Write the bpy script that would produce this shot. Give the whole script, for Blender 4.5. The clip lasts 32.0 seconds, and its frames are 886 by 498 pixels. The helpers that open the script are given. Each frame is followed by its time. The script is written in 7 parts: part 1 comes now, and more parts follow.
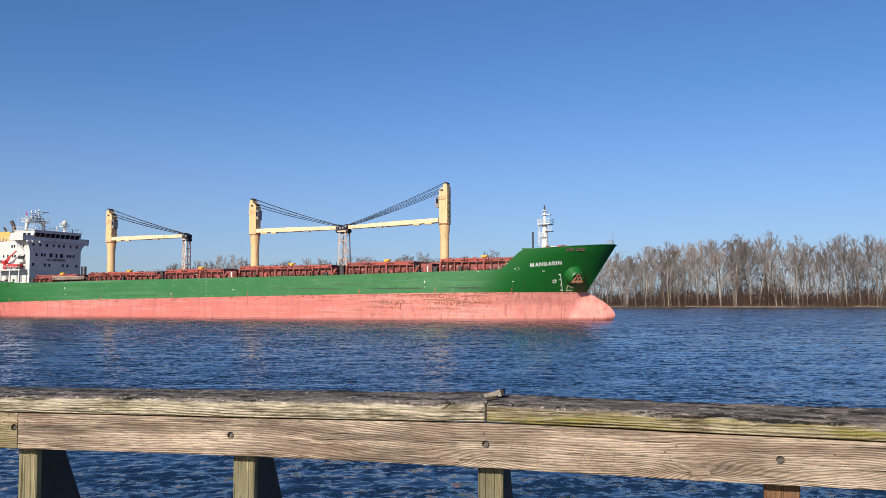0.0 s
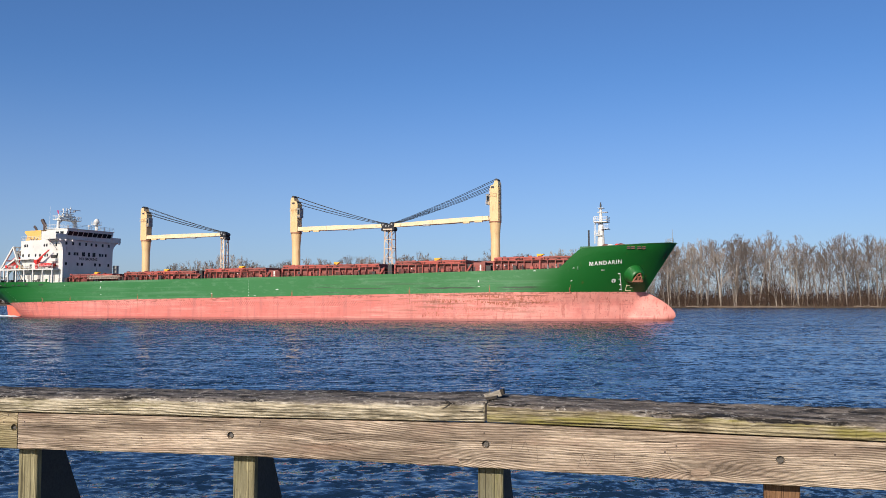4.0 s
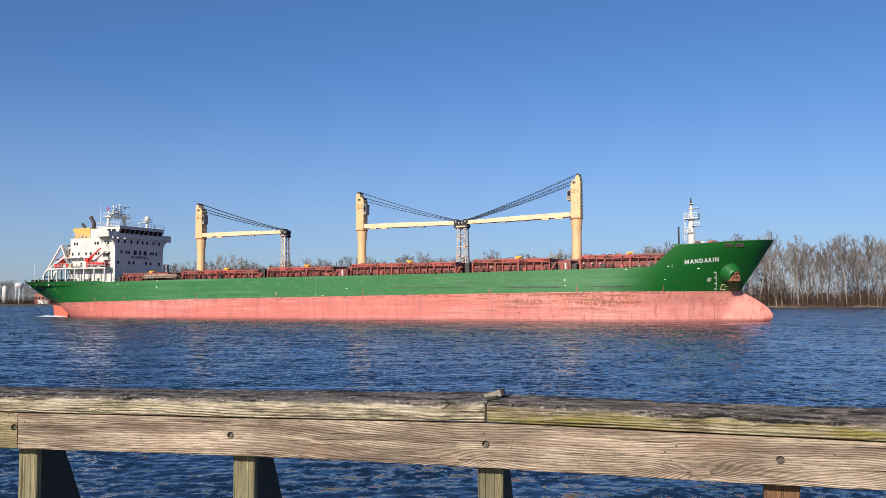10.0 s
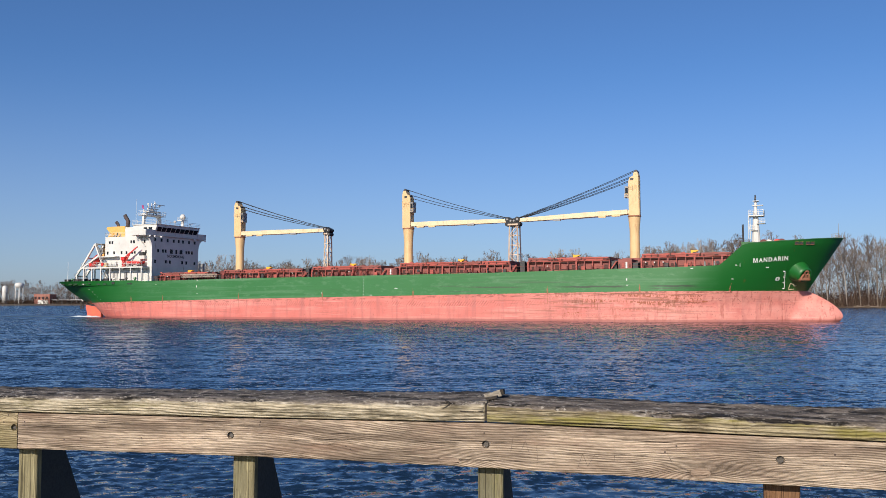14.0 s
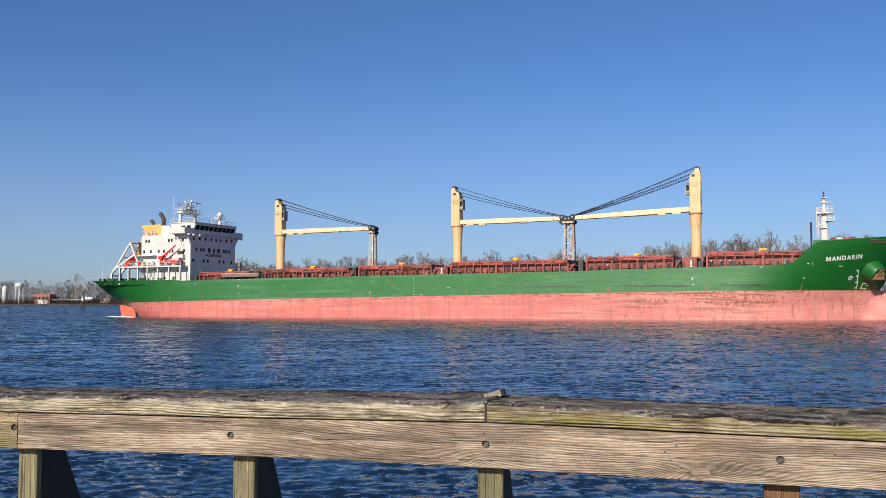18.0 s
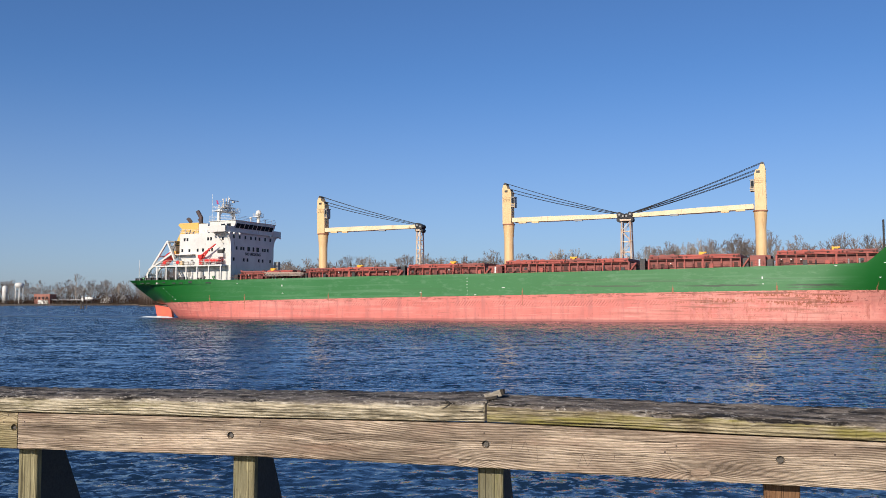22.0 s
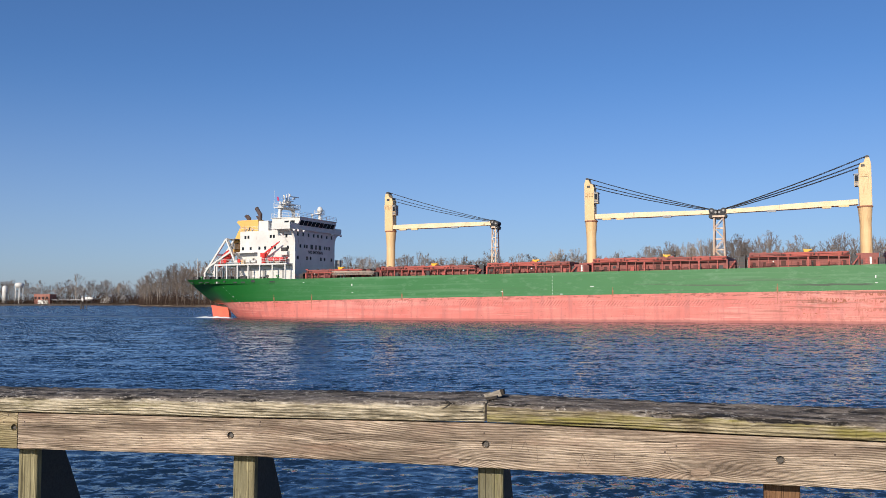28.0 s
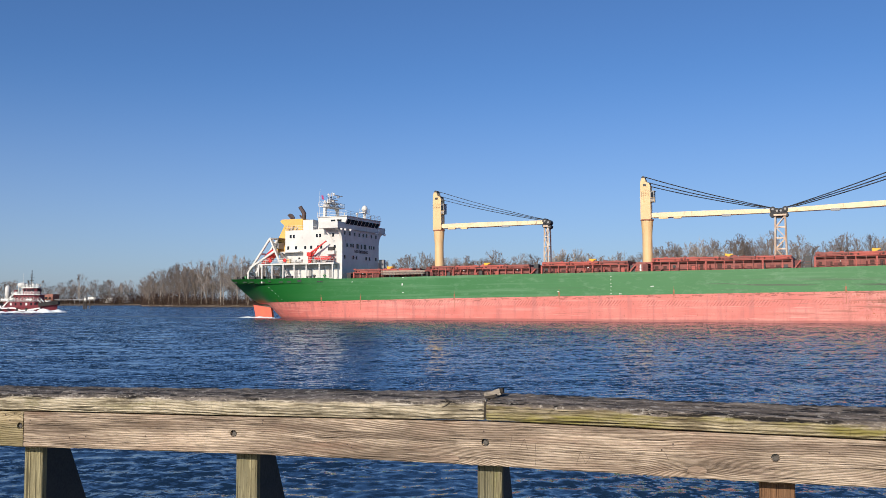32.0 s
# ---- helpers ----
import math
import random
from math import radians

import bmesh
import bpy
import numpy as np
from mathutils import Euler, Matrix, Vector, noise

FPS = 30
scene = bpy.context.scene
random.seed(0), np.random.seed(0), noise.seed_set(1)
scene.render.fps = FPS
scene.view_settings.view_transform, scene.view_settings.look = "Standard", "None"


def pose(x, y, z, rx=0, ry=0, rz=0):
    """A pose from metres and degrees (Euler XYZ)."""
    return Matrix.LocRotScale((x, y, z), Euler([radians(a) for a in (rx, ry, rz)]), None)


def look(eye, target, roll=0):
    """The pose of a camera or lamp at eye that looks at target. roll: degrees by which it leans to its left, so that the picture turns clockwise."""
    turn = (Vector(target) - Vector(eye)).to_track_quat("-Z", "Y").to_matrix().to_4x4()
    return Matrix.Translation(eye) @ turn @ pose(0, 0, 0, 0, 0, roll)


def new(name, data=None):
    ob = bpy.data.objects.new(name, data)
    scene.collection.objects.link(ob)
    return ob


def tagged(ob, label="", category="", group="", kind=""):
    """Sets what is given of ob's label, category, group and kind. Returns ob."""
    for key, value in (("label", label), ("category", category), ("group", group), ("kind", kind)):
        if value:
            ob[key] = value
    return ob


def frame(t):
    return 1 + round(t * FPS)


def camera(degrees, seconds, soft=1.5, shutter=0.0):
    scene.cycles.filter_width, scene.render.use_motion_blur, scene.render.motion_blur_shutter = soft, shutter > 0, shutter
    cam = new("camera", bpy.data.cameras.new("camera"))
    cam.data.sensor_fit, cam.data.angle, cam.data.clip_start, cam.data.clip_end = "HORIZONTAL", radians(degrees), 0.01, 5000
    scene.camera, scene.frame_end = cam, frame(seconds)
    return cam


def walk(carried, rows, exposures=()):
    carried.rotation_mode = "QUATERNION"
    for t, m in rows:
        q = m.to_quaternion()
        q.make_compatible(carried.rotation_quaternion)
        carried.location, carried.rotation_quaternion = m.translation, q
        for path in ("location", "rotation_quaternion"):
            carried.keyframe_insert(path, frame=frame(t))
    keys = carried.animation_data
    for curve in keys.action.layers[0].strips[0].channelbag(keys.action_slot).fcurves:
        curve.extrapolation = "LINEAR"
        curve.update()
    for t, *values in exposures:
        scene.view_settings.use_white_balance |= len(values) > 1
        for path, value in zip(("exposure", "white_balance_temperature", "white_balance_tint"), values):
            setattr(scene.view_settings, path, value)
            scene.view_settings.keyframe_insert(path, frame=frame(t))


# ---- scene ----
# ---------------------------------------------------------------- camera
cam = camera(54, 32.0, soft=0.7)
EYE = (0.0, 0.0, 3.82)
TILT, ROLL = 3.385, -0.143


def eye_pose(dx=0.0, dy=0.0, yaw=0.0):
    return pose(EYE[0] + dx, EYE[1] + dy, EYE[2], 0, 0, yaw) @ pose(0, 0, 0, 90 + TILT) @ pose(0, 0, 0, 0, 0, ROLL)


walk(cam, [(0.0, eye_pose()), (14.0, eye_pose()), (28.5, eye_pose()), (29.0, eye_pose(0.001, -0.005, 0.012)),
           (30.0, eye_pose(0.004, -0.019, 0.055)), (31.0, eye_pose(0.007, -0.034, 0.1)), (32.0, eye_pose(0.0098, -0.05, 0.15))],
     exposures=[(0.0, 0.13, 6200, 10), (8.0, 0.1, 6200, 10), (18.0, 0.04, 6200, 10), (32.0, 0.05, 6200, 10)])

# ---------------------------------------------------------------- daylight
SUN_LEFT, SUN_UP = 25.0, 26.0      # degrees left of straight behind the camera, and above the horizon
world = bpy.data.worlds.new("sky")
scene.world = world
world.use_nodes = True
wn = world.node_tree.nodes
sky = wn.new("ShaderNodeTexSky")
sky.sky_type = "NISHITA"
sky.sun_disc = False
sky.sun_elevation = radians(SUN_UP)
sky.sun_rotation = radians(180 + SUN_LEFT)
sky.air_density, sky.dust_density, sky.ozone_density = 0.82, 0.65, 7.8
wn["Background"].inputs["Strength"].default_value = 0.104
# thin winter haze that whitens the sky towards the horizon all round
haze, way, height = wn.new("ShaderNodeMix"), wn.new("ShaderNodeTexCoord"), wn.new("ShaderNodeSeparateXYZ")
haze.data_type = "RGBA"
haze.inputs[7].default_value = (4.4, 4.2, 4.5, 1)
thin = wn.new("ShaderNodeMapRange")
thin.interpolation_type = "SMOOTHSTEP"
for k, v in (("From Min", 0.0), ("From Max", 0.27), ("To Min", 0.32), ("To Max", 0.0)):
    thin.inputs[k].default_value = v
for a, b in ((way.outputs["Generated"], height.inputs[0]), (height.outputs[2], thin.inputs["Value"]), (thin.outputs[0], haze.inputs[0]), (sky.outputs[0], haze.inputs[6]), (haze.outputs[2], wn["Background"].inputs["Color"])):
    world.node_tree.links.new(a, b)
sun_data = bpy.data.lights.new("sun", "SUN")
sun_data.energy, sun_data.angle, sun_data.color = 5.0, radians(0.53), (1.0, 0.87, 0.7)
sun = new("sun", sun_data)
sl, su = radians(SUN_LEFT), radians(SUN_UP)
sun.matrix_world = look((-300 * math.sin(sl), -300 * math.cos(sl), 300 * math.tan(su)), (0, 0, 0))


# ---------------------------------------------------------------- mesh helpers
class Shape:
    """A list of corners and faces; each face carries a material slot."""

    def __init__(self):
        self.v, self.f, self.s = [], [], []

    def add(self, verts, faces, slot=0):
        n = len(self.v)
        self.v += [tuple(p) for p in verts]
        self.f += [tuple(n + i for i in f) for f in faces]
        self.s += [slot] * len(faces)
        return self

    def box(self, x0, x1, y0, y1, z0, z1, slot=0):
        v = [(x, y, z) for z in (z0, z1) for y in (y0, y1) for x in (x0, x1)]
        return self.add(v, [(0, 2, 3, 1), (4, 5, 7, 6), (0, 1, 5, 4), (2, 6, 7, 3), (0, 4, 6, 2), (1, 3, 7, 5)], slot)

    def beam(self, a, b, w, h, slot=0, w2=None, h2=None):
        """A square bar from a to b, w wide and h high at a, w2 and h2 at b."""
        a, b = Vector(a), Vector(b)
        d = (b - a).normalized()
        side = d.cross(Vector((0, 0, 1)))
        side = Vector((1, 0, 0)) if side.length < 1e-3 else side.normalized()
        up = side.cross(d)
        v = []
        for p, ww, hh in ((a, w, h), (b, w2 or w, h2 or h)):
            for i, j in ((-1, -1), (1, -1), (1, 1), (-1, 1)):
                v.append(p + side * (i * ww / 2) + up * (j * hh / 2))
        return self.add(v, [(3, 2, 1, 0), (4, 5, 6, 7), (0, 1, 5, 4), (1, 2, 6, 5), (2, 3, 7, 6), (3, 0, 4, 7)], slot)

    def tube(self, a, b, r, r2=None, n=8, slot=0, caps=True):
        a, b = Vector(a), Vector(b)
        d = (b - a).normalized()
        side = d.orthogonal().normalized()
        up = d.cross(side)
        r2 = r if r2 is None else r2
        v = []
        for p, rr in ((a, r), (b, r2)):
            for i in range(n):
                t = 2 * math.pi * i / n
                v.append(p + (side * math.cos(t) + up * math.sin(t)) * rr)
        f = [(i, (i + 1) % n, n + (i + 1) % n, n + i) for i in range(n)]
        if caps:
            f += [tuple(reversed(range(n))), tuple(range(n, 2 * n))]
        return self.add(v, f, slot)

    def lathe(self, rings, n=12, at=(0, 0), slot=0):
        """Rings of (radius, z) round an upright axis."""
        v, f = [], []
        for r, z in rings:
            v += [(at[0] + r * math.cos(2 * math.pi * i / n), at[1] + r * math.sin(2 * math.pi * i / n), z) for i in range(n)]
        for k in range(len(rings) - 1):
            f += [(k * n + i, k * n + (i + 1) % n, (k + 1) * n + (i + 1) % n, (k + 1) * n + i) for i in range(n)]
        f += [tuple(reversed(range(n))), tuple(range((len(rings) - 1) * n, len(rings) * n))]
        return self.add(v, f, slot)

    def prism(self, outline, y0, y1, slot=0):
        """An outline of (x, z) drawn out from y0 to y1."""
        n = len(outline)
        v = [(x, y0, z) for x, z in outline] + [(x, y1, z) for x, z in outline]
        f = [tuple(range(n)), tuple(reversed(range(n, 2 * n)))]
        f += [((i + 1) % n, i, n + i, n + (i + 1) % n) for i in range(n)]
        return self.add(v, f, slot)

    def grid(self, rows, slot=0):
        """A sheet over rows of points of equal length."""
        m = len(rows[0])
        v = [p for row in rows for p in row]
        f = [(i * m + j, i * m + j + 1, (i + 1) * m + j + 1, (i + 1) * m + j) for i in range(len(rows) - 1) for j in range(m - 1)]
        return self.add(v, f, slot)

    def mesh(self, name, *mats, smooth=False):
        me = bpy.data.meshes.new(name)
        me.from_pydata(self.v, [], self.f)
        for m in mats:
            me.materials.append(m)
        if len(mats) > 1:
            me.polygons.foreach_set("material_index", self.s)
        if smooth:
            me.shade_smooth()
        me.update()
        return me


def part(name, shape, material, parent=None, label="", smooth=False, place=None):
    """One mesh object under a thing or under a part."""
    mats = material if isinstance(material, (list, tuple)) else [material]
    data = shape.mesh(name, *mats, smooth=smooth) if isinstance(shape, Shape) else shape
    ob = new(name, data)
    ob.parent = parent
    if place is not None:
        ob.matrix_basis = place
    return tagged(ob, label)


def thing(name, label, category, place=None, group="", kind=""):
    ob = new(name)
    ob.empty_display_size = 0.2
    if place is not None:
        ob.matrix_basis = place
    return tagged(ob, label, category, group, kind)


def solid(name, shape, material, label, category, place=None, group="", kind="", smooth=False):
    return tagged(part(name, shape, material, None, label, smooth, place), "", category, group, kind)


# ---------------------------------------------------------------- materials
class Mat:
    """A node material with short ways to add textures."""

    def __init__(self, name, rough=0.6, metal=0.0, spec=0.5):
        self.m = bpy.data.materials.new(name)
        self.m.use_nodes = True
        self.t = self.m.node_tree
        self.b = self.t.nodes["Principled BSDF"]
        self.b.inputs["Roughness"].default_value = rough
        self.b.inputs["Metallic"].default_value = metal
        self.b.inputs["Specular IOR Level"].default_value = spec
        self.co = self.t.nodes.new("ShaderNodeTexCoord").outputs["Object"]

    def node(self, kind, **values):
        n = self.t.nodes.new(kind)
        for k, v in values.items():
            n.inputs[k].default_value = v
        return n

    def link(self, a, b):
        self.t.links.new(a, b)

    def stretch(self, x=1, y=1, z=1, loc=(0, 0, 0), of=None):
        n = self.node("ShaderNodeMapping", Scale=(x, y, z), Location=loc)
        self.link(of or self.co, n.inputs["Vector"])
        return n.outputs[0]

    def noise(self, scale, detail=4, co=None, rough=0.55, distort=0.0):
        n = self.node("ShaderNodeTexNoise", Scale=scale, Detail=detail, Roughness=rough, Distortion=distort)
        self.link(co or self.co, n.inputs["Vector"])
        return n.outputs["Fac"]

    def ramp(self, fac, lo, hi, a=0.0, b=1.0):
        n = self.node("ShaderNodeMapRange")
        self.link(fac, n.inputs["Value"])
        for k, v in (("From Min", lo), ("From Max", hi), ("To Min", a), ("To Max", b)):
            n.inputs[k].default_value = v
        return n.outputs[0]

    def math(self, op, a, b):
        n = self.t.nodes.new("ShaderNodeMath")
        n.operation = op
        for i, x in enumerate((a, b)):
            if isinstance(x, (int, float)):
                n.inputs[i].default_value = x
            else:
                self.link(x, n.inputs[i])
        return n.outputs[0]

    def mix(self, fac, a, b):
        n = self.t.nodes.new("ShaderNodeMix")
        n.data_type = "RGBA"
        for i, x in ((0, fac), (6, a), (7, b)):
            if isinstance(x, (int, float)):
                n.inputs[i].default_value = x
            elif isinstance(x, tuple):
                n.inputs[i].default_value = (*x, 1)
            else:
                self.link(x, n.inputs[i])
        return n.outputs[2]

    def axis(self, k):
        n = self.t.nodes.new("ShaderNodeSeparateXYZ")
        self.link(self.co, n.inputs[0])
        return n.outputs[k]

    def colour(self, c):
        if isinstance(c, tuple):
            self.b.inputs["Base Color"].default_value = (*c, 1)
        else:
            self.link(c, self.b.inputs["Base Color"])
        return self

    def bump(self, h, strength=0.3, depth=0.01):
        n = self.node("ShaderNodeBump", Strength=strength, Distance=depth)
        self.link(h, n.inputs["Height"])
        self.link(n.outputs[0], self.b.inputs["Normal"])
        return self


def painted(name, c, c2, scale=0.6, rough=0.5, rust=0.0, dirt=0.25, metal=0.0):
    """Paint with soft fading, fine speckle and, where asked, rust running down."""
    m = Mat(name, rough, metal)
    col = m.mix(m.ramp(m.noise(scale, 5), 0.35, 0.7), c, c2)
    fine = m.noise(scale * 14, 3)
    col = m.mix(m.ramp(fine, 0.5, 0.8, 0, dirt), col, tuple(x * 0.45 for x in c))
    if rust:
        streak = m.noise(1.0, 5, m.stretch(1.6, 1.6, 0.22))
        col = m.mix(m.ramp(streak, 0.66 - rust * 0.14, 0.74, 0, 0.85), col, (0.2, 0.07, 0.025))
    m.colour(col)
    m.link(m.ramp(fine, 0.3, 0.7, rough - 0.1, rough + 0.12), m.b.inputs["Roughness"])
    m.bump(fine, 0.15, 0.01)
    return m.m


GREEN_BOW, GREEN_MID = (0.011, 0.115, 0.017), (0.042, 0.17, 0.05)


def hull_green():
    m = Mat("hull_green", 0.42)
    x, z = m.axis(0), m.axis(2)
    patch = m.noise(0.12, 5)
    # chalked, bleached paint along the middle of the side
    mid = m.math("MULTIPLY", m.ramp(m.math("ADD", x, m.math("MULTIPLY", patch, 12.0)), -62, -30), m.ramp(m.math("ADD", x, m.math("MULTIPLY", patch, 9.0)), 76, 66))
    col = m.mix(m.math("MULTIPLY", mid, m.ramp(patch, 0.2, 0.75, 0.55, 1.0)), GREEN_BOW, GREEN_MID)
    brushed = m.noise(1.0, 6, m.stretch(0.05, 0.05, 1.4))
    col = m.mix(m.math("MULTIPLY", mid, m.ramp(brushed, 0.5, 0.72, 0, 0.55)), col, (0.14, 0.265, 0.15))
    # long fender scrapes low on the side
    scrape = m.noise(1.0, 5, m.stretch(0.035, 0.03, 1.7, (3, 0, 0)))
    low = m.math("MULTIPLY", m.math("MULTIPLY", m.ramp(z, 7.6, 6.4), mid), m.ramp(x, 0, 25, 0.15, 1.0))
    col = m.mix(m.math("MULTIPLY", low, m.ramp(scrape, 0.57, 0.63, 0, 0.85)), col, (0.05, 0.055, 0.04))
    rust = m.noise(1.0, 4, m.stretch(0.55, 0.55, 0.06, (7, 1, 0)))
    col = m.mix(m.ramp(rust, 0.68, 0.76, 0, 0.7), col, (0.16, 0.06, 0.02))
    # chalky scuffs and the two black rubbed lines abreast of the forward holds
    chalk = m.noise(1.3, 6, m.stretch(0.35, 0.35, 1.0, (5, 2, 1)), 0.7)
    col = m.mix(m.math("MULTIPLY", mid, m.ramp(chalk, 0.52, 0.74, 0, 0.5)), col, (0.15, 0.275, 0.155))
    tick = m.noise(3.0, 4, m.stretch(0.3, 0.3, 1.6, (1, 6, 1)), 0.7)
    col = m.mix(m.math("MULTIPLY", mid, m.ramp(tick, 0.64, 0.7, 0, 0.5)), col, (0.03, 0.07, 0.03))
    waver = m.math("ADD", z, m.math("MULTIPLY", m.noise(1.0, 5, m.stretch(0.25, 0.25, 1.0)), 0.7))
    rub = m.math("MULTIPLY", m.ramp(waver, 6.34, 6.42), m.ramp(waver, 6.74, 6.64))
    reach = m.math("ADD", m.math("MULTIPLY", m.ramp(x, 41, 46), m.ramp(x, 55.6, 54.0)), m.math("MULTIPLY", m.ramp(x, 58.6, 61), m.ramp(x, 67.6, 65.8)))
    col = m.mix(m.math("MULTIPLY", m.math("MULTIPLY", rub, reach), 0.85), col, (0.035, 0.045, 0.03))
    plate = m.noise(0.5, 3)
    m.colour(col).bump(plate, 0.12, 0.05)
    return m.m


def hull_red():
    m = Mat("antifouling_red", 0.6)
    x, z = m.axis(0), m.axis(2)
    patch = m.noise(0.25, 6)
    col = m.mix(m.ramp(patch, 0.3, 0.72), (0.54, 0.14, 0.115), (0.66, 0.205, 0.165))
    wash = m.noise(1.0, 5, m.stretch(0.05, 0.05, 0.9))
    col = m.mix(m.ramp(wash, 0.5, 0.7, 0, 0.55), col, (0.74, 0.34, 0.285))
    drip = m.noise(1.0, 5, m.stretch(0.9, 0.9, 0.12))
    col = m.mix(m.ramp(drip, 0.5, 0.68, 0, 0.75), col, (0.42, 0.14, 0.125))
    # the fore body is bleached, brushed over in patches and streaked by drips
    fore = m.ramp(x, 30, 62)
    col = m.mix(m.math("MULTIPLY", fore, m.ramp(m.noise(0.6, 6, m.stretch(0.6, 0.6, 1.0, (4, 4, 4)), 0.65), 0.3, 0.6, 0.2, 0.85)), col, (0.68, 0.29, 0.235))
    runs = m.noise(1.0, 5, m.stretch(1.4, 1.4, 0.22, (3, 3, 0)), 0.65)
    col = m.mix(m.math("MULTIPLY", fore, m.ramp(runs, 0.55, 0.64, 0, 0.75)), col, (0.4, 0.11, 0.08))
    dab = m.noise(2.2, 5, m.stretch(0.7, 0.7, 1.0, (1, 8, 2)), 0.7)
    col = m.mix(m.math("MULTIPLY", fore, m.ramp(dab, 0.62, 0.68, 0, 0.75)), col, (0.2, 0.06, 0.04))
    # worn rusty belt towards the bow, in short upright marks
    marks = m.noise(1.0, 3, m.stretch(3.6, 3.6, 2.0, (2, 0, 0)))
    belt = m.math("MULTIPLY", m.math("MULTIPLY", m.ramp(x, 38, 45), m.ramp(x, 73, 66)), m.math("MULTIPLY", m.ramp(z, 1.6, 3.4, 0.3, 1.0), m.ramp(z, 5.6, 5.2)))
    belt = m.math("MULTIPLY", belt, m.ramp(m.noise(1.0, 4, m.stretch(0.09, 0.09, 1.6)), 0.45, 0.6))
    col = m.mix(m.math("MULTIPLY", belt, m.ramp(marks, 0.48, 0.54, 0, 0.95)), col, (0.26, 0.075, 0.025))
    lines = m.noise(1.0, 4, m.stretch(0.12, 0.12, 3.2, (4, 0, 2)))
    worn = m.math("MULTIPLY", m.math("MULTIPLY", m.ramp(x, 20, 38), m.ramp(x, 74, 66)), m.ramp(z, 0.6, 4.5, 0.25, 1.0))
    col = m.mix(m.math("MULTIPLY", worn, m.ramp(lines, 0.54, 0.6, 0, 0.85)), col, (0.22, 0.085, 0.055))
    # faded slanting fender marks further aft
    slant = m.node("ShaderNodeTexWave", Scale=0.75, Distortion=1.6, Detail=2)
    slant.inputs["Detail Scale"].default_value = 1.5
    tilted = m.node("ShaderNodeMapping", Rotation=(0, radians(-38), 0), Scale=(1, 1, 1))
    m.link(m.co, tilted.inputs["Vector"])
    m.link(tilted.outputs[0], slant.inputs["Vector"])
    band = m.math("MULTIPLY", m.math("MULTIPLY", m.ramp(z, 2.7, 2.9), m.ramp(z, 3.9, 3.7)), m.math("MULTIPLY", m.ramp(x, -42, -38), m.ramp(x, 42, 36)))
    col = m.mix(m.math("MULTIPLY", band, m.math("MULTIPLY", m.ramp(slant.outputs["Fac"], 0.6, 0.8, 0, 0.7), m.ramp(m.noise(0.5, 5), 0.42, 0.58))), col, (0.33, 0.075, 0.06))
    blotch = m.noise(0.9, 5, m.stretch(1, 1, 0.5))
    col = m.mix(m.ramp(blotch, 0.52, 0.68, 0, 0.35), col, (0.42, 0.12, 0.1))
    fleck = m.noise(4.0, 3, m.stretch(1, 1, 0.6))
    col = m.mix(m.ramp(fleck, 0.64, 0.7, 0, 0.6), col, (0.3, 0.09, 0.06))
    # chipped, scuffed strip just under the green
    under = m.math("SUBTRACT", m.math("ADD", m.math("MULTIPLY", x, 0.0132), 4.6), z)
    strip = m.math("MULTIPLY", m.ramp(under, 0.75, 0.55), m.ramp(x, -76, -70))
    chip = m.noise(1.0, 4, m.stretch(1.1, 1.1, 3.5, (8, 0, 3)), 0.65)
    col = m.mix(m.math("MULTIPLY", strip, m.ramp(chip, 0.53, 0.6, 0, 0.8)), col, (0.23, 0.07, 0.05))
    pale = m.noise(1.0, 5, m.stretch(0.16, 0.16, 5.0, (2, 5, 7)), 0.6)
    col = m.mix(m.ramp(pale, 0.6, 0.68, 0, 0.4), col, (0.76, 0.4, 0.34))
    thin = m.noise(1.0, 5, m.stretch(0.12, 0.12, 6.0, (6, 1, 9)), 0.6)
    col = m.mix(m.ramp(thin, 0.64, 0.68, 0, 0.55), col, (0.3, 0.1, 0.08))
    wet = m.ramp(z, 0.55, 0.25)
    col = m.mix(m.math("MULTIPLY", wet, 0.6), col, (0.2, 0.06, 0.05))
    m.colour(col).bump(patch, 0.1, 0.05)
    return m.m


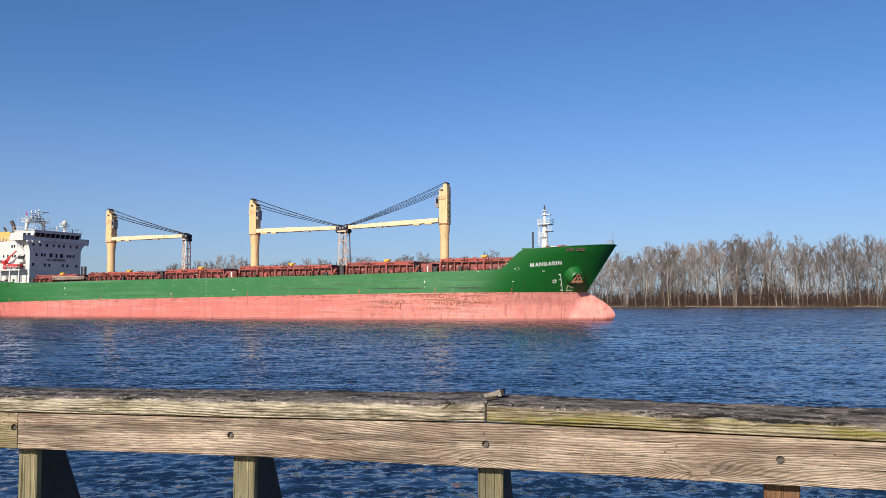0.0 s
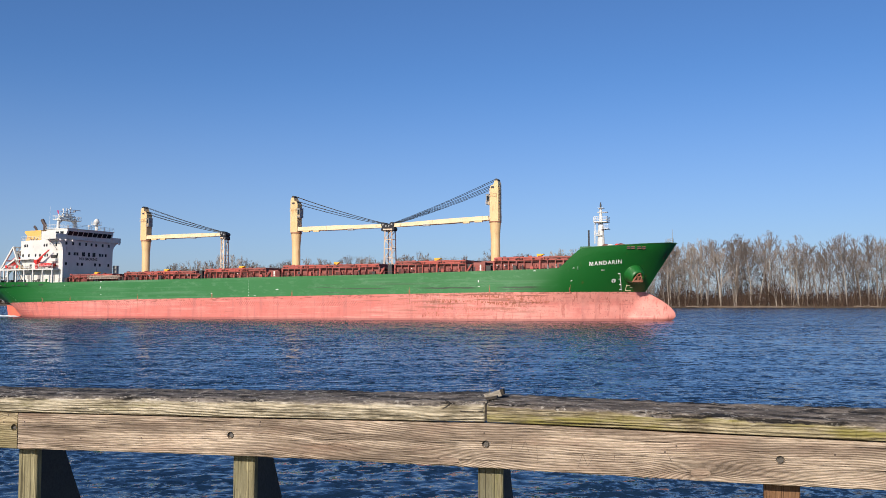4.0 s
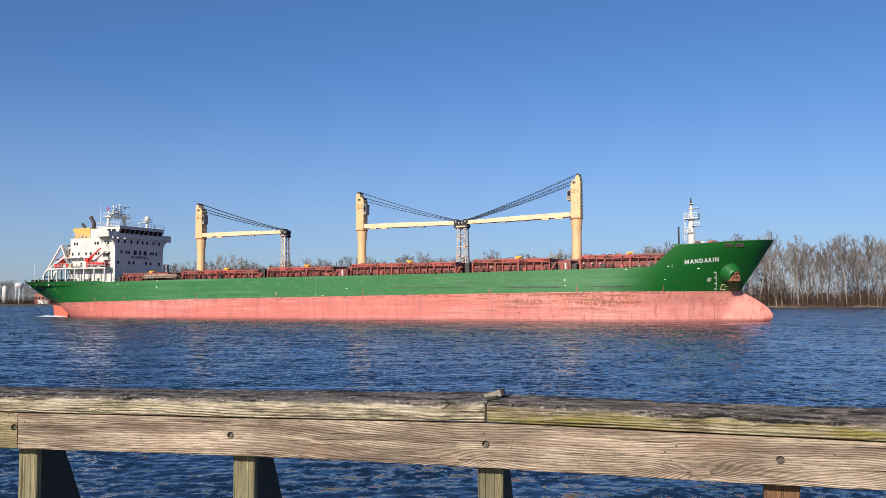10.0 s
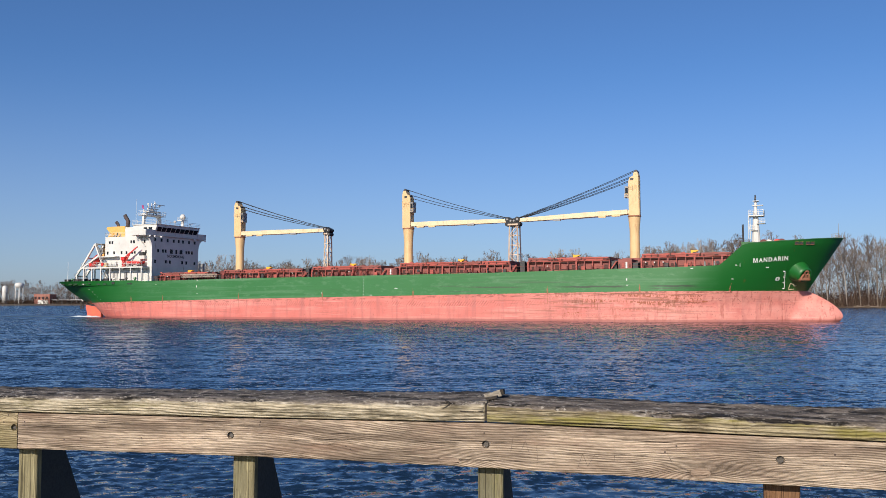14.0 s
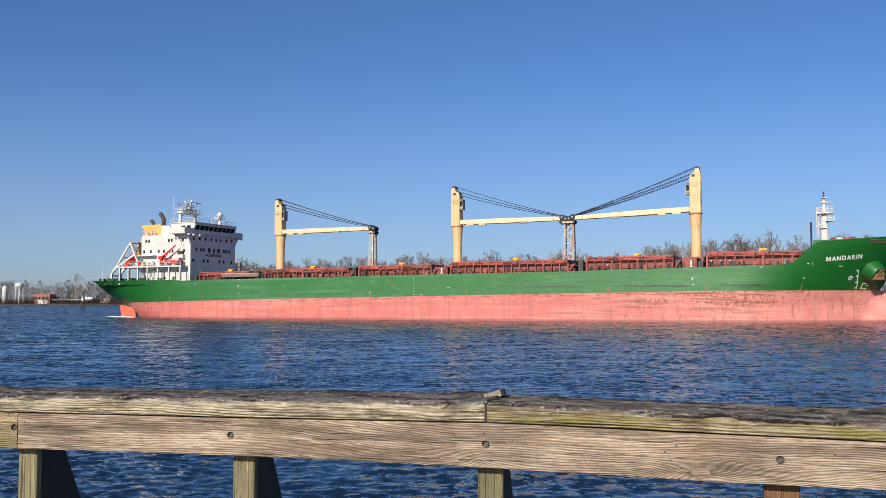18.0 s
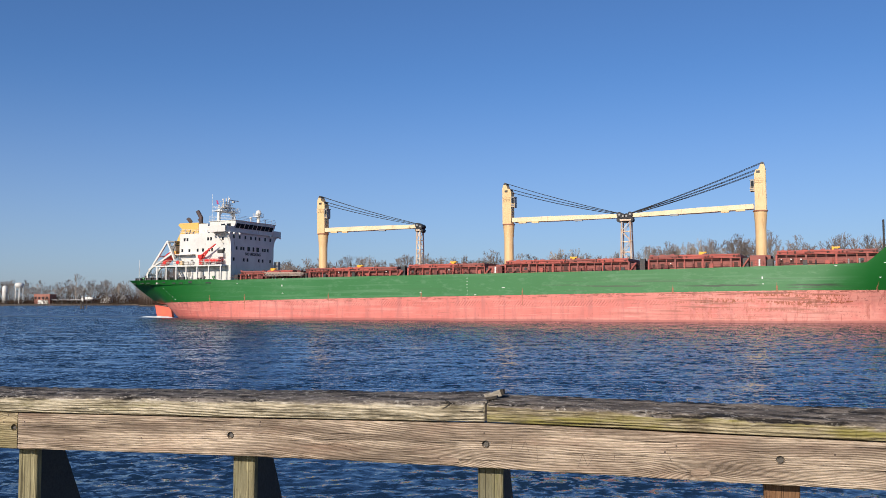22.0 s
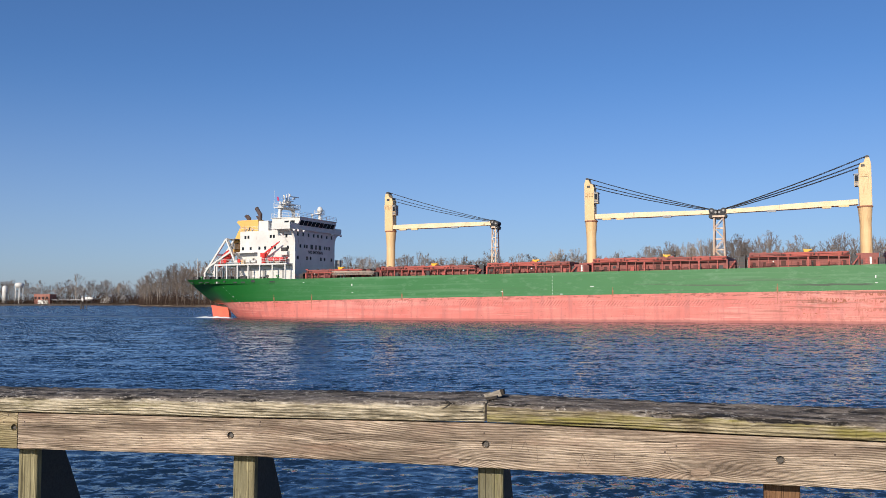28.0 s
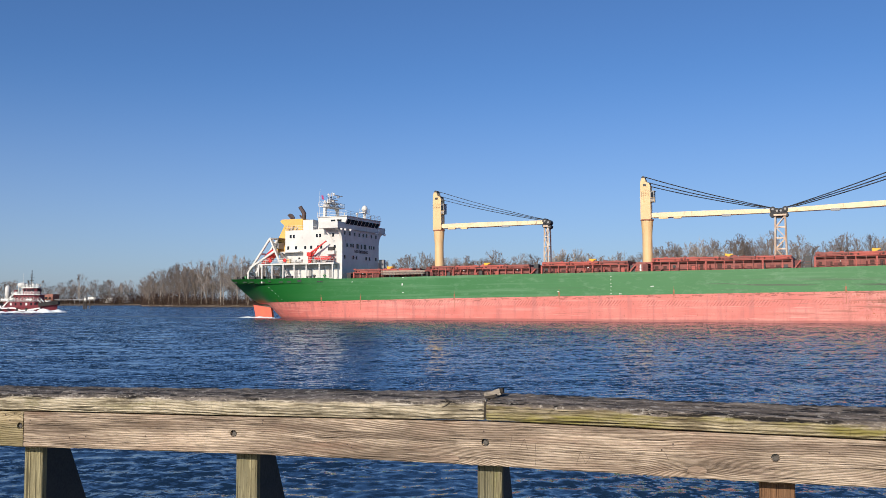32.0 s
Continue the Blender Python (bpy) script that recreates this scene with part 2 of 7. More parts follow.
def wood_grain(m, light, dark, stain, moss=None, moss_cover=0.5, seed=0.0, crack=0.7, ring=820.0, swirl=105.0, upright=False, grime=0.0, rings=0.65):
    """Colour and relief of sawn softwood: growth rings turning round knots, fine fibres, checks, stains and, where asked, algae."""
    def along(a, b):
        return (b, b, a) if upright else (a, b, b)

    off = (seed * 3.1, seed, seed * 1.7)
    bend = m.noise(1.0, 3, m.stretch(*along(1.3, 5), off))
    wander = m.noise(1.0, 2, m.stretch(*along(1.3, 11), off))
    ripple = m.noise(1.0, 3, m.stretch(*along(5, 35), off))
    across = m.axis(0 if upright else 2)
    knots = m.node("ShaderNodeTexVoronoi", Scale=1.0)
    m.link(m.stretch(*along(2.1, 9), off), knots.inputs["Vector"])
    near = knots.outputs["Distance"]
    across = m.math("ADD", across, m.ramp(near, 0.55, 0.0, 0, 0.035))
    phase = m.math("ADD", m.math("MULTIPLY", across, ring), m.math("ADD", m.math("MULTIPLY", wander, swirl), m.math("MULTIPLY", ripple, 9.0)))
    wave = m.math("SINE", phase, 0.0)
    fibre = m.noise(1.0, 5, m.stretch(*along(7, 240), off), 0.7)
    broken = m.ramp(m.noise(1.0, 4, m.stretch(*along(4, 30), off)), 0.42, 0.66, 0.12 * rings, rings)
    col = m.mix(m.math("MULTIPLY", m.ramp(wave, -0.6, 1.0), broken), light, dark)
    col = m.mix(m.ramp(fibre, 0.3, 0.75, 0, 0.8), col, tuple(x * 0.5 for x in dark))
    col = m.mix(m.ramp(bend, 0.48 - grime, 0.64 - grime, 0, 0.75), col, stain)
    grey = m.noise(1.0, 4, m.stretch(*along(0.9, 7), (seed * 5 + 2, 1, 4)))
    col = m.mix(m.ramp(grey, 0.5 - grime, 0.64 - grime, 0, 0.7), col, (stain[0] * 0.75, stain[1] * 0.82, stain[2] * 0.95))
    blotch = m.noise(1.0, 6, m.stretch(*along(5, 16), (seed * 7 + 1, 6, 2)), 0.7)
    col = m.mix(m.ramp(blotch, 0.5, 0.72, 0, 0.7), col, stain)
    rub = m.noise(1.0, 5, m.stretch(*along(6, 80), (seed * 6 + 3, 2, 5)), 0.7)
    col = m.mix(m.ramp(rub, 0.56, 0.74, 0, 0.55), col, tuple(min(0.8, x * 1.3) for x in light))
    pits = m.noise(1.0, 3, m.stretch(*along(55, 150), (seed * 9, 1, 8)), 0.6)
    col = m.mix(m.ramp(pits, 0.62, 0.7, 0, 0.75), col, tuple(x * 0.35 for x in dark))
    bleach = m.noise(1.0, 5, m.stretch(*along(3, 60), (seed * 4 + 8, 2, 1)))
    col = m.mix(m.ramp(bleach, 0.58, 0.7, 0, 0.6), col, tuple(min(0.8, x * 1.45) for x in light))
    col = m.mix(m.ramp(near, 0.16, 0.05, 0, 0.75), col, tuple(x * 0.45 for x in dark))
    if moss:
        grow = m.math("ADD", m.noise(1.0, 5, m.stretch(*along(2.2, 9), (seed + 5, 0, 0))), m.math("MULTIPLY", m.noise(1.0, 4, m.stretch(*along(14, 60), off)), 0.35))
        col = m.mix(m.ramp(grow, 0.92 - moss_cover * 0.4, 1.02 - moss_cover * 0.25, 0, 0.85), col, moss)
    check = m.noise(1.0, 4, m.stretch(*along(1.9, 150), (seed * 2 + 1, 3, 0)), 0.5, 0.6)
    col = m.mix(m.ramp(check, 0.6, 0.635, 0, crack), col, tuple(x * 0.16 for x in dark))
    height = m.math("SUBTRACT", m.math("ADD", m.math("MULTIPLY", wave, -0.3), fibre), m.ramp(check, 0.58, 0.64, 0, 2.0))
    return col, height


def weathered_wood(name, light, dark, stain, moss=None, moss_cover=0.5, rough=0.8, **more):
    m = Mat(name, rough, spec=0.25)
    col, height = wood_grain(m, light, dark, stain, moss, moss_cover, **more)
    m.colour(col).bump(height, 0.7, 0.003)
    return m.m


def sawn_board(name, light, dark, grime, seed, slope, knots, stains=()):
    """A broad flat-sawn softwood board: widely spaced growth lines that run along it, slope across it and arch over the knots."""
    m = Mat(name, 0.82, spec=0.2)
    x, z = m.axis(0), m.axis(2)
    level = z
    for x0, x1, drop in slope:
        level = m.math("ADD", level, m.ramp(x, x0, x1, 0.0, drop))
    for xk, zk, wx, wz, lift in knots:
        u = m.math("MULTIPLY", m.math("SUBTRACT", x, xk), 1 / wx)
        v = m.math("MULTIPLY", m.math("SUBTRACT", z, zk), 1 / wz)
        q = m.math("ADD", m.math("MULTIPLY", u, u), m.math("MULTIPLY", v, v))
        level = m.math("SUBTRACT", level, m.math("MULTIPLY", m.math("POWER", 2.718, m.math("MULTIPLY", q, -1.0)), lift))
    off = (seed, seed * 2, seed * 3)
    wander = m.noise(1.0, 2, m.stretch(1.5, 1, 7, off))
    ripple = m.noise(1.0, 3, m.stretch(6, 1, 26, off))
    phase = m.math("ADD", m.math("MULTIPLY", level, 600.0), m.math("ADD", m.math("MULTIPLY", wander, 30.0), m.math("MULTIPLY", ripple, 6.0)))
    wave = m.math("SINE", phase, 0.0)
    fine = m.math("SINE", m.math("MULTIPLY", phase, 2.37), 0.0)
    broken = m.ramp(m.noise(1.0, 4, m.stretch(2.6, 1, 16, (seed * 4, 1, 2))), 0.4, 0.62, 0.05, 1.0)
    line = m.math("MULTIPLY", m.ramp(wave, 0.4, 0.95), broken)
    col = m.mix(m.math("MULTIPLY", line, 0.95), light, dark)
    col = m.mix(m.math("MULTIPLY", m.ramp(fine, 0.3, 1.0, 0, 0.3), broken), col, dark)
    broad = m.noise(1.0, 4, m.stretch(1.4, 1, 9, (seed * 5, 3, 1)))
    col = m.mix(m.ramp(broad, 0.42, 0.6, 0, 0.8), col, grime)
    dull = m.noise(1.0, 5, m.stretch(0.8, 1, 13, (seed * 9, 6, 1)), 0.6)
    col = m.mix(m.ramp(dull, 0.5, 0.62, 0, 0.8), col, tuple(c * 0.6 for c in grime))
    pink = m.noise(1.0, 4, m.stretch(3.0, 1, 14, (seed * 6, 4, 7)))
    col = m.mix(m.ramp(pink, 0.5, 0.7, 0, 0.4), col, (grime[0] * 1.25, grime[1] * 1.0, grime[2] * 0.95))
    pale = m.noise(1.0, 5, m.stretch(3.2, 1, 34, (seed * 7, 2, 3)), 0.65)
    col = m.mix(m.ramp(pale, 0.52, 0.68, 0, 0.6), col, tuple(min(0.85, c * 1.25) for c in light))
    blur = m.noise(1.0, 5, m.stretch(5, 1, 30, (seed * 3, 8, 2)), 0.65)
    for xk, zk, wx, wz, much in stains:
        u = m.math("MULTIPLY", m.math("SUBTRACT", x, xk), 1 / wx)
        v = m.math("MULTIPLY", m.math("SUBTRACT", z, zk), 1 / wz)
        q = m.math("ADD", m.math("ADD", m.math("MULTIPLY", u, u), m.math("MULTIPLY", v, v)), m.math("MULTIPLY", blur, 1.6))
        col = m.mix(m.ramp(q, 1.7, 0.7, 0, much), col, tuple(c * 0.55 for c in grime))
    scuff = m.noise(1.0, 5, m.stretch(16, 1, 60, (seed * 8, 5, 3)), 0.7)
    col = m.mix(m.ramp(scuff, 0.58, 0.74, 0, 0.55), col, tuple(c * 0.7 for c in dark))
    fibre = m.noise(1.0, 5, m.stretch(10, 40, 140, off), 0.78)
    col = m.mix(m.ramp(fibre, 0.47, 0.66, 0, 0.8), col, tuple(c * 0.7 for c in dark))
    check = m.noise(1.0, 4, m.stretch(2.2, 1, 130, (seed * 2 + 1, 3, 0)), 0.5, 0.5)
    col = m.mix(m.ramp(check, 0.645, 0.675, 0, 0.75), col, tuple(c * 0.25 for c in dark))
    for xk, zk, wx, wz, lift in knots:
        if lift > 0.065 and zk > 3.12:
            u = m.math("MULTIPLY", m.math("SUBTRACT", x, xk), 3.2 / wx)
            v = m.math("MULTIPLY", m.math("SUBTRACT", z, zk), 3.2 / wz)
            q = m.math("ADD", m.math("ADD", m.math("MULTIPLY", u, u), m.math("MULTIPLY", v, v)), ripple)
            col = m.mix(m.ramp(q, 2.2, 0.5, 0, 0.6), col, tuple(c * 0.8 for c in dark))
    height = m.math("SUBTRACT", m.math("ADD", m.math("MULTIPLY", wave, -0.5), fibre), m.ramp(check, 0.62, 0.68, 0, 2.0))
    m.colour(col).bump(height, 0.8, 0.004)
    return m.m


def cap_wood(name, face, top, seed):
    """Cap timber: paler sawn face with algae, rain-blackened rough upper side, meeting in a worn edge with torn pale chips."""
    m = Mat(name, 0.85, spec=0.2)
    light, dark, stain, moss, cover = face
    x, z = m.axis(0), m.axis(2)
    off = (seed, seed * 2, seed * 3)
    wander = m.noise(1.0, 3, m.stretch(1.6, 2, 9, off))
    ripple = m.noise(1.0, 3, m.stretch(7, 6, 30, off))
    phase = m.math("ADD", m.math("MULTIPLY", z, 460.0), m.math("ADD", m.math("MULTIPLY", wander, 30.0), m.math("MULTIPLY", ripple, 5.0)))
    wave = m.math("SINE", phase, 0.0)
    broken = m.ramp(m.noise(1.0, 4, m.stretch(3.4, 8, 22, (seed * 4, 1, 2))), 0.45, 0.66, 0.02, 0.6)
    c1 = m.mix(m.math("MULTIPLY", m.ramp(wave, 0.1, 1.0), broken), light, dark)
    fibre = m.noise(1.0, 5, m.stretch(12, 110, 120, off), 0.78)
    c1 = m.mix(m.ramp(fibre, 0.46, 0.66, 0, 0.75), c1, tuple(c * 0.7 for c in dark))
    grow = m.noise(1.0, 5, m.stretch(1.7, 6, 10, (seed + 5, 0, 0)), 0.62)
    c1 = m.mix(m.ramp(grow, 0.66 - cover * 0.3, 0.78 - cover * 0.3, 0, 0.85), c1, moss)
    c1 = m.mix(m.math("MULTIPLY", m.ramp(wave, 0.3, 1.0), m.math("MULTIPLY", broken, 0.5)), c1, tuple(c * 0.8 for c in dark))
    smudge = m.noise(1.0, 5, m.stretch(4.2, 6, 17, (seed * 5, 3, 1)), 0.65)
    c1 = m.mix(m.ramp(smudge, 0.48, 0.62, 0, 0.85), c1, stain)
    drip = m.noise(1.0, 4, m.stretch(26, 9, 5, (seed, 6, 2)), 0.6)
    c1 = m.mix(m.ramp(drip, 0.6, 0.74, 0, 0.6), c1, tuple(c * 0.7 for c in dark))
    chip = m.noise(1.0, 4, m.stretch(9, 30, 36, (seed * 9, 1, 4)), 0.65)
    c1 = m.mix(m.ramp(chip, 0.6, 0.7, 0, 0.7), c1, tuple(min(0.8, c * 1.25) for c in light))
    check = m.noise(1.0, 4, m.stretch(2.4, 20, 120, (seed * 2, 3, 0)), 0.5, 0.6)
    c1 = m.mix(m.ramp(check, 0.65, 0.68, 0, 0.85), c1, tuple(c * 0.2 for c in dark))
    h1 = m.math("SUBTRACT", m.math("ADD", m.math("MULTIPLY", wave, -0.4), fibre), m.ramp(check, 0.6, 0.66, 0, 2.0))
    # the upper side
    tl, td, ts = top
    grit = m.noise(1.0, 6, m.stretch(10, 20, 20, (seed, 4, 2)), 0.8)
    c2 = m.mix(m.ramp(grit, 0.42, 0.6), td, tl)
    patch = m.noise(1.0, 5, m.stretch(2.4, 16, 16, (seed * 3, 1, 1)), 0.6)
    c2 = m.mix(m.ramp(patch, 0.48, 0.66, 0, 0.8), c2, ts)
    split = m.noise(1.0, 4, m.stretch(5, 26, 26, (seed * 2, 7, 0)), 0.65, 0.4)
    c2 = m.mix(m.ramp(split, 0.53, 0.58, 0, 0.9), c2, (0.016, 0.014, 0.012))
    lichen = m.noise(1.0, 4, m.stretch(18, 26, 26, (seed * 6, 0, 5)), 0.8)
    c2 = m.mix(m.ramp(lichen, 0.56, 0.62, 0, 0.85), c2, (0.44, 0.4, 0.34))
    h2 = m.math("SUBTRACT", m.math("MULTIPLY", grit, 2.2), m.ramp(split, 0.54, 0.64, 0, 2.2))
    sep = m.t.nodes.new("ShaderNodeSeparateXYZ")
    m.link(m.t.nodes.new("ShaderNodeNewGeometry").outputs["Normal"], sep.inputs[0])
    ragged = m.math("ADD", sep.outputs[2], m.math("MULTIPLY", m.math("SUBTRACT", m.noise(1.0, 4, m.stretch(5, 30, 40, (seed * 2, 0, 3))), 0.5), 1.3))
    up = m.ramp(ragged, 0.3, 0.6)
    # torn, bleached fibres along the arris
    arris = m.math("MULTIPLY", m.ramp(ragged, 0.15, 0.4), m.ramp(ragged, 0.75, 0.5))
    torn = m.ramp(m.noise(1.0, 4, m.stretch(7, 50, 50, (seed * 8, 2, 2)), 0.7), 0.52, 0.62)
    c3 = m.mix(up, c1, c2)
    c3 = m.mix(m.math("MULTIPLY", m.math("MULTIPLY", arris, torn), 0.85), c3, (0.58, 0.52, 0.42))
    m.colour(c3)
    m.bump(m.math("ADD", m.math("MULTIPLY", h1, m.math("SUBTRACT", 1.0, up)), m.math("MULTIPLY", h2, up)), 0.9, 0.007)
    return m.m


def bark(name, c, c2, streaked=True):
    m = Mat(name, 0.9, spec=0.2)
    info = m.t.nodes.new("ShaderNodeObjectInfo")
    col = m.mix(m.noise(0.8, 4), c, c2)
    col = m.mix(m.ramp(info.outputs["Random"], 0, 1, 0, 0.45), col, tuple(x * 0.6 for x in c))
    if streaked:
        island = m.t.nodes.new("ShaderNodeNewGeometry").outputs["Random Per Island"]
        col = m.mix(m.ramp(island, 0.3, 1.0, 0, 0.5), col, tuple(x * 0.5 for x in c2))
        col = m.mix(m.ramp(island, 0.16, 0.0, 0, 0.5), col, tuple(min(0.6, x * 1.5) for x in c))
    m.colour(col)
    return m.m


GREEN, RED = hull_green(), hull_red()
WHITE = painted("white_paint", (0.67, 0.655, 0.615), (0.57, 0.555, 0.52), 0.4, 0.45, rust=0.12, dirt=0.12)
JIB_PAINT = painted("pale_jib_paint", (0.78, 0.62, 0.4), (0.7, 0.53, 0.32), 0.5, 0.5, rust=0.3, dirt=0.2)
CREAM = painted("cream_crane_paint", (0.72, 0.5, 0.25), (0.63, 0.43, 0.21), 0.35, 0.5, rust=0.25, dirt=0.2)
FUNNEL = painted("yellow_funnel_paint", (0.75, 0.43, 0.1), (0.68, 0.4, 0.12), 0.3, 0.5, rust=0.1)
OXIDE = painted("red_oxide_paint", (0.17, 0.036, 0.03), (0.11, 0.03, 0.026), 0.5, 0.65, rust=0.3, dirt=0.4)
RUDDER_RED = painted("rudder_red", (0.72, 0.15, 0.08), (0.6, 0.12, 0.08), 0.5, 0.5, rust=0.1)
OXIDE_DARK = painted("dark_oxide_paint", (0.15, 0.03, 0.026), (0.1, 0.023, 0.02), 0.6, 0.7, rust=0.2, dirt=0.4)
OXIDE_LIGHT = painted("faded_oxide_paint", (0.44, 0.095, 0.072), (0.31, 0.07, 0.054), 0.5, 0.65, rust=0.25, dirt=0.3)
DARK = painted("dark_machinery", (0.03, 0.03, 0.033), (0.05, 0.045, 0.04), 0.8, 0.55)
GREY = painted("grey_steel", (0.3, 0.29, 0.28), (0.22, 0.22, 0.22), 0.8, 0.5, rust=0.2)
ORANGE = painted("orange_red_boat_paint", (0.62, 0.03, 0.025), (0.55, 0.04, 0.03), 0.8, 0.4)
YELLOW = painted("yellow_paint", (0.8, 0.42, 0.02), (0.72, 0.38, 0.03), 0.9, 0.5)
MARK = painted("white_marking_paint", (0.8, 0.8, 0.76), (0.72, 0.72, 0.68), 0.9, 0.5)
RUSTY = painted("rusty_iron", (0.26, 0.1, 0.05), (0.36, 0.17, 0.1), 1.5, 0.8, rust=0.3)
DECKG = painted("deck_green", (0.03, 0.12, 0.05), (0.05, 0.14, 0.06), 0.5, 0.6, rust=0.2)
PANE = Mat("dark_window_glass", 0.2, spec=0.22).colour((0.015, 0.018, 0.022)).m

# ---------------------------------------------------------------- ground and water
SHORE = [(-5000, 1700), (-1500, 1000), (-700, 850), (-385, 820), (-300, 815), (-262, 790), (-246, 700), (-225, 655), (-189, 612), (-100, 545), (0, 482), (88, 432),
         (143, 418), (185, 399), (260, 372), (420, 340), (800, 300), (1600, 240), (5000, 100)]


def shore_y(x):
    for (x0, y0), (x1, y1) in zip(SHORE, SHORE[1:]):
        if x <= x1:
            return y0 + (y1 - y0) * (x - x0) / (x1 - x0)
    return SHORE[-1][1]


def earth():
    m = Mat("bank_earth", 0.95, spec=0.1)
    col = m.mix(m.noise(0.06, 6), (0.075, 0.054, 0.036), (0.16, 0.118, 0.078))
    col = m.mix(m.ramp(m.noise(1.2, 4), 0.5, 0.7, 0, 0.7), col, (0.05, 0.037, 0.025))
    # pale sand and dry wrack along the water's edge
    edge = m.math("ADD", m.axis(2), m.math("MULTIPLY", m.math("SUBTRACT", m.noise(0.25, 5), 0.5), 1.1))
    col = m.mix(m.math("MULTIPLY", m.ramp(edge, 0.05, 0.25), m.math("MULTIPLY", m.ramp(edge, 0.95, 0.6), m.ramp(m.noise(0.035, 3), 0.42, 0.6, 0.15, 1.0))), col, (0.25, 0.195, 0.14))
    m.colour(col).bump(m.noise(0.8, 5), 0.6, 0.3)
    return m.m


def ground_sheet():
    g = Shape()
    xs = [-5000, -3000, -2000, -1500, -1000, -700] + list(range(-600, 601, 10)) + [700, 900, 1200, 1600, 2500, 5000]
    rows = []
    for x in xs:
        s = shore_y(x) + 5.0 * noise.noise((x * 0.03, 0, 0)) + 1.5 * noise.noise((x * 0.15, 3, 0))
        lift = 0.35 * noise.noise((x * 0.08, 7, 0))
        rows.append([(x, -4500, 3.0), (x, -60, 2.2), (x, -30, 1.6), (x, -14, -1.0), (x, 10, -5.0), (x, s - 60, -5.0), (x, s - 6, -0.6), (x, s, 0.05),
                     (x, s + 2, 0.5 + lift), (x, s + 6, 1.0 + lift), (x, s + 14, 1.9 + lift), (x, s + 60, 2.6), (x, s + 400, 4.0), (x, 4800, 6.0)])
    g.grid(rows)
    return solid("ground", g, earth(), "bare brown riverbank earth with a pale muddy edge", "ground", kind="structure", smooth=True)


def river_water():
    m = Mat("river_water", 0.1, spec=0.5)
    m.b.inputs["IOR"].default_value = 1.333
    m.colour(m.mix(m.noise(0.02, 3), (0.007, 0.02, 0.046), (0.011, 0.027, 0.056)))
    # slopes of broad chop, wavelets and fine ripple, crests lying mostly across the view; gusts roughen them in patches, and the wind steepens the near faces

    def slopes(scale, detail, strength, stretch, loc):
        n = m.node("ShaderNodeTexNoise", Scale=scale, Detail=detail, Roughness=0.6, Distortion=0.5)
        m.link(m.stretch(stretch, 1.0, 1.0, loc), n.inputs["Vector"])
        a = m.t.nodes.new("ShaderNodeVectorMath")
        a.operation = "SUBTRACT"
        m.link(n.outputs["Color"], a.inputs[0])
        a.inputs[1].default_value = (0.5, 0.5, 0.5)
        b = m.t.nodes.new("ShaderNodeVectorMath")
        b.operation = "MULTIPLY"
        m.link(a.outputs[0], b.inputs[0])
        b.inputs[1].default_value = (strength * 0.55, strength, 0.0)
        return b.outputs[0]

    def turned(v):
        # far off only the wave faces turned this way can be seen: fold the others over
        s = m.t.nodes.new("ShaderNodeSeparateXYZ")
        m.link(v, s.inputs[0])
        far = m.math("ADD", m.ramp(m.axis(1), 14, 45, 0.3, 0.72), m.ramp(m.axis(1), 90, 200, 0.0, 0.1))
        away = m.math("MULTIPLY", m.math("ADD", m.math("ABSOLUTE", s.outputs[1], 0.0), 0.021), -1.0)
        # the wind stands a little across the view, so the faces lean to one side
        lean = m.math("MULTIPLY", m.math("MULTIPLY", away, far), -0.6)
        y = m.math("ADD", m.math("MULTIPLY", away, far), m.math("MULTIPLY", s.outputs[1], m.math("SUBTRACT", 1.0, far)))
        c = m.t.nodes.new("ShaderNodeCombineXYZ")
        m.link(m.math("ADD", s.outputs[0], lean), c.inputs[0])
        m.link(y, c.inputs[1])
        return c.outputs[0]

    def plus(a, b):
        n = m.t.nodes.new("ShaderNodeVectorMath")
        n.operation = "ADD"
        m.link(a, n.inputs[0])
        m.link(b, n.inputs[1])
        return n.outputs[0]

    def times(v, k):
        n = m.t.nodes.new("ShaderNodeVectorMath")
        n.operation = "SCALE"
        m.link(v, n.inputs[0])
        m.link(k, n.inputs["Scale"])
        return n.outputs[0]

    # in the lee of the pier the chop is short and fine
    broad, fine = m.ramp(m.axis(1), 16, 110, 0.35, 1.45), m.ramp(m.axis(1), 20, 70, 1.0, 0.3)
    long_waves = times(plus(slopes(0.55, 2, 0.9, 1.0, (0, 0, 0)), slopes(1.25, 2, 1.8, 1.25, (9, 4, 0))), broad)
    short_waves = times(plus(slopes(3.4, 2, 2.2, 0.85, (3, 7, 0)), slopes(9.0, 2, 1.0, 0.8, (1, 2, 0))), fine)
    total = plus(long_waves, short_waves)
    gust = m.ramp(m.noise(0.045, 3, m.stretch(0.35, 1.0, 1.0)), 0.3, 0.7, 0.65, 1.25)
    # short-crested patches: slick between, steep within
    crest = m.ramp(m.noise(0.55, 3, m.stretch(0.3, 1.0, 1.0, (5, 5, 0))), 0.38, 0.62, 0.3, 1.6)
    gust = m.math("MULTIPLY", gust, crest)
    scaled = m.t.nodes.new("ShaderNodeVectorMath")
    scaled.operation = "SCALE"
    m.link(total, scaled.inputs[0])
    m.link(gust, scaled.inputs["Scale"])
    up = m.t.nodes.new("ShaderNodeVectorMath")
    up.operation = "ADD"
    m.link(turned(scaled.outputs[0]), up.inputs[0])
    m.link(m.t.nodes.new("ShaderNodeNewGeometry").outputs["Normal"], up.inputs[1])
    unit = m.t.nodes.new("ShaderNodeVectorMath")
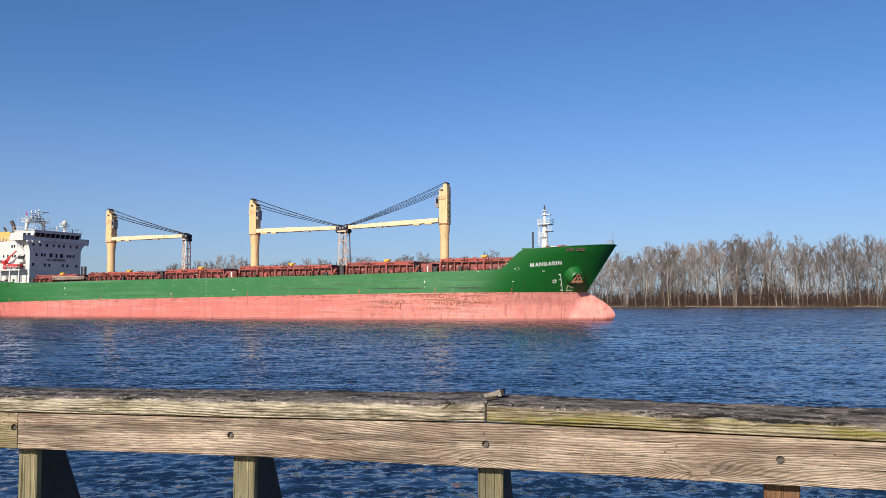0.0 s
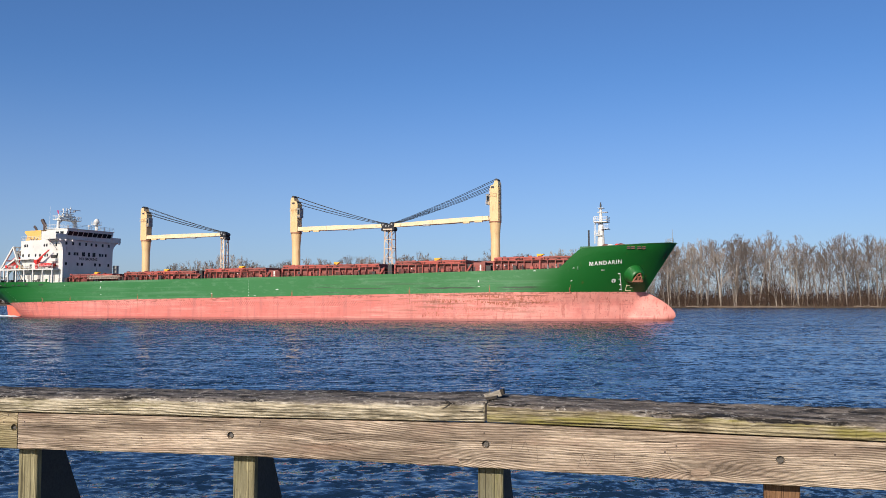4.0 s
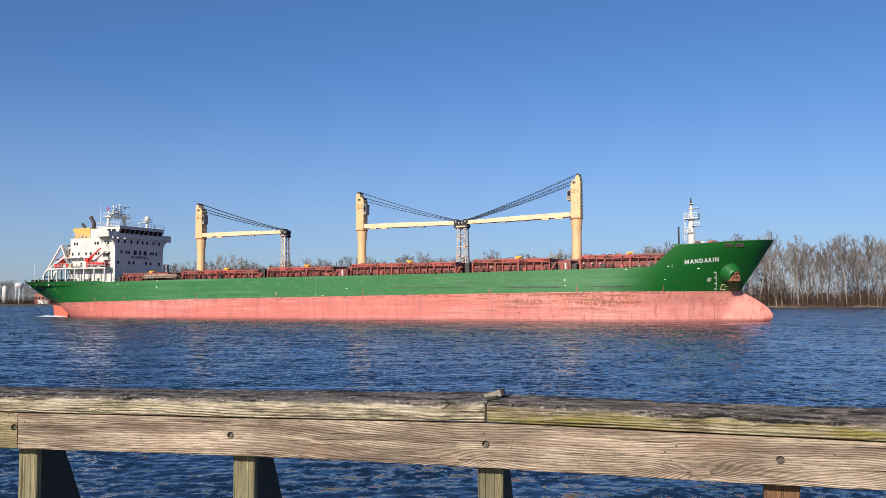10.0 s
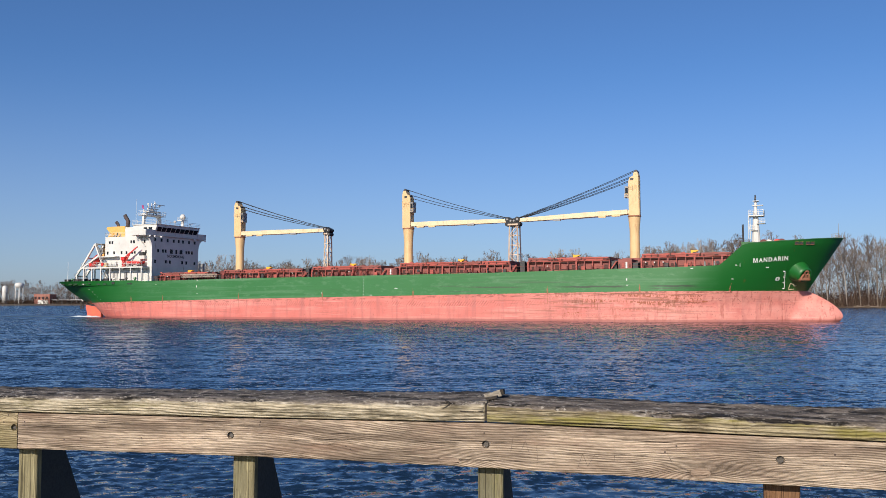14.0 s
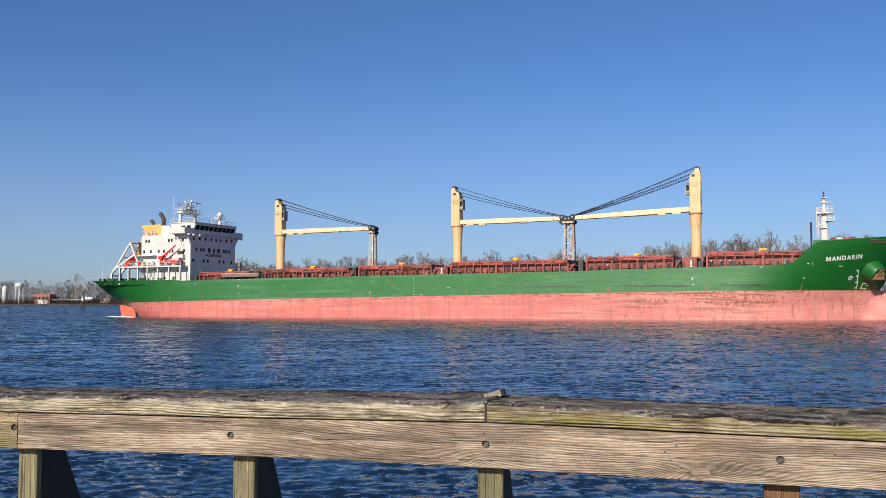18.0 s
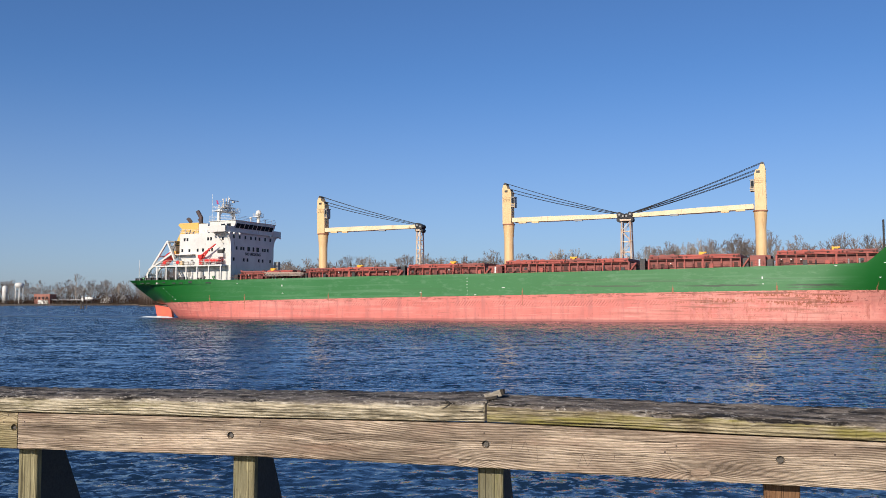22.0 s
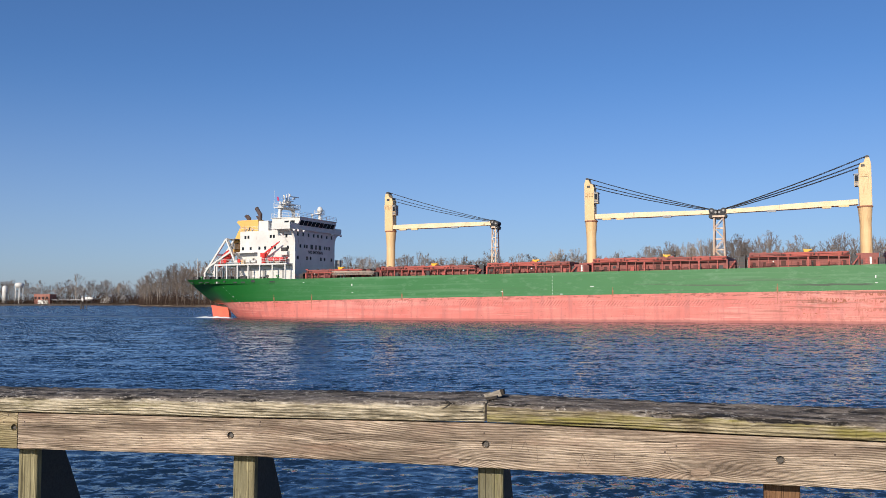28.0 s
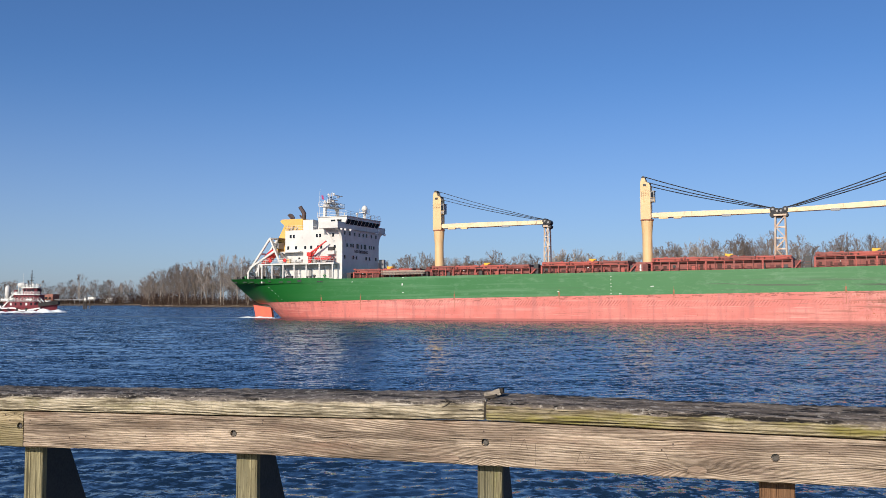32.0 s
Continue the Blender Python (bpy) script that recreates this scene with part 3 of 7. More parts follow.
    unit.operation = "NORMALIZE"
    m.link(up.outputs[0], unit.inputs[0])
    m.link(unit.outputs[0], m.b.inputs["Normal"])
    return m.m


ground = ground_sheet()


WAVES = 0.0032


def river():
    # real short-crested waves as far as they can be told apart, on a sheet that widens with the distance
    us = np.concatenate([[-300, -60, -12, -3], np.linspace(-1.12, 0.64, 500), [3, 12, 60, 300]])
    ys = [9.0]
    while ys[-1] < 128:
        ys.append(ys[-1] + max(0.068, 0.0041 * ys[-1]))
    ys = np.array(ys)
    gy = np.repeat(ys[None, :], len(us), 0)
    gx = us[:, None] * ys[None, :]
    rng = np.random.default_rng(4)
    h = np.zeros_like(gx)
    warp = 0.5 * np.sin(0.31 * gx + 0.17 * gy) + 0.4 * np.sin(0.23 * gy - 0.12 * gx + 1.0)
    for k in range(72):
        length = 0.2 * (6.0 ** rng.random())
        a = math.radians(-72) + rng.normal(0, 0.7)
        n = 2 * math.pi / length
        group = 0.5 + 0.5 * np.sin(n / 9 * (gx * math.cos(a + 1) + gy * math.sin(a + 1)) + rng.uniform(0, 6.28))
        ph = n * (gx * math.cos(a) + gy * math.sin(a)) + rng.uniform(0, 6.28) + warp
        keep = np.clip(length / (0.0085 * gy) - 0.9, 0, 1)
        h += WAVES * length ** 0.75 * group * keep * (np.sin(ph) + 0.28 * np.sin(2 * ph + 1.4))
    h *= np.clip((122 - gy) / 50, 0, 1) * np.clip((gy - 9) / 1.0, 0, 1)
    gx = np.concatenate([us[:, None] * 9.0 * np.ones((1, 2)), gx, us[:, None] * np.array([[200.0, 500.0, 1200.0, 3600.0]])], 1)
    gy = np.concatenate([np.repeat([[-200.0, 0.0]], len(us), 0), gy, np.repeat([[200.0, 500.0, 1200.0, 3600.0]], len(us), 0)], 1)
    h = np.pad(h, ((0, 0), (2, 4)))
    xs, ys = us, gy[0]
    g = Shape()
    g.grid([[(float(gx[i, j]), float(gy[i, j]), float(h[i, j])) for j in range(len(ys))] for i in range(len(xs))])
    g.f = [f[::-1] for f in g.f]
    return solid("water", g, river_water(), "wind-rippled dark blue river water", "water", kind="structure", smooth=True)


water = river()

# ---------------------------------------------------------------- the cargo ship
BEAM = 11.3


def lerp_list(rows, x):
    for (x0, y0), (x1, y1) in zip(rows, rows[1:]):
        if x <= x1:
            return y0 + (y1 - y0) * max(0.0, (x - x0) / (x1 - x0))
    return rows[-1][1]


def sheer(s):
    """Height of the hull's upper edge."""
    return lerp_list([(-82, 8.55), (-56, 8.55), (-54.5, 8.3), (-27, 8.6), (31, 8.95), (69.5, 9.5), (72.2, 9.65), (74.9, 12.8), (75.6, 13.15), (82, 13.55), (90, 14.15)], s)


def boot(s):
    """Height of the line between green and red paint."""
    return lerp_list([(-82, 3.3), (-66, 3.6), (-27, 4.25), (31, 5.0), (57, 5.3), (90, 5.3)], s)


def stem(z):
    if z >= 5.3:
        return 84.2 + (z - 5.3) * 0.66
    k = 1 - ((z - 1.0) / 4.3) ** 1.65 if z > 1.0 else max(0.0, 1 - 0.14 * (1.0 - z) ** 2)
    return 84.2 + 5.45 * k


def keel(s):
    """Height of the hull's underside on the centreline."""
    return lerp_list([(-83, 3.4), (-79, 3.0), (-76.8, 2.6), (-75.4, 1.7), (-74.4, 0.8), (-73.5, 0.0), (-70, -2.6), (-60, -6.5), (-40, -9), (90, -9)], s)


def half(s, z):
    """Half-breadth of the hull at the station s and height z."""
    deck = BEAM * lerp_list([(-82, 0.8), (-74, 0.93), (-62, 1.0), (90, 1.0)], s)
    low = keel(s)
    p = lerp_list([(-82, 0.75), (-77, 0.62), (-70, 0.42), (-62, 0.2), (-48, 0.03), (-45, 0.0), (90, 0.0)], s)
    k = max(0.0, (z - low) / (sheer(s) - low))
    b = deck * k ** p if p > 0 else deck
    up = min(1.0, max(0.0, (z - 3.0) / 10.0))
    start = 60 + 8 * up
    end = stem(max(z, 5.3))
    if s > start:
        t = min(1.0, (s - start) / (end - start))
        b *= max(0.0, 1 - t ** (1.75 + 0.6 * up)) ** (0.95 - 0.35 * up)
    if z < 5.3 and s > 76:
        r = 2.7 * max(0.0, 1 - abs(z - 0.3) / 5.0) ** 0.85
        e = min(1.0, (s - 76) / (stem(z) - 76))
        b = max(b, r * math.sqrt(max(0.0, 1 - e ** 1.9)))
    return b


def station(s, z):
    """Draws the ends of the hull out to the raked stem and transom."""
    if s > 60:
        return 60 + (s - 60) / 30 * (stem(z) - 60)
    if s < -70:
        return -70 + (s + 70) / 12 * (12 - 0.3 * max(0.0, min(8.5, 8.5 - z)))
    return s


def side_point(s, z, out=0.0):
    """A point on the starboard shell."""
    return Vector((station(s, z), -half(station(s, z), z) - out, z))


def shell(lower):
    stations = [-82 + i for i in range(0, 28, 2)] + list(range(-54, 60, 6)) + [60 + i * 0.75 for i in range(41)]
    g = Shape()
    for sgn in (-1, 1):
        rows = []
        for s in stations:
            lo, hi = (max(-2.5, min(keel(s) + 0.01, boot(s) - 0.02)), boot(s)) if lower else (max(boot(s), keel(s)), sheer(s))
            n = 14 if lower else 12
            row = []
            for i in range(n + 1):
                z = lo + (hi - lo) * i / n
                x = station(s, z)
                row.append((x, sgn * half(x, z), z))
            rows.append(row if sgn < 0 else row[::-1])
        g.grid(rows)
    # the transom
    for z0, z1 in ([] if lower else [(3.35, sheer(-82))]):
        rows = [[(station(-82, z), w * half(station(-82, z), z), z) for w in (1, 0.5, 0, -0.5, -1)] for z in np.linspace(z0, z1, 7)]
        g.grid(rows)
    return g


def rail(g, pts, h=1.0, step=2.0, r=0.03, bars=3):
    """Posts and bars along a line of points."""
    for a, b in zip(pts, pts[1:]):
        a, b = Vector(a), Vector(b)
        n = max(1, round((b - a).length / step))
        for i in range(n + 1):
            p = a.lerp(b, i / n)
            g.tube(p, p + Vector((0, 0, h)), r, n=4)
        for k in range(bars):
            up = Vector((0, 0, h * (k + 1) / bars))
            g.tube(a + up, b + up, r, n=4)
    return g


ship = thing("cargo_ship", "green and red bulk cargo ship with cream deck cranes under way", "ship")
part("upper_hull", shell(False), GREEN, ship, "green painted shell plating, chalked amidships", smooth=True)
part("lower_hull", shell(True), RED, ship, "faded pink-red antifouling paint with a bulbous bow", smooth=True)


def ship_decks():
    g = Shape()
    ss = list(np.linspace(-81.5, 73.5, 50))
    g.grid([[(s, w * (half(s, sheer(s) - 0.15) - 0.05), sheer(s) - (1.1 if s < -56 else 0.12)) for w in (-1, 0, 1)] for s in ss])
    part("main_deck", g, DECKG, ship)
    g = Shape()
    ss = list(np.linspace(74.2, 88.6, 16))
    g.grid([[(s, w * max(0.05, half(s, 12.4) - 0.1), 12.4) for w in (-1, 0, 1)] for s in ss])
    g.box(74.0, 74.25, -10.2, 10.2, 9.3, 12.4)
    part("forecastle_deck", g, DECKG, ship)
    pts = [side_point(s, sheer(s), -0.08) + Vector((0, 0, 0.05)) for s in np.linspace(75.4, 89.9, 24)]
    for sg in (1, -1):
        g = Shape()
        q = [Vector((p.x, p.y * sg, p.z)) for p in pts]
        for a, b in zip(q, q[1:]):
            g.beam(a, b, 0.28, 0.12)
        part("bulwark_rail", g, DECKG, ship)
    g = Shape()
    pts = [side_point(s, sheer(s), -0.25) for s in np.linspace(-52, 70, 42)]
    rail(g, pts, 1.0, 3.0, 0.025, 2)
    part("side_railing", g, OXIDE, ship)
    # seams: welded upright ribs with rust on the shell
    for s in (-57.5, -48.0, -27.3, -6.5, 14.0, 41, 57.6, 75.1):
        g = Shape()
        dz = 3.2 / 5
        for z in [boot(s) - 1.9 + dz * k for k in range(5)]:
            g.beam(side_point(s, z, 0.0), side_point(s, z + dz, 0.0), 0.06, 0.02)
        for z in (boot(s) - 0.25, boot(s) + 0.3):
            g.beam(side_point(s, z, 0.0), side_point(s, z + 0.5, 0.0), 0.24, 0.05)
        part("fender_rib", g, RUSTY, ship, "rust-streaked upright rib")
    g = Shape()
    outline = [(-82.2, 2.9), (-77.4, 2.3), (-77.0, 0.2), (-77.0, -2), (-81.6, -2), (-81.6, 0.4)]
    g.prism(outline, -0.35, 0.35)
    part("rudder", g, RUDDER_RED, ship, "orange-red rudder blade rising out of the water")


ship_decks()


def stern_openings():
    """Dark freeing ports and fairleads in the stern bulwark, rims proud of the plate."""
    for s, w, h, z in ((-81.3, 1.1, 0.42, 7.95), (-78.2, 1.3, 0.42, 7.95), (-76.0, 1.3, 0.42, 7.95), (-72.8, 1.6, 0.3, 7.75), (-70.6, 0.7, 0.4, 8.0), (-67.6, 1.1, 0.3, 7.8), (-65.4, 1.1, 0.3, 7.8), (-62.6, 1.0, 0.5, 8.0), (-57.6, 1.4, 0.3, 7.8)):
        g = Shape()
        a, b = side_point(s - w / 2, z, 0.02), side_point(s + w / 2, z, 0.02)
        g.beam(a, b, 0.06, h)
        g.beam(a + Vector((0, 0, h / 2)), b + Vector((0, 0, h / 2)), 0.12, 0.07, 1)
        g.beam(a - Vector((0, 0, h / 2)), b - Vector((0, 0, h / 2)), 0.12, 0.07, 1)
        part("fairlead", g, [DARK, GREEN], ship)
    for s in (83.4, 84.1, 85.1, 85.8):
        g = Shape()
        a, b = side_point(s - 0.28, 13.12, 0.02), side_point(s + 0.28, 13.15, 0.02)
        g.beam(a, b, 0.06, 0.34)
        g.beam(a + Vector((0, 0, 0.2)), b + Vector((0, 0, 0.2)), 0.14, 0.06, 1)
        g.beam(a - Vector((0, 0, 0.2)), b - Vector((0, 0, 0.2)), 0.14, 0.06, 1)
        part("fairlead", g, [DARK, RUSTY], ship, "rusty bow fairlead")
    for i in range(12):
        s = -80.5 + i * 2.1 + random.uniform(-0.4, 0.4)
        g = Shape()
        y = -half(s, 8.0) + 1.1
        k = random.choice((0, 1, 2))
        if k == 0:
            g.lathe([(0.2, 7.4), (0.2, 8.7), (0.3, 8.75), (0.3, 8.95)], 8, (s, y))
            g.lathe([(0.2, 7.4), (0.2, 8.7), (0.3, 8.75), (0.3, 8.95)], 8, (s + 0.8, y))
            part("bollard", g, DARK, ship)
        elif k == 1:
            g.tube((s - 0.6, y, 8.6), (s + 0.6, y, 8.6), 0.5, n=10)
            g.box(s - 0.8, s - 0.6, y - 0.6, y + 0.6, 7.4, 9.1)
            g.box(s + 0.6, s + 0.8, y - 0.6, y + 0.6, 7.4, 9.1)
            part("mooring_winch", g, DARK, ship)
        else:
            g.lathe([(0.18, 7.4), (0.18, 8.8), (0.36, 8.9), (0.3, 9.2), (0.05, 9.3)], 8, (s, y))
            part("deck_vent", g, random.choice((DARK, GREEN, WHITE)), ship)


stern_openings()


def hatch_top(s):
    return 10.3 + (s + 43) * 0.0152


OXIDE_MID = painted("worn_oxide_paint", (0.3, 0.085, 0.068), (0.2, 0.06, 0.05), 0.6, 0.65, rust=0.3, dirt=0.4)
# dark red for blocks that stand in for shade on the hatches
HATCH_SHADE = painted("shaded_recess", (0.06, 0.024, 0.02), (0.09, 0.034, 0.028), 0.8, 0.8)


def hatches():
    for s0, s1 in ((-51.0, -37.6), (-33.4, -13.0), (-10.6, 5.6), (9.8, 33.0), (36.5, 51.8), (57.5, 72.6)):
        zt = hatch_top((s0 + s1) / 2)
        za = sheer((s0 + s1) / 2)
        w = 8.6
        g = Shape()
        g.box(s0, s1, -w + 0.5, w - 0.5, za - 0.3, zt - 0.62)
        coaming = part("hatch_coaming", g, OXIDE_MID, ship, "red-oxide steel hatch coaming with stays")
        for y0, y1 in ((-w - 0.2, -w + 0.55), (w - 0.55, w + 0.2)):
            g = Shape()
            g.box(s0 - 0.1, s1 + 0.1, y0, y1, zt - 0.74, zt - 0.62)
            part("coaming_ledge", g, OXIDE_LIGHT, coaming)
        n = max(4, round((s1 - s0) / 1.55))
        for i in range(n + 1):
            x = s0 + (s1 - s0) * i / n
            g = Shape()
            wide = 0.07 if i % 3 else 0.15
            g.add([(x - wide, -w - 0.1, zt - 0.74), (x + wide, -w - 0.1, zt - 0.74), (x + wide, -w - 0.2, za), (x - wide, -w - 0.2, za), (x - wide, -w + 0.5, zt - 0.74), (x + wide, -w + 0.5, zt - 0.74), (x + wide, -w + 0.5, za), (x - wide, -w + 0.5, za)],
                  [(0, 1, 2, 3), (5, 4, 7, 6), (1, 5, 6, 2), (4, 0, 3, 7)])
            part("coaming_stay", g, OXIDE_MID if i % 2 else OXIDE_LIGHT, coaming)
        # bars and panels painted as shade under the ledge and between stays; round cut-outs
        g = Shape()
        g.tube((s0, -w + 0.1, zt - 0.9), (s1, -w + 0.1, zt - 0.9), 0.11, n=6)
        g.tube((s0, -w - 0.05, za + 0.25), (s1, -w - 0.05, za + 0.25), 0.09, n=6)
        part("shade_bar", g, HATCH_SHADE, coaming)
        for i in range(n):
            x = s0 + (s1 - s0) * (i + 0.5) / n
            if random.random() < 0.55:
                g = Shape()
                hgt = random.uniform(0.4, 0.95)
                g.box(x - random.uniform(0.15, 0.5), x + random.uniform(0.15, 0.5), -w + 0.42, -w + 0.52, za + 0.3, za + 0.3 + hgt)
                part("recess_shade", g, HATCH_SHADE, coaming)
            if random.random() < 0.14:
                g = Shape()
                g.tube((x, -w + 0.3, za + 0.75), (x, -w + 0.44, za + 0.75), 0.3, n=12)
                g.tube((x, -w + 0.2, za + 0.75), (x, -w + 0.31, za + 0.75), 0.14, n=8)
                part("vent_cover", g, random.choice((OXIDE_MID, OXIDE_MID, DARK)), coaming)
            if random.random() < 0.04:
                g = Shape()
                g.box(x - 0.1, x + 0.1, -w - 0.3, -w - 0.1, za + 0.9, za + 1.08)
                part("deck_light", g, MARK, coaming)
        # cover panels, folding in pairs
        m = max(2, round((s1 - s0) / 5.5))
        for i in range(m):
            a, b = s0 + (s1 - s0) * i / m + 0.06, s0 + (s1 - s0) * (i + 1) / m - 0.06
            g = Shape()
            g.box(a, b, -w, w, zt - 0.58, zt - 0.12)
            g.box(a + 0.1, b - 0.1, -w - 0.12, -w, zt - 0.3, zt - 0.14)
            g.box(a, b, -w + 0.05, w - 0.05, zt - 0.12, zt - 0.04)
            for k in range(3):
                x = a + (b - a) * (k + 0.5) / 3
                g.box(x - 0.05, x + 0.05, -w - 0.1, -w, zt - 0.57, zt - 0.15)
            cover = part("hatch_cover", g, OXIDE_LIGHT if (i + round(s0)) % 3 else OXIDE_MID, ship, "faded red-oxide steel hatch cover")
            # proud dark blocks painted as shaded slots along the cover's side
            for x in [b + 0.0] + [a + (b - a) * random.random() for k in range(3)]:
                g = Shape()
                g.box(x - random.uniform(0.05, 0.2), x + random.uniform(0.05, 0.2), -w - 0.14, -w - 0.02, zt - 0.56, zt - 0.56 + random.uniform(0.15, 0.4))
                part("slot_shade", g, HATCH_SHADE, cover)
            for x in (a + 0.5, b - 0.5):
                g = Shape()
                g.tube((x, -w - 0.35, zt - 0.45), (x, -w - 0.02, zt - 0.45), 0.16, n=10)
                part("wheel", g, OXIDE_DARK, cover)
        x = (s0 + s1) / 2 + 1.5
        g = Shape()
        g.prism([(x - 0.6, zt - 0.04), (x + 0.1, zt - 0.04), (x + 0.3, zt + 0.22), (x + 0.65, zt + 0.24), (x + 0.6, zt + 0.46), (x - 0.2, zt + 0.42), (x - 0.65, zt + 0.5)], -w + 0.2, -w + 1.0)
        part("hatch_crane_grab", g, YELLOW, ship, "yellow lifting bracket on the hatch cover")
        # pipes, lockers and machinery between the ribs and at the hold ends
        for i in range(int((s1 - s0) / 1.15)):
            x = s0 + 0.6 + i * 1.15 + random.uniform(-0.4, 0.4)
            g = Shape()
            k = random.random()
            if k < 0.4:
                g.tube((x, -w - 0.7, za - 0.1), (x, -w - 0.7, za + random.uniform(0.5, 1.1)), 0.14, n=8)
                g.tube((x, -w - 0.7, za + 0.8), (x, -w - 1.0, za + 0.8), 0.1, n=6)
                part("air_pipe", g, random.choice((OXIDE, OXIDE_LIGHT, OXIDE_LIGHT, OXIDE_DARK, DARK, GREY)), ship)
            elif k < 0.7:
                g.box(x - 0.3, x + 0.35, -w - 0.8, -w - 0.4, za - 0.1, za + random.uniform(0.5, 0.9))
                part("locker", g, random.choice((OXIDE, DARK, OXIDE_DARK, OXIDE_LIGHT)), ship)
            elif k < 0.76:
                g.tube((x, -w - 0.5, za + 0.55), (x, -w - 0.35, za + 0.55), 0.32, n=12)
                part("hose_reel", g, OXIDE_MID, ship)
        for x in (s0 - 1.0, s1 + 0.9):
            for k in range(3):
                g = Shape()
                y = -w + 0.2 + k * 1.1
                hh = random.uniform(0.9, 1.9)
                g.box(x - 0.5, x + 0.4, y - 0.45, y + 0.45, za - 0.2, za + hh)
                g.tube((x, y - 0.5, za + hh * 0.6), (x, y + 0.5, za + hh * 0.6), 0.38, n=10)
                part("hatch_machinery", g, random.choice((DARK, OXIDE, DARK)), ship, "dark hatch winch machinery")
        for i in range(int((s1 - s0) / 1.7)):
            x = s0 + 0.5 + i * 1.7 + random.uniform(-0.5, 0.5)
            g = Shape()
            h = random.uniform(0.06, 0.2)
            g.box(x - random.uniform(0.1, 0.45), x + random.uniform(0.1, 0.45), -w + 0.1, -w + 0.5, zt - 0.04, zt - 0.04 + h)
            part("cover_fitting", g, random.choice((OXIDE, OXIDE_LIGHT, OXIDE, DARK)), ship)
        # an inclined ladder
        g = Shape()
        for y in (-w - 0.3, -w - 0.8):
            g.beam((s1 + 0.3, y, za), (s1 + 1.4, y, zt - 0.9), 0.08, 0.18)
        for i in range(6):
            t = (i + 0.5) / 6
            g.box(s1 + 0.25 + 1.1 * t, s1 + 0.5 + 1.1 * t, -w - 0.8, -w - 0.3, za + (zt - 0.9 - za) * t - 0.03, za + (zt - 0.9 - za) * t)
        part("ladder", g, OXIDE_LIGHT, ship)
    # foundations of the cranes between the holds
    for s in (-35.6, 7.6, 54.6):
        za, zt = sheer(s), hatch_top(s)
        g = Shape()
        g.box(s - 1.7, s + 1.7, -3.4, 3.4, za - 0.3, zt - 0.3)
        g.box(s - 1.2, s + 1.2, -8.8, -3.4, za - 0.3, zt - 0.75)
        base = part("crane_foundation", g, OXIDE_MID, ship, "red-oxide crane foundation between the holds")
        for k in range(4):
            g = Shape()
            x = s - 1.0 + k * 0.62
            g.box(x - 0.12, x + 0.16, -8.9, -8.8, za + 0.2 + 0.1 * (k % 2), za + 0.9 + 0.2 * (k % 3))
            part("locker_door", g, (DARK, OXIDE_LIGHT, MARK, OXIDE_DARK)[k], base)
    g = Shape()
    g.box(-43.8, -34.4, -10.3, -9.5, 9.0, 9.12)
    for y in (-10.3, -9.55):
        g.beam((-43.8, y, 9.75), (-34.4, y, 9.7), 0.1, 0.14)
        for i in range(13):
            x = -43.7 + i * 0.77
            g.beam((x, y, 9.1), (x, y, 9.72), 0.08, 0.08)
            if i < 12:
                g.beam((x, y, 9.15), (x + 0.77, y, 9.65), 0.07, 0.07)
    g.box(-43.8, -34.4, -9.6, -9.5, 9.0, 9.7)
    part("gangway_ladder", g, painted("weathered_gangway", (0.42, 0.34, 0.27), (0.3, 0.24, 0.2), 0.8, 0.7, rust=0.3), ship, "folded weathered beige gangway")


hatches()


WIRE = painted("greased_wire", (0.008, 0.009, 0.012), (0.014, 0.014, 0.018), 2.0, 0.6)


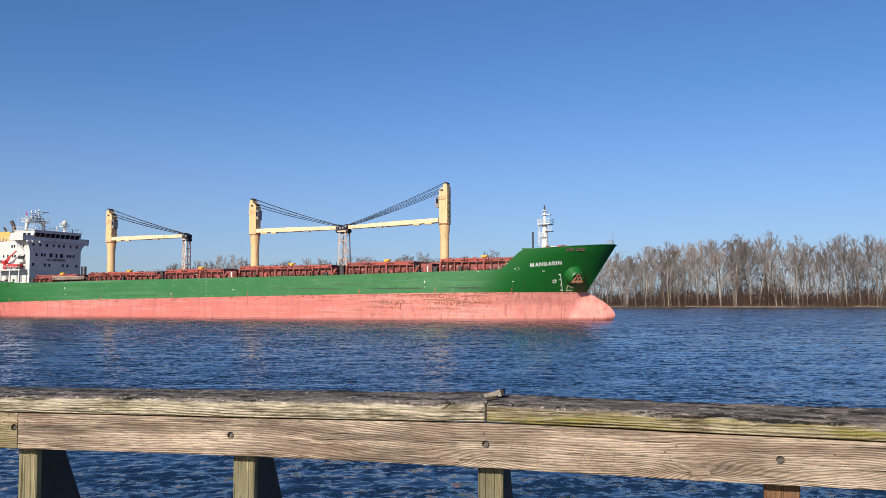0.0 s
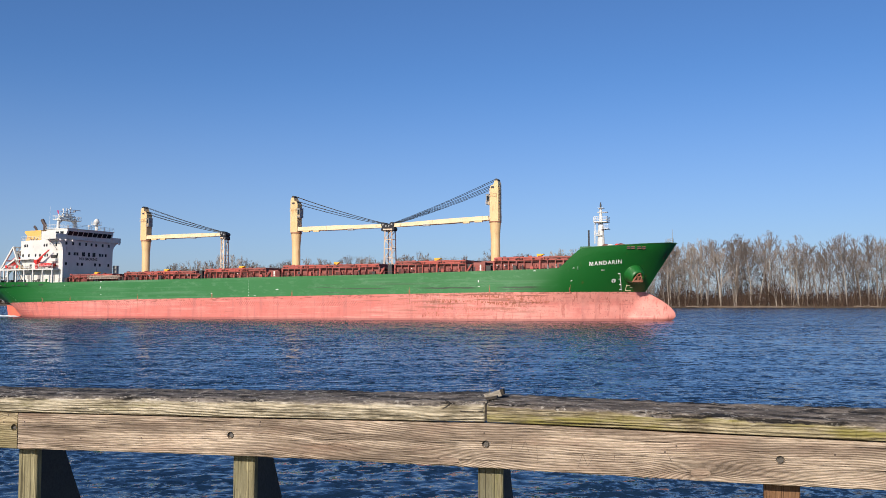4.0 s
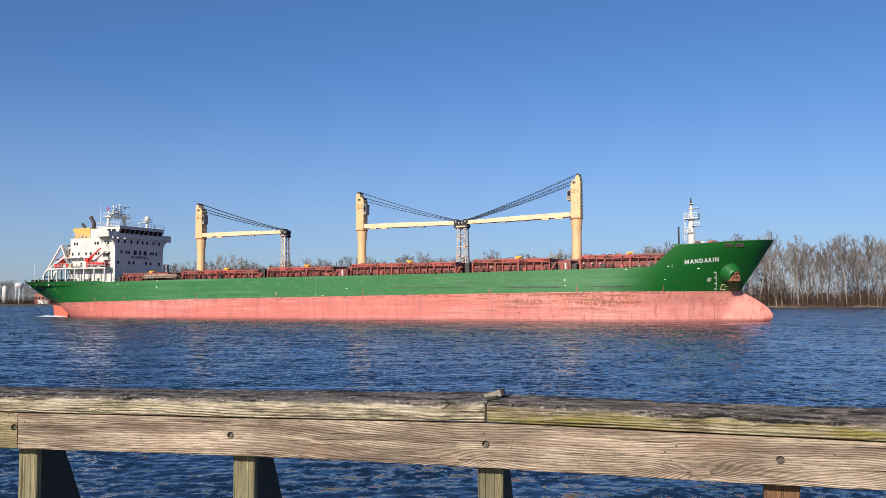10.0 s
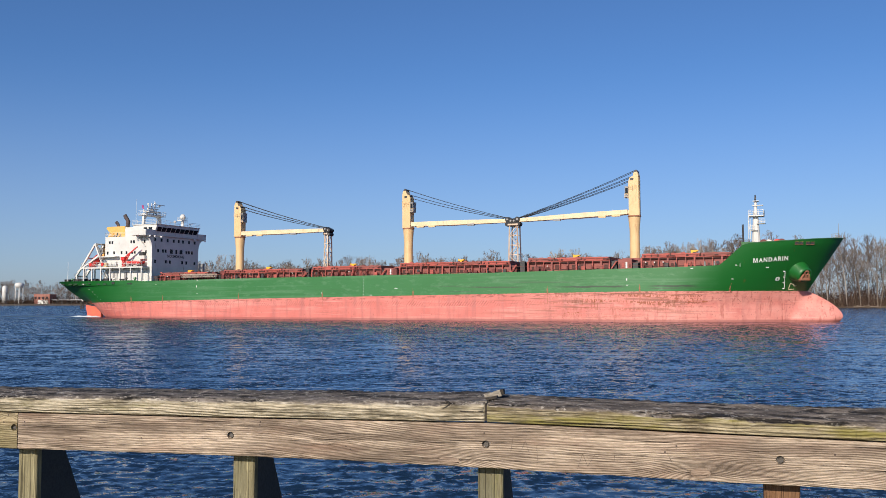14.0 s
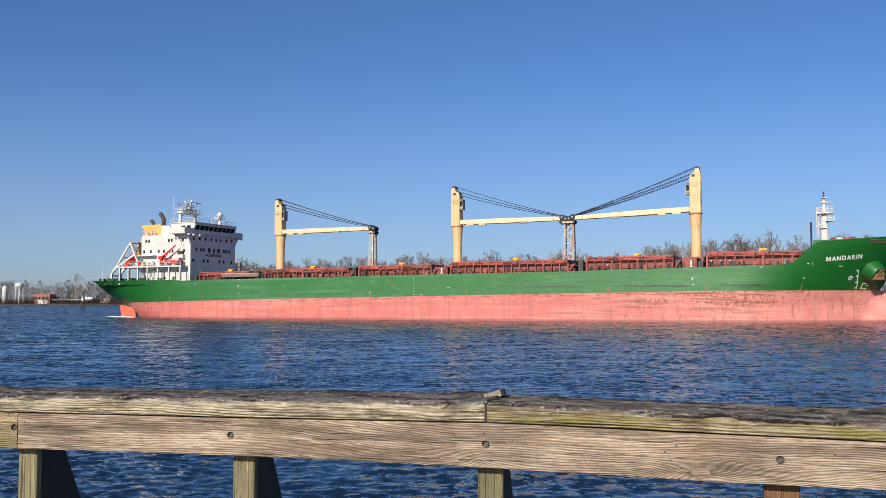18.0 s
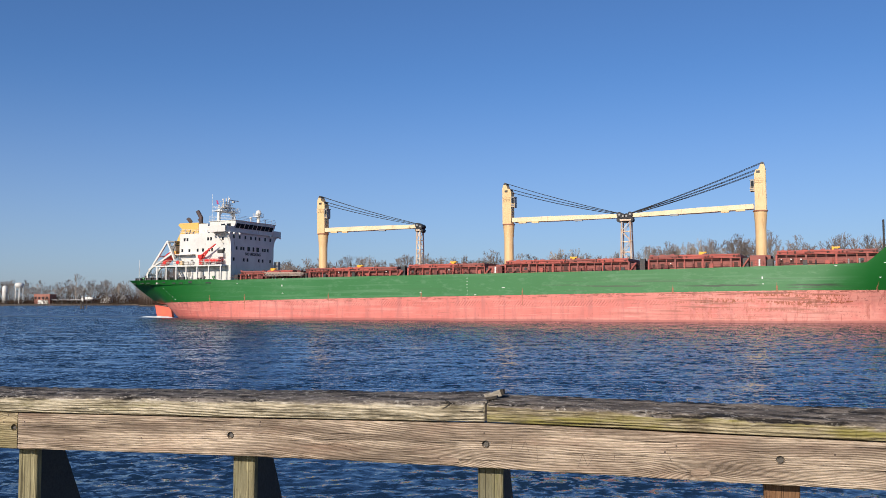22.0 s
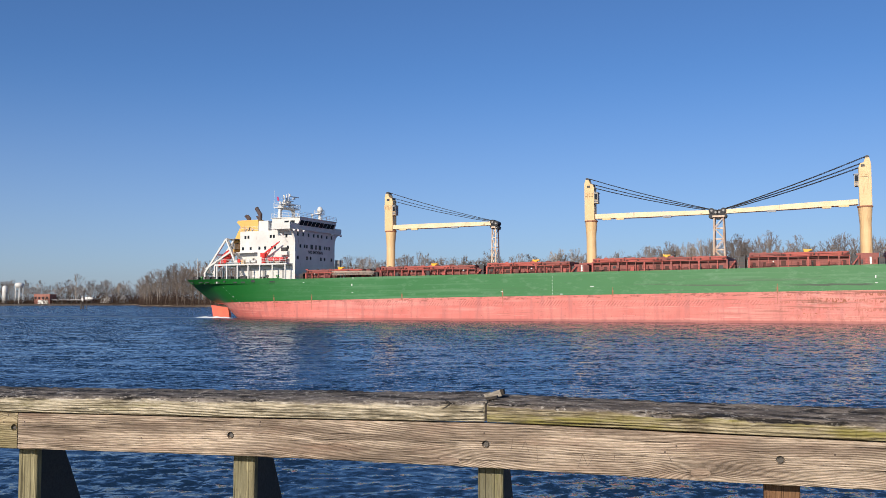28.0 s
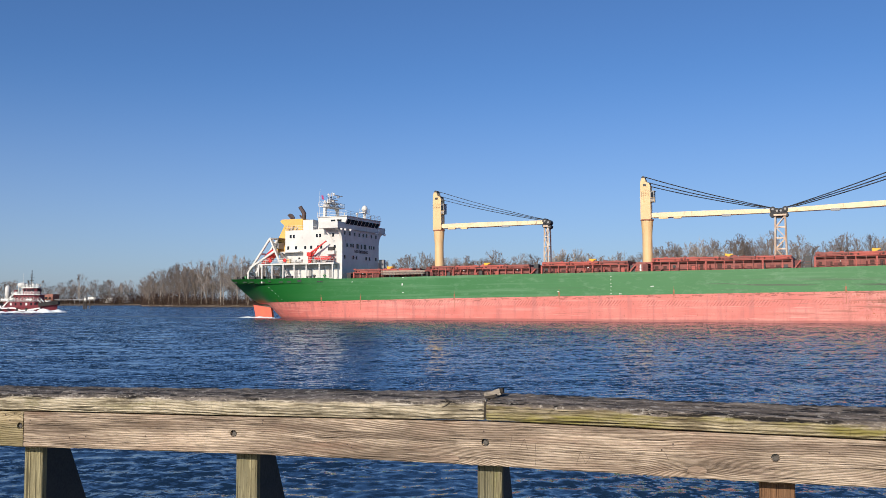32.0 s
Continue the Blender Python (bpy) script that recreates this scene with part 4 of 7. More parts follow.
def deck_crane(s, zr, zt, ahead, reach, rest_z):
    """Pedestal, slewing tower, jib and hoisting wires; ahead is 1 or -1."""
    zb = sheer(s) - 0.2
    g = Shape()
    g.lathe([(0.95, zb), (0.92, zr - 3.2), (0.94, zr - 2.6), (1.12, zr - 0.4), (1.12, zr - 0.15)], 20, (s, 0))
    crane = part("deck_crane", g, CREAM, ship, "cream slewing deck crane, jib lowered onto its rest", smooth=False)
    g = Shape()
    g.lathe([(1.24, zr - 0.15), (1.24, zr + 0.08)], 20, (s, 0))
    part("slewing_ring", g, RUSTY, crane)
    h = zt - zr
    back, front = s - 1.0 * ahead, s + 0.85 * ahead
    o = [(back, zr + 0.08), (back, zt - 0.7), (s - 0.9 * ahead, zt - 0.35), (s - 0.8 * ahead, zt), (s - 0.2 * ahead, zt), (s + 0.05 * ahead, zt - 0.75), (s + 0.6 * ahead, zt - 0.95), (front, zt - 1.6), (front, zr + 0.08)]
    if ahead < 0:
        o = o[::-1]
    g = Shape()
    g.prism(o, -0.9, 0.9)
    part("crane_tower", g, CREAM, crane)
    g = Shape()
    g.tube((s - 0.5 * ahead, -0.7, zt + 0.1), (s - 0.5 * ahead, 0.7, zt + 0.1), 0.34, n=12)
    g.tube((s + 0.4 * ahead, -0.7, zt - 1.15), (s + 0.4 * ahead, 0.7, zt - 1.15), 0.34, n=12)
    g.box(s - 0.5, s + 0.1, -0.96, -0.9, zt - 1.5, zt - 1.1)
    part("sheave", g, DARK, crane, "black wire sheaves")
    g = Shape()
    x0, x1 = sorted((front, front + 0.7 * ahead))
    g.box(x0, x1, -1.0, 0.4, zr + h * 0.42, zr + h * 0.42 + 2.0)
    g.box(x0 - 0.1, x1 + 0.1, -1.1, 0.5, zr + h * 0.42 + 2.0, zr + h * 0.42 + 2.1)
    cab = part("operator_cab", g, GREY, crane)
    g = Shape()
    g.box(x0 + 0.1, x1 - 0.1, -1.03, -1.0, zr + h * 0.42 + 0.7, zr + h * 0.42 + 1.8)
    part("pane", g, PANE, cab)
    g = Shape()
    rail(g, [(x0, -1.2, zr + h * 0.4), (x1 + 0.1 * ahead, -1.2, zr + h * 0.4)], 0.9, 0.7, 0.03)
    rail(g, [(s - 0.8, -1.35, zt - 3.3), (s + 0.6, -1.35, zt - 3.3)], 0.9, 0.7, 0.03)
    g.tube((s - 1.06 * ahead, -0.6, zr), (s - 1.06 * ahead, -0.6, zt - 1), 0.04, n=4)
    g.tube((s - 1.06 * ahead, -0.2, zr), (s - 1.06 * ahead, -0.2, zt - 1), 0.04, n=4)
    part("crane_ladder", g, CREAM, crane)
    # jib of two box girders with cross members
    a = Vector((front + 0.2 * ahead, 0, zr + 0.78))
    b = Vector((s + reach * ahead, 0, rest_z - 0.6))
    g = Shape()
    for y in (-0.85, 0.85):
        off, end = Vector((0, y, 0)), Vector((0, y * 0.55, 0))
        mid = a.lerp(b, 0.45) + off * 0.9
        g.beam(a + off, mid, 0.4, 0.85, w2=0.42, h2=0.95)
        g.beam(mid, b + end, 0.42, 0.92, w2=0.3, h2=0.7)
    for t in (0.15, 0.4, 0.65, 0.9):
        p = a.lerp(b, t)
        g.beam(p + Vector((0, -0.8, 0)), p + Vector((0, 0.8, 0)), 0.35, 0.35)
    jib = part("jib", g, JIB_PAINT, crane, "long cream box-girder jib")
    for t, ln, dz in ((0.1, 1.6, 0.62), (0.22, 1.4, 0.66), (0.62, 1.5, 0.62)):
        p = a.lerp(b, t)
        g = Shape()
        g.box(p.x - ln / 2, p.x + ln / 2, -1.05, -0.6, p.z - dz - 0.12, p.z - dz + 0.28)
        part("floodlight_bracket", g, GREY if t > 0.5 else CREAM, jib)
    # wires
    g = Shape()
    tops = [(s - 0.2 * ahead, zt + 0.28), (s + 0.4 * ahead, zt - 0.8), (s + 0.65 * ahead, zt - 1.5)]
    ends = [0.985, 0.97, 0.93]
    for (x, z), t in zip(tops, ends):
        for y in (-0.5, 0.5):
            q = a.lerp(b, t) + Vector((0, y * 0.6, 0.5))
            p = Vector((x, y, z))
            prev = p
            for i in range(1, 7):
                k = i / 6
                nxt = p.lerp(q, k) - Vector((0, 0, 1.1 * k * (1 - k)))
                g.tube(prev, nxt, 0.055, n=5, caps=False)
                prev = nxt
    part("hoisting_wire", g, WIRE, crane, "dark steel hoisting wires")
    g = Shape()
    e = b
    g.tube((e.x - 0.35 * ahead, -0.95, e.z + 0.2), (e.x - 0.35 * ahead, 0.85, e.z + 0.2), 0.5, n=12)
    g.tube((e.x + 0.35 * ahead, -0.9, e.z - 0.1), (e.x + 0.35 * ahead, 0.8, e.z - 0.1), 0.52, n=12)
    g.tube((e.x - 0.45 * ahead, -0.85, e.z - 0.75), (e.x - 0.45 * ahead, 0.7, e.z - 0.75), 0.45, n=12)
    g.tube((e.x + 0.5 * ahead, -0.8, e.z - 0.95), (e.x + 0.5 * ahead, 0.7, e.z - 0.95), 0.4, n=12)
    g.box(e.x - 0.75, e.x + 0.6, -0.8, 0.8, e.z - 0.9, e.z + 0.3)
    block = part("hook_block", g, WIRE, crane, "black hook block and jib-head sheaves")
    for dx, dz, r in ((-0.35, 0.2, 0.2), (0.35, -0.1, 0.2), (0.5, -0.95, 0.14)):
        g = Shape()
        g.tube((e.x + dx * ahead, -1.02, e.z + dz), (e.x + dx * ahead, -0.9, e.z + dz), r, n=10)
        part("sheave_hub", g, GREY, block)


def jib_rest(s, z0, z1, wide):
    g = Shape()
    w = wide / 2
    corners = [(sx * w, sy * 1.0) for sx in (-1, 1) for sy in (-1, 1)]
    for cx, cy in corners:
        g.beam((s + cx, cy, z0), (s + cx * 0.8, cy * 0.8, z1), 0.2, 0.2)
    n = 5
    for sy in (-1, 1):
        for i in range(n):
            k0, k1 = i / n, (i + 1) / n
            f0, f1 = 1 - 0.2 * k0, 1 - 0.2 * k1
            a = (s - w * f0, sy * f0, z0 + (z1 - z0) * k0)
            b = (s + w * f1, sy * f1, z0 + (z1 - z0) * k1)
            if i % 2:
                a = (s + w * f0, sy * f0, a[2])
                b = (s - w * f1, sy * f1, b[2])
            g.beam(a, b, 0.12, 0.12)
            g.beam((s - w * f1, sy * f1, b[2]), (s + w * f1, sy * f1, b[2]), 0.12, 0.12)
    for i in range(n):
        k1 = (i + 1) / n
        f1 = 1 - 0.2 * k1
        for sx in (-1, 1):
            g.beam((s + sx * w * f1, -f1, z0 + (z1 - z0) * k1), (s + sx * w * f1, f1, z0 + (z1 - z0) * k1), 0.12, 0.12)
    g.box(s - w * 1.05, s + w * 1.05, -1.2, 1.2, z1, z1 + 0.3)
    part("jib_rest", g, painted("pale_rest_paint", (0.7, 0.6, 0.47), (0.5, 0.32, 0.2), 0.8, 0.6, rust=0.5), ship, "rust-stained lattice jib rest")


deck_crane(-35.6, 18.4, 26.3, 1, 23.6, 19.8)
deck_crane(7.45, 18.85, 26.7, 1, 22.6, 20.2)
deck_crane(54.6, 19.5, 27.7, -1, 23.2, 20.2)
jib_rest(-12.1, 8.6, 18.2, 0.85)
jib_rest(30.9, 8.9, 18.6, 2.0)


def window_box(name, parent, x, y, z, w, h, face, mat=None):
    """A window proud of its wall: face 's' looks to starboard, 'f' ahead."""
    g = Shape()
    if face == "s":
        g.box(x - w / 2, x + w / 2, y - 0.03, y + 0.05, z - h / 2, z + h / 2)
    else:
        g.box(x - 0.05, x + 0.03, y - w / 2, y + w / 2, z - h / 2, z + h / 2)
    return part(name, g, mat or PANE, parent)


def accommodation():
    F, W = -54.2, 8.0              # front wall and half width
    Z0, ZB, ZT = 8.2, 19.0, 21.5   # deck, bridge deck, bridge roof
    g = Shape()
    g.box(-68.4, F, -W, W, Z0, 18.9)
    # curved brackets carrying the bridge wings
    for sg in (-1, 1):
        steps = [(0.0, 16.2), (0.15, 17.0), (0.5, 17.8), (1.2, 18.5), (2.4, 18.9), (0.0, 18.9)]
        v = [(F, sg * (W + a), z) for a, z in steps] + [(F - 0.5, sg * (W + a), z) for a, z in steps]
        n = len(steps)
        f = [tuple(range(n)), tuple(reversed(range(n, 2 * n)))] + [((i + 1) % n, i, n + i, n + (i + 1) % n) for i in range(n)]
        g.add(v, f)
    house = part("accommodation", g, WHITE, ship, "white accommodation block with rows of small square windows")
    g = Shape()
    g.box(-58.6, F + 0.35, -10.4, 10.4, 18.9, 19.15)
    g.box(F + 0.25, F + 0.35, -10.4, -7.2, 19.15, 20.2)
    g.box(F + 0.25, F + 0.35, 7.2, 10.4, 19.15, 20.2)
    g.box(-58.6, F + 0.35, -10.4, -10.3, 19.15, 20.2)
    g.box(-58.6, F + 0.35, 10.3, 10.4, 19.15, 20.2)
    g.box(-58.6, -58.5, -10.4, -8, 19.15, 20.2)
    part("bridge_wing", g, WHITE, house)
    g = Shape()
    o = [(-60.5, 18.9), (F + 0.2, 18.9), (F + 0.2, 19.9), (F + 0.75, 20.95), (F + 0.75, 21.5), (-60.5, 21.5)]
    g.prism(o, -7.4, 7.4)
    g.box(-60.7, F + 0.9, -7.6, 7.6, 21.5, 21.65)
    bridge = part("wheelhouse", g, WHITE, house)
    for i in range(9):
        y = -7.0 + 14.0 * (i + 0.5) / 9
        g = Shape()
        v = [(F + 0.2 + 0.03, y - 0.66, 19.95), (F + 0.23, y + 0.66, 19.95), (F + 0.76, y + 0.66, 20.93), (F + 0.76, y - 0.66, 20.93)]
        g.add([(a + 0.02, b, c) for a, b, c in v] + [(a - 0.15, b, c) for a, b, c in v], [(0, 1, 2, 3), (7, 6, 5, 4), (0, 4, 5, 1), (2, 6, 7, 3), (1, 5, 6, 2), (3, 7, 4, 0)])
        part("bridge_window", g, PANE, bridge)
    for x in (-55.3, -56.8):
        window_box("bridge_window", bridge, x, -7.4, 20.45, 1.1, 0.9, "s")
    # front windows
    for z, ys in ((18.0, (-7.3, -5.4, -3.5, -1.6, 0.0, 1.4, 3.4, 5.3)), (15.5, (-6.4, -4.9, -4.1, -2.3, -0.7, 0.8, 2.6, 3.4, 4.4)), (13.0, (-7.3, -4.0, -2.7, 1.2, 2.6, 5.3))):
        for i, y in enumerate(ys):
            y = y * 1.08 + 0.9
            big = z == 15.5 and i in (3, 4, 5)
            window_box("window", house, F, y, z, 0.95 if big and i != 4 else 0.6, 1.0 if big else 0.75, "f")
    # writing below the middle row
    curve = bpy.data.curves.new("warning_writing", "FONT")
    curve.body, curve.size, curve.align_x, curve.extrude = "NO SMOKING", 0.92, "CENTER", 0.01
    curve.offset = 0.02
    text = bpy.data.objects.new("warning_writing", curve)
    scene.collection.objects.link(text)
    dg = bpy.context.evaluated_depsgraph_get()
    me = bpy.data.meshes.new_from_object(text.evaluated_get(dg))
    bpy.data.objects.remove(text)
    me.materials.append(DARK)
    ob = part("warning_writing", me, DARK, house, "black block capitals")
    ob.matrix_basis = Matrix(((0, 0, 1, F + 0.03), (1, 0, 0, 0.0), (0, 1, 0, 14.05), (0, 0, 0, 1)))
    # starboard windows
    for z, xs in ((17.6, (-67.0, -66.2, -60.4, -59.6, -56.4)), (15.15, (-67.6, -65.6, -63.3, -61.8, -60.1, -59.3, -56.0)), (12.7, (-64.8, -62.2, -60.0, -56.6))):
        for x in xs:
            window_box("window", house, x, -W, z, 0.5, 0.7, "s")
    for x in (-62.0, -57.0, -65.5):
        window_box("door", house, x, -W, 9.6, 0.8, 1.9, "s", GREY)
    # boat deck on posts along the side
    g = Shape()
    g.box(-73.5, F - 0.6, -10.3, -W, 11.45, 11.75)
    g.box(-73.5, -66.6, -W, 10.3, 11.45, 11.75)
    part("boat_deck", g, WHITE, house)
    for x in (-72.8, -70.2, -67.4, -64.6, -61.6, -58.4, -55.2):
        g = Shape()
        g.beam((x, -10.1, 7.6), (x, -10.1, 11.45), 0.28, 0.28)
        part("deck_post", g, WHITE, house)
    g = Shape()
    rail(g, [(-73.4, -10.25, 11.75), (F - 0.8, -10.25, 11.75)], 1.05, 1.6, 0.035)
    rail(g, [(-73.4, -10.25, 11.75), (-73.4, 10.2, 11.75)], 1.05, 2.0, 0.035)
    rail(g, [(-68.4, -W, 18.9), (-60.6, -W, 18.9)], 1.0, 1.5, 0.03)
    rail(g, [(-68.4, -W, 18.9), (-68.4, W, 18.9)], 1.0, 2.0, 0.03)
    rail(g, [(-60.6, -7.5, 21.65), (F + 0.8, -7.5, 21.65), (F + 0.8, 7.5, 21.65)], 1.0, 1.5, 0.03)
    rail(g, [(-71.8, -3.1, 14.4), (-68.4, -3.1, 14.4)], 1.0, 1.2, 0.03)
    part("railing", g, WHITE, house)
    g = Shape()
    g.box(-73.4, -68.4, -2.6, 7.0, 7.4, 14.2)
    g.box(-74.7, -68.4, -3.2, W, 14.2, 14.4)
    g.box(-68.4, -63.8, -9.4, -W, 14.1, 14.3)
    part("aft_house", g, WHITE, house)
    g = Shape()
    g.beam((-58.0, -9.0, 18.9), (-56.2, -8.1, 16.4), 0.25, 0.25)
    part("wing_strut", g, WHITE, house)
    g = Shape()
    g.box(-57.6, -55.6, -W - 0.9, -W, 13.5, 14.3)
    part("side_platform", g, WHITE, house)
    g = Shape()
    g.box(-57.1, -55.9, -W - 0.94, -W - 0.05, 14.3, 15.1)
    part("locker", g, DARK, house)
    # steep stairs on the side
    g = Shape()
    for y in (-9.9, -9.2):
        g.beam((-66.2, y, 11.7), (-68.4, y, 14.2), 0.06, 0.22)
        g.beam((-65.5, y, 7.6), (-68.0, y, 11.5), 0.06, 0.22)
    for i in range(9):
        t = (i + 0.5) / 9
        g.box(-66.2 - 2.2 * t - 0.12, -66.2 - 2.2 * t + 0.12, -9.9, -9.2, 11.7 + 2.5 * t, 11.74 + 2.5 * t)
        g.box(-65.5 - 2.5 * t - 0.12, -65.5 - 2.5 * t + 0.12, -9.9, -9.2, 7.6 + 3.9 * t, 7.64 + 3.9 * t)
    part("stairs", g, GREY, house)
    # funnel
    o = [(-74.4, 14.4), (-74.3, 16.0), (-73.3, 18.4), (-72.1, 20.5), (-73.2, 21.5), (-72.8, 21.9), (-67.3, 21.9), (-67.3, 14.4)]
    g = Shape()
    g.prism(o, -3.0, 3.0)
    funnel = part("funnel", g, FUNNEL, ship, "yellow raked funnel with a dark emblem")
    g = Shape()
    for k, (a, b) in enumerate(((-71.0, 0.5), (-70.1, 1.0), (-69.1, 0.6))):
        g.prism([(a, 19.3), (a + 0.35, 19.3), (a + 0.75, 19.3 + b), (a + 0.4, 19.3 + b)], -3.04, -3.0)
    part("emblem", g, DARK, funnel)
    g = Shape()
    for i in range(3):
        g.box(-73.6, -72.6, -3.05, -3.0, 15.6 + i * 0.5, 15.85 + i * 0.5)
    part("vent_grille", g, DARK, funnel)
    for x, y, r, h, lean in ((-67.3, -1.0, 0.45, 2.9, -1.0), (-69.6, -1.6, 0.2, 1.3, -0.6), (-70.4, -1.0, 0.2, 1.4, -0.7), (-71.2, -0.4, 0.18, 1.3, -0.7), (-69.0, 0.8, 0.2, 1.2, -0.5)):
        g = Shape()
        g.tube((x - 1, y, 21.6), (x - 0.9, y, 21.8 + h * 0.55), r, n=10)
        g.tube((x - 0.9, y, 21.8 + h * 0.5), (x - 1 + lean, y, 21.9 + h), r * 1.02, n=10)
        part("exhaust_pipe", g, painted("sooty_pipe", (0.09, 0.05, 0.04), (0.05, 0.04, 0.04), 1.0, 0.6), funnel, "sooty exhaust pipe")
    g = Shape()
    g.box(-67.2, -64.6, -3.0, 3.0, 18.9, 21.6)
    part("funnel_casing", g, WHITE, funnel)
    # radar mast
    g = Shape()
    for y in (-2.7, 2.7):
        g.beam((-61.8, y, 21.6), (-61.8, y * 0.95, 24.9), 0.65, 0.65, w2=0.5, h2=0.5)
        g.beam((-61.8, y, 23.2), (-61.8, y * 0.5, 24.4), 0.2, 0.2)
    g.box(-62.3, -61.3, -2.8, 2.8, 24.35, 24.75)
    g.box(-63.0, -60.4, -3.3, 3.3, 24.3, 24.45)
    g.box(-62.6, -60.8, -2.0, 2.0, 25.2, 25.4)
    for y in (-1.7, -0.6, 0.7, 1.8):
        g.beam((-61.9, y, 24.4), (-61.8, y * 0.8, 26.2), 0.16, 0.16)
    g.beam((-61.8, -1.7, 24.6), (-61.8, -0.5, 25.9), 0.1, 0.1)
    g.beam((-61.8, 1.8, 24.6), (-61.8, 0.6, 25.9), 0.1, 0.1)
    for y, z in ((-2.6, 25.3), (2.5, 25.2), (-1.2, 26.9), (1.1, 27.3)):
        g.tube((-61.8, y, 24.4), (-61.8, y, z), 0.07, n=5)
        g.lathe([(0.08, z), (0.22, z + 0.12), (0.2, z + 0.4), (0.05, z + 0.5)], 8, (-61.8, y))
    g.beam((-61.8, 0, 25.4), (-61.8, 0, 27.6), 0.35, 0.35, w2=0.15, h2=0.15)
    g.tube((-61.8, -2.2, 26.6), (-61.8, 2.2, 26.6), 0.06, n=5)
    g.tube((-62.2, 1.3, 25.4), (-62.2, 1.3, 28.1), 0.06, n=5)
    g.tube((-61.4, -1.5, 25.4), (-61.4, -1.5, 27.2), 0.06, n=5)
    rail(g, [(-63.0, -3.3, 24.45), (-60.4, -3.3, 24.45), (-60.4, 3.3, 24.45), (-63.0, 3.3, 24.45)], 0.95, 0.9, 0.035)
    mast = part("radar_mast", g, WHITE, ship, "white radar mast with platforms")
    for z, ln, y in ((25.9, 1.7, -0.4), (27.0, 1.9, 1.6)):
        g = Shape()
        g.box(-61.2, -60.8, y - 0.25, y + 0.25, z - 0.4, z)
        g.beam((-61.0, y - ln, z + 0.12), (-61.0, y + ln, z + 0.16), 0.2, 0.16)
        part("radar_scanner", g, DARK if z > 27 else WHITE, mast)
    g = Shape()
    g.add([(-63.2, -1.9, 27.0), (-62.7, -1.9, 26.9), (-62.6, -1.8, 26.0), (-63.1, -1.8, 26.1), (-63.2, -1.85, 27.0), (-62.7, -1.85, 26.9), (-62.6, -1.75, 26.0), (-63.1, -1.75, 26.1)], [(0, 3, 2, 1), (4, 5, 6, 7), (0, 1, 5, 4), (1, 2, 6, 5), (2, 3, 7, 6), (3, 0, 4, 7)])
    part("flag", g, painted("faded_red_flag", (0.45, 0.05, 0.12), (0.3, 0.05, 0.2), 2.0, 0.8), mast, "small dark red and blue flag")
    g = Shape()
    g.tube((-55.4, 3.6, 21.6), (-55.4, 3.6, 23.3), 0.45, 0.3, n=8)
    g.box(-56.2, -54.7, 2.6, 4.6, 23.2, 23.35)
    g.lathe([(0.3, 23.35), (0.62, 23.8), (0.68, 24.2), (0.45, 24.7), (0.1, 24.9)], 12, (-55.4, 3.6))
    rail(g, [(-56.2, 2.6, 23.35), (-54.7, 2.6, 23.35), (-54.7, 4.6, 23.35)], 0.7, 0.7, 0.03)
    part("satellite_dome", g, WHITE, ship, "white satellite dome on a post")
    for x, y, r, z in ((-56.5, 2.2, 0.35, 22.9), (-55.2, 6.0, 0.18, 22.6), (-55.0, -5.8, 0.16, 22.3)):
        g = Shape()
        g.tube((x, y, 21.6), (x, y, z - r), 0.1, n=6)
        g.lathe([(0.1, z - r), (r, z), (r * 0.9, z + r * 0.6), (0.05, z + r)], 10, (x, y))
        part("antenna_dome", g, WHITE, ship)
    g = Shape()
    g.tube((-61.0, -6.0, 21.6), (-61.0, -6.0, 27.8), 0.05, 0.02, n=5)
    g.tube((-79.5, -8.6, 8.5), (-79.5, -8.6, 13.2), 0.06, 0.03, n=5)
    part("whip_aerial", g, MARK, ship)
    # lights under the wings
    for y in (-9.3, -7.7, -5.6, 6.0, 9.6):
        g = Shape()
        g.tube((F + 0.35, y, 18.75), (F + 0.8, y, 18.6), 0.18, 0.24, n=8)
        part("floodlight", g, MARK, house)
    # rescue boat and its red launching crane
    g = Shape()
    o = [(-59.7, 12.75), (-59.3, 12.3), (-56.3, 12.3), (-55.6, 12.75), (-55.6, 13.0), (-57.4, 13.05), (-59.7, 12.95)]
    g.prism(o, -10.2, -8.6)
    part("rescue_boat", g, ORANGE, ship, "orange-red open rescue boat on its cradle")
    g = Shape()
    g.tube((-61.2, -9.4, 11.7), (-61.2, -9.4, 13.8), 0.4, n=10)
    g.box(-61.7, -60.6, -9.9, -8.9, 13.2, 14.0)
    g.beam((-61.2, -9.4, 13.7), (-57.2, -9.4, 16.3), 0.28, 0.36, w2=0.2, h2=0.22)
    g.beam((-61.0, -9.4, 12.8), (-59.4, -9.4, 14.6), 0.18, 0.2)
    part("boat_crane", g, ORANGE, ship, "red hydraulic boat crane")
    # free-fall lifeboat ramp at the stern
    g = Shape()
    for y in (-5.5, -2.6):
        g.beam((-78.9, y, 9.8), (-72.9, y, 17.6), 0.36, 0.4)
        g.beam((-72.9, y, 17.6), (-70.2, y, 12.0), 0.35, 0.35)
        g.beam((-78.6, y, 10.0), (-78.6, y, 7.6), 0.4, 0.4)
        g.beam((-78.4, y, 11.0), (-71.6, y, 14.8), 0.4, 0.4)
        g.beam((-75.9, y, 12.0), (-75.9, y, 7.6), 0.3, 0.3)
    for x, z in ((-78.8, 9.9), (-72.9, 17.6), (-75.4, 14.2)):
        g.beam((x, -5.5, z), (x, -2.6, z), 0.35, 0.35)
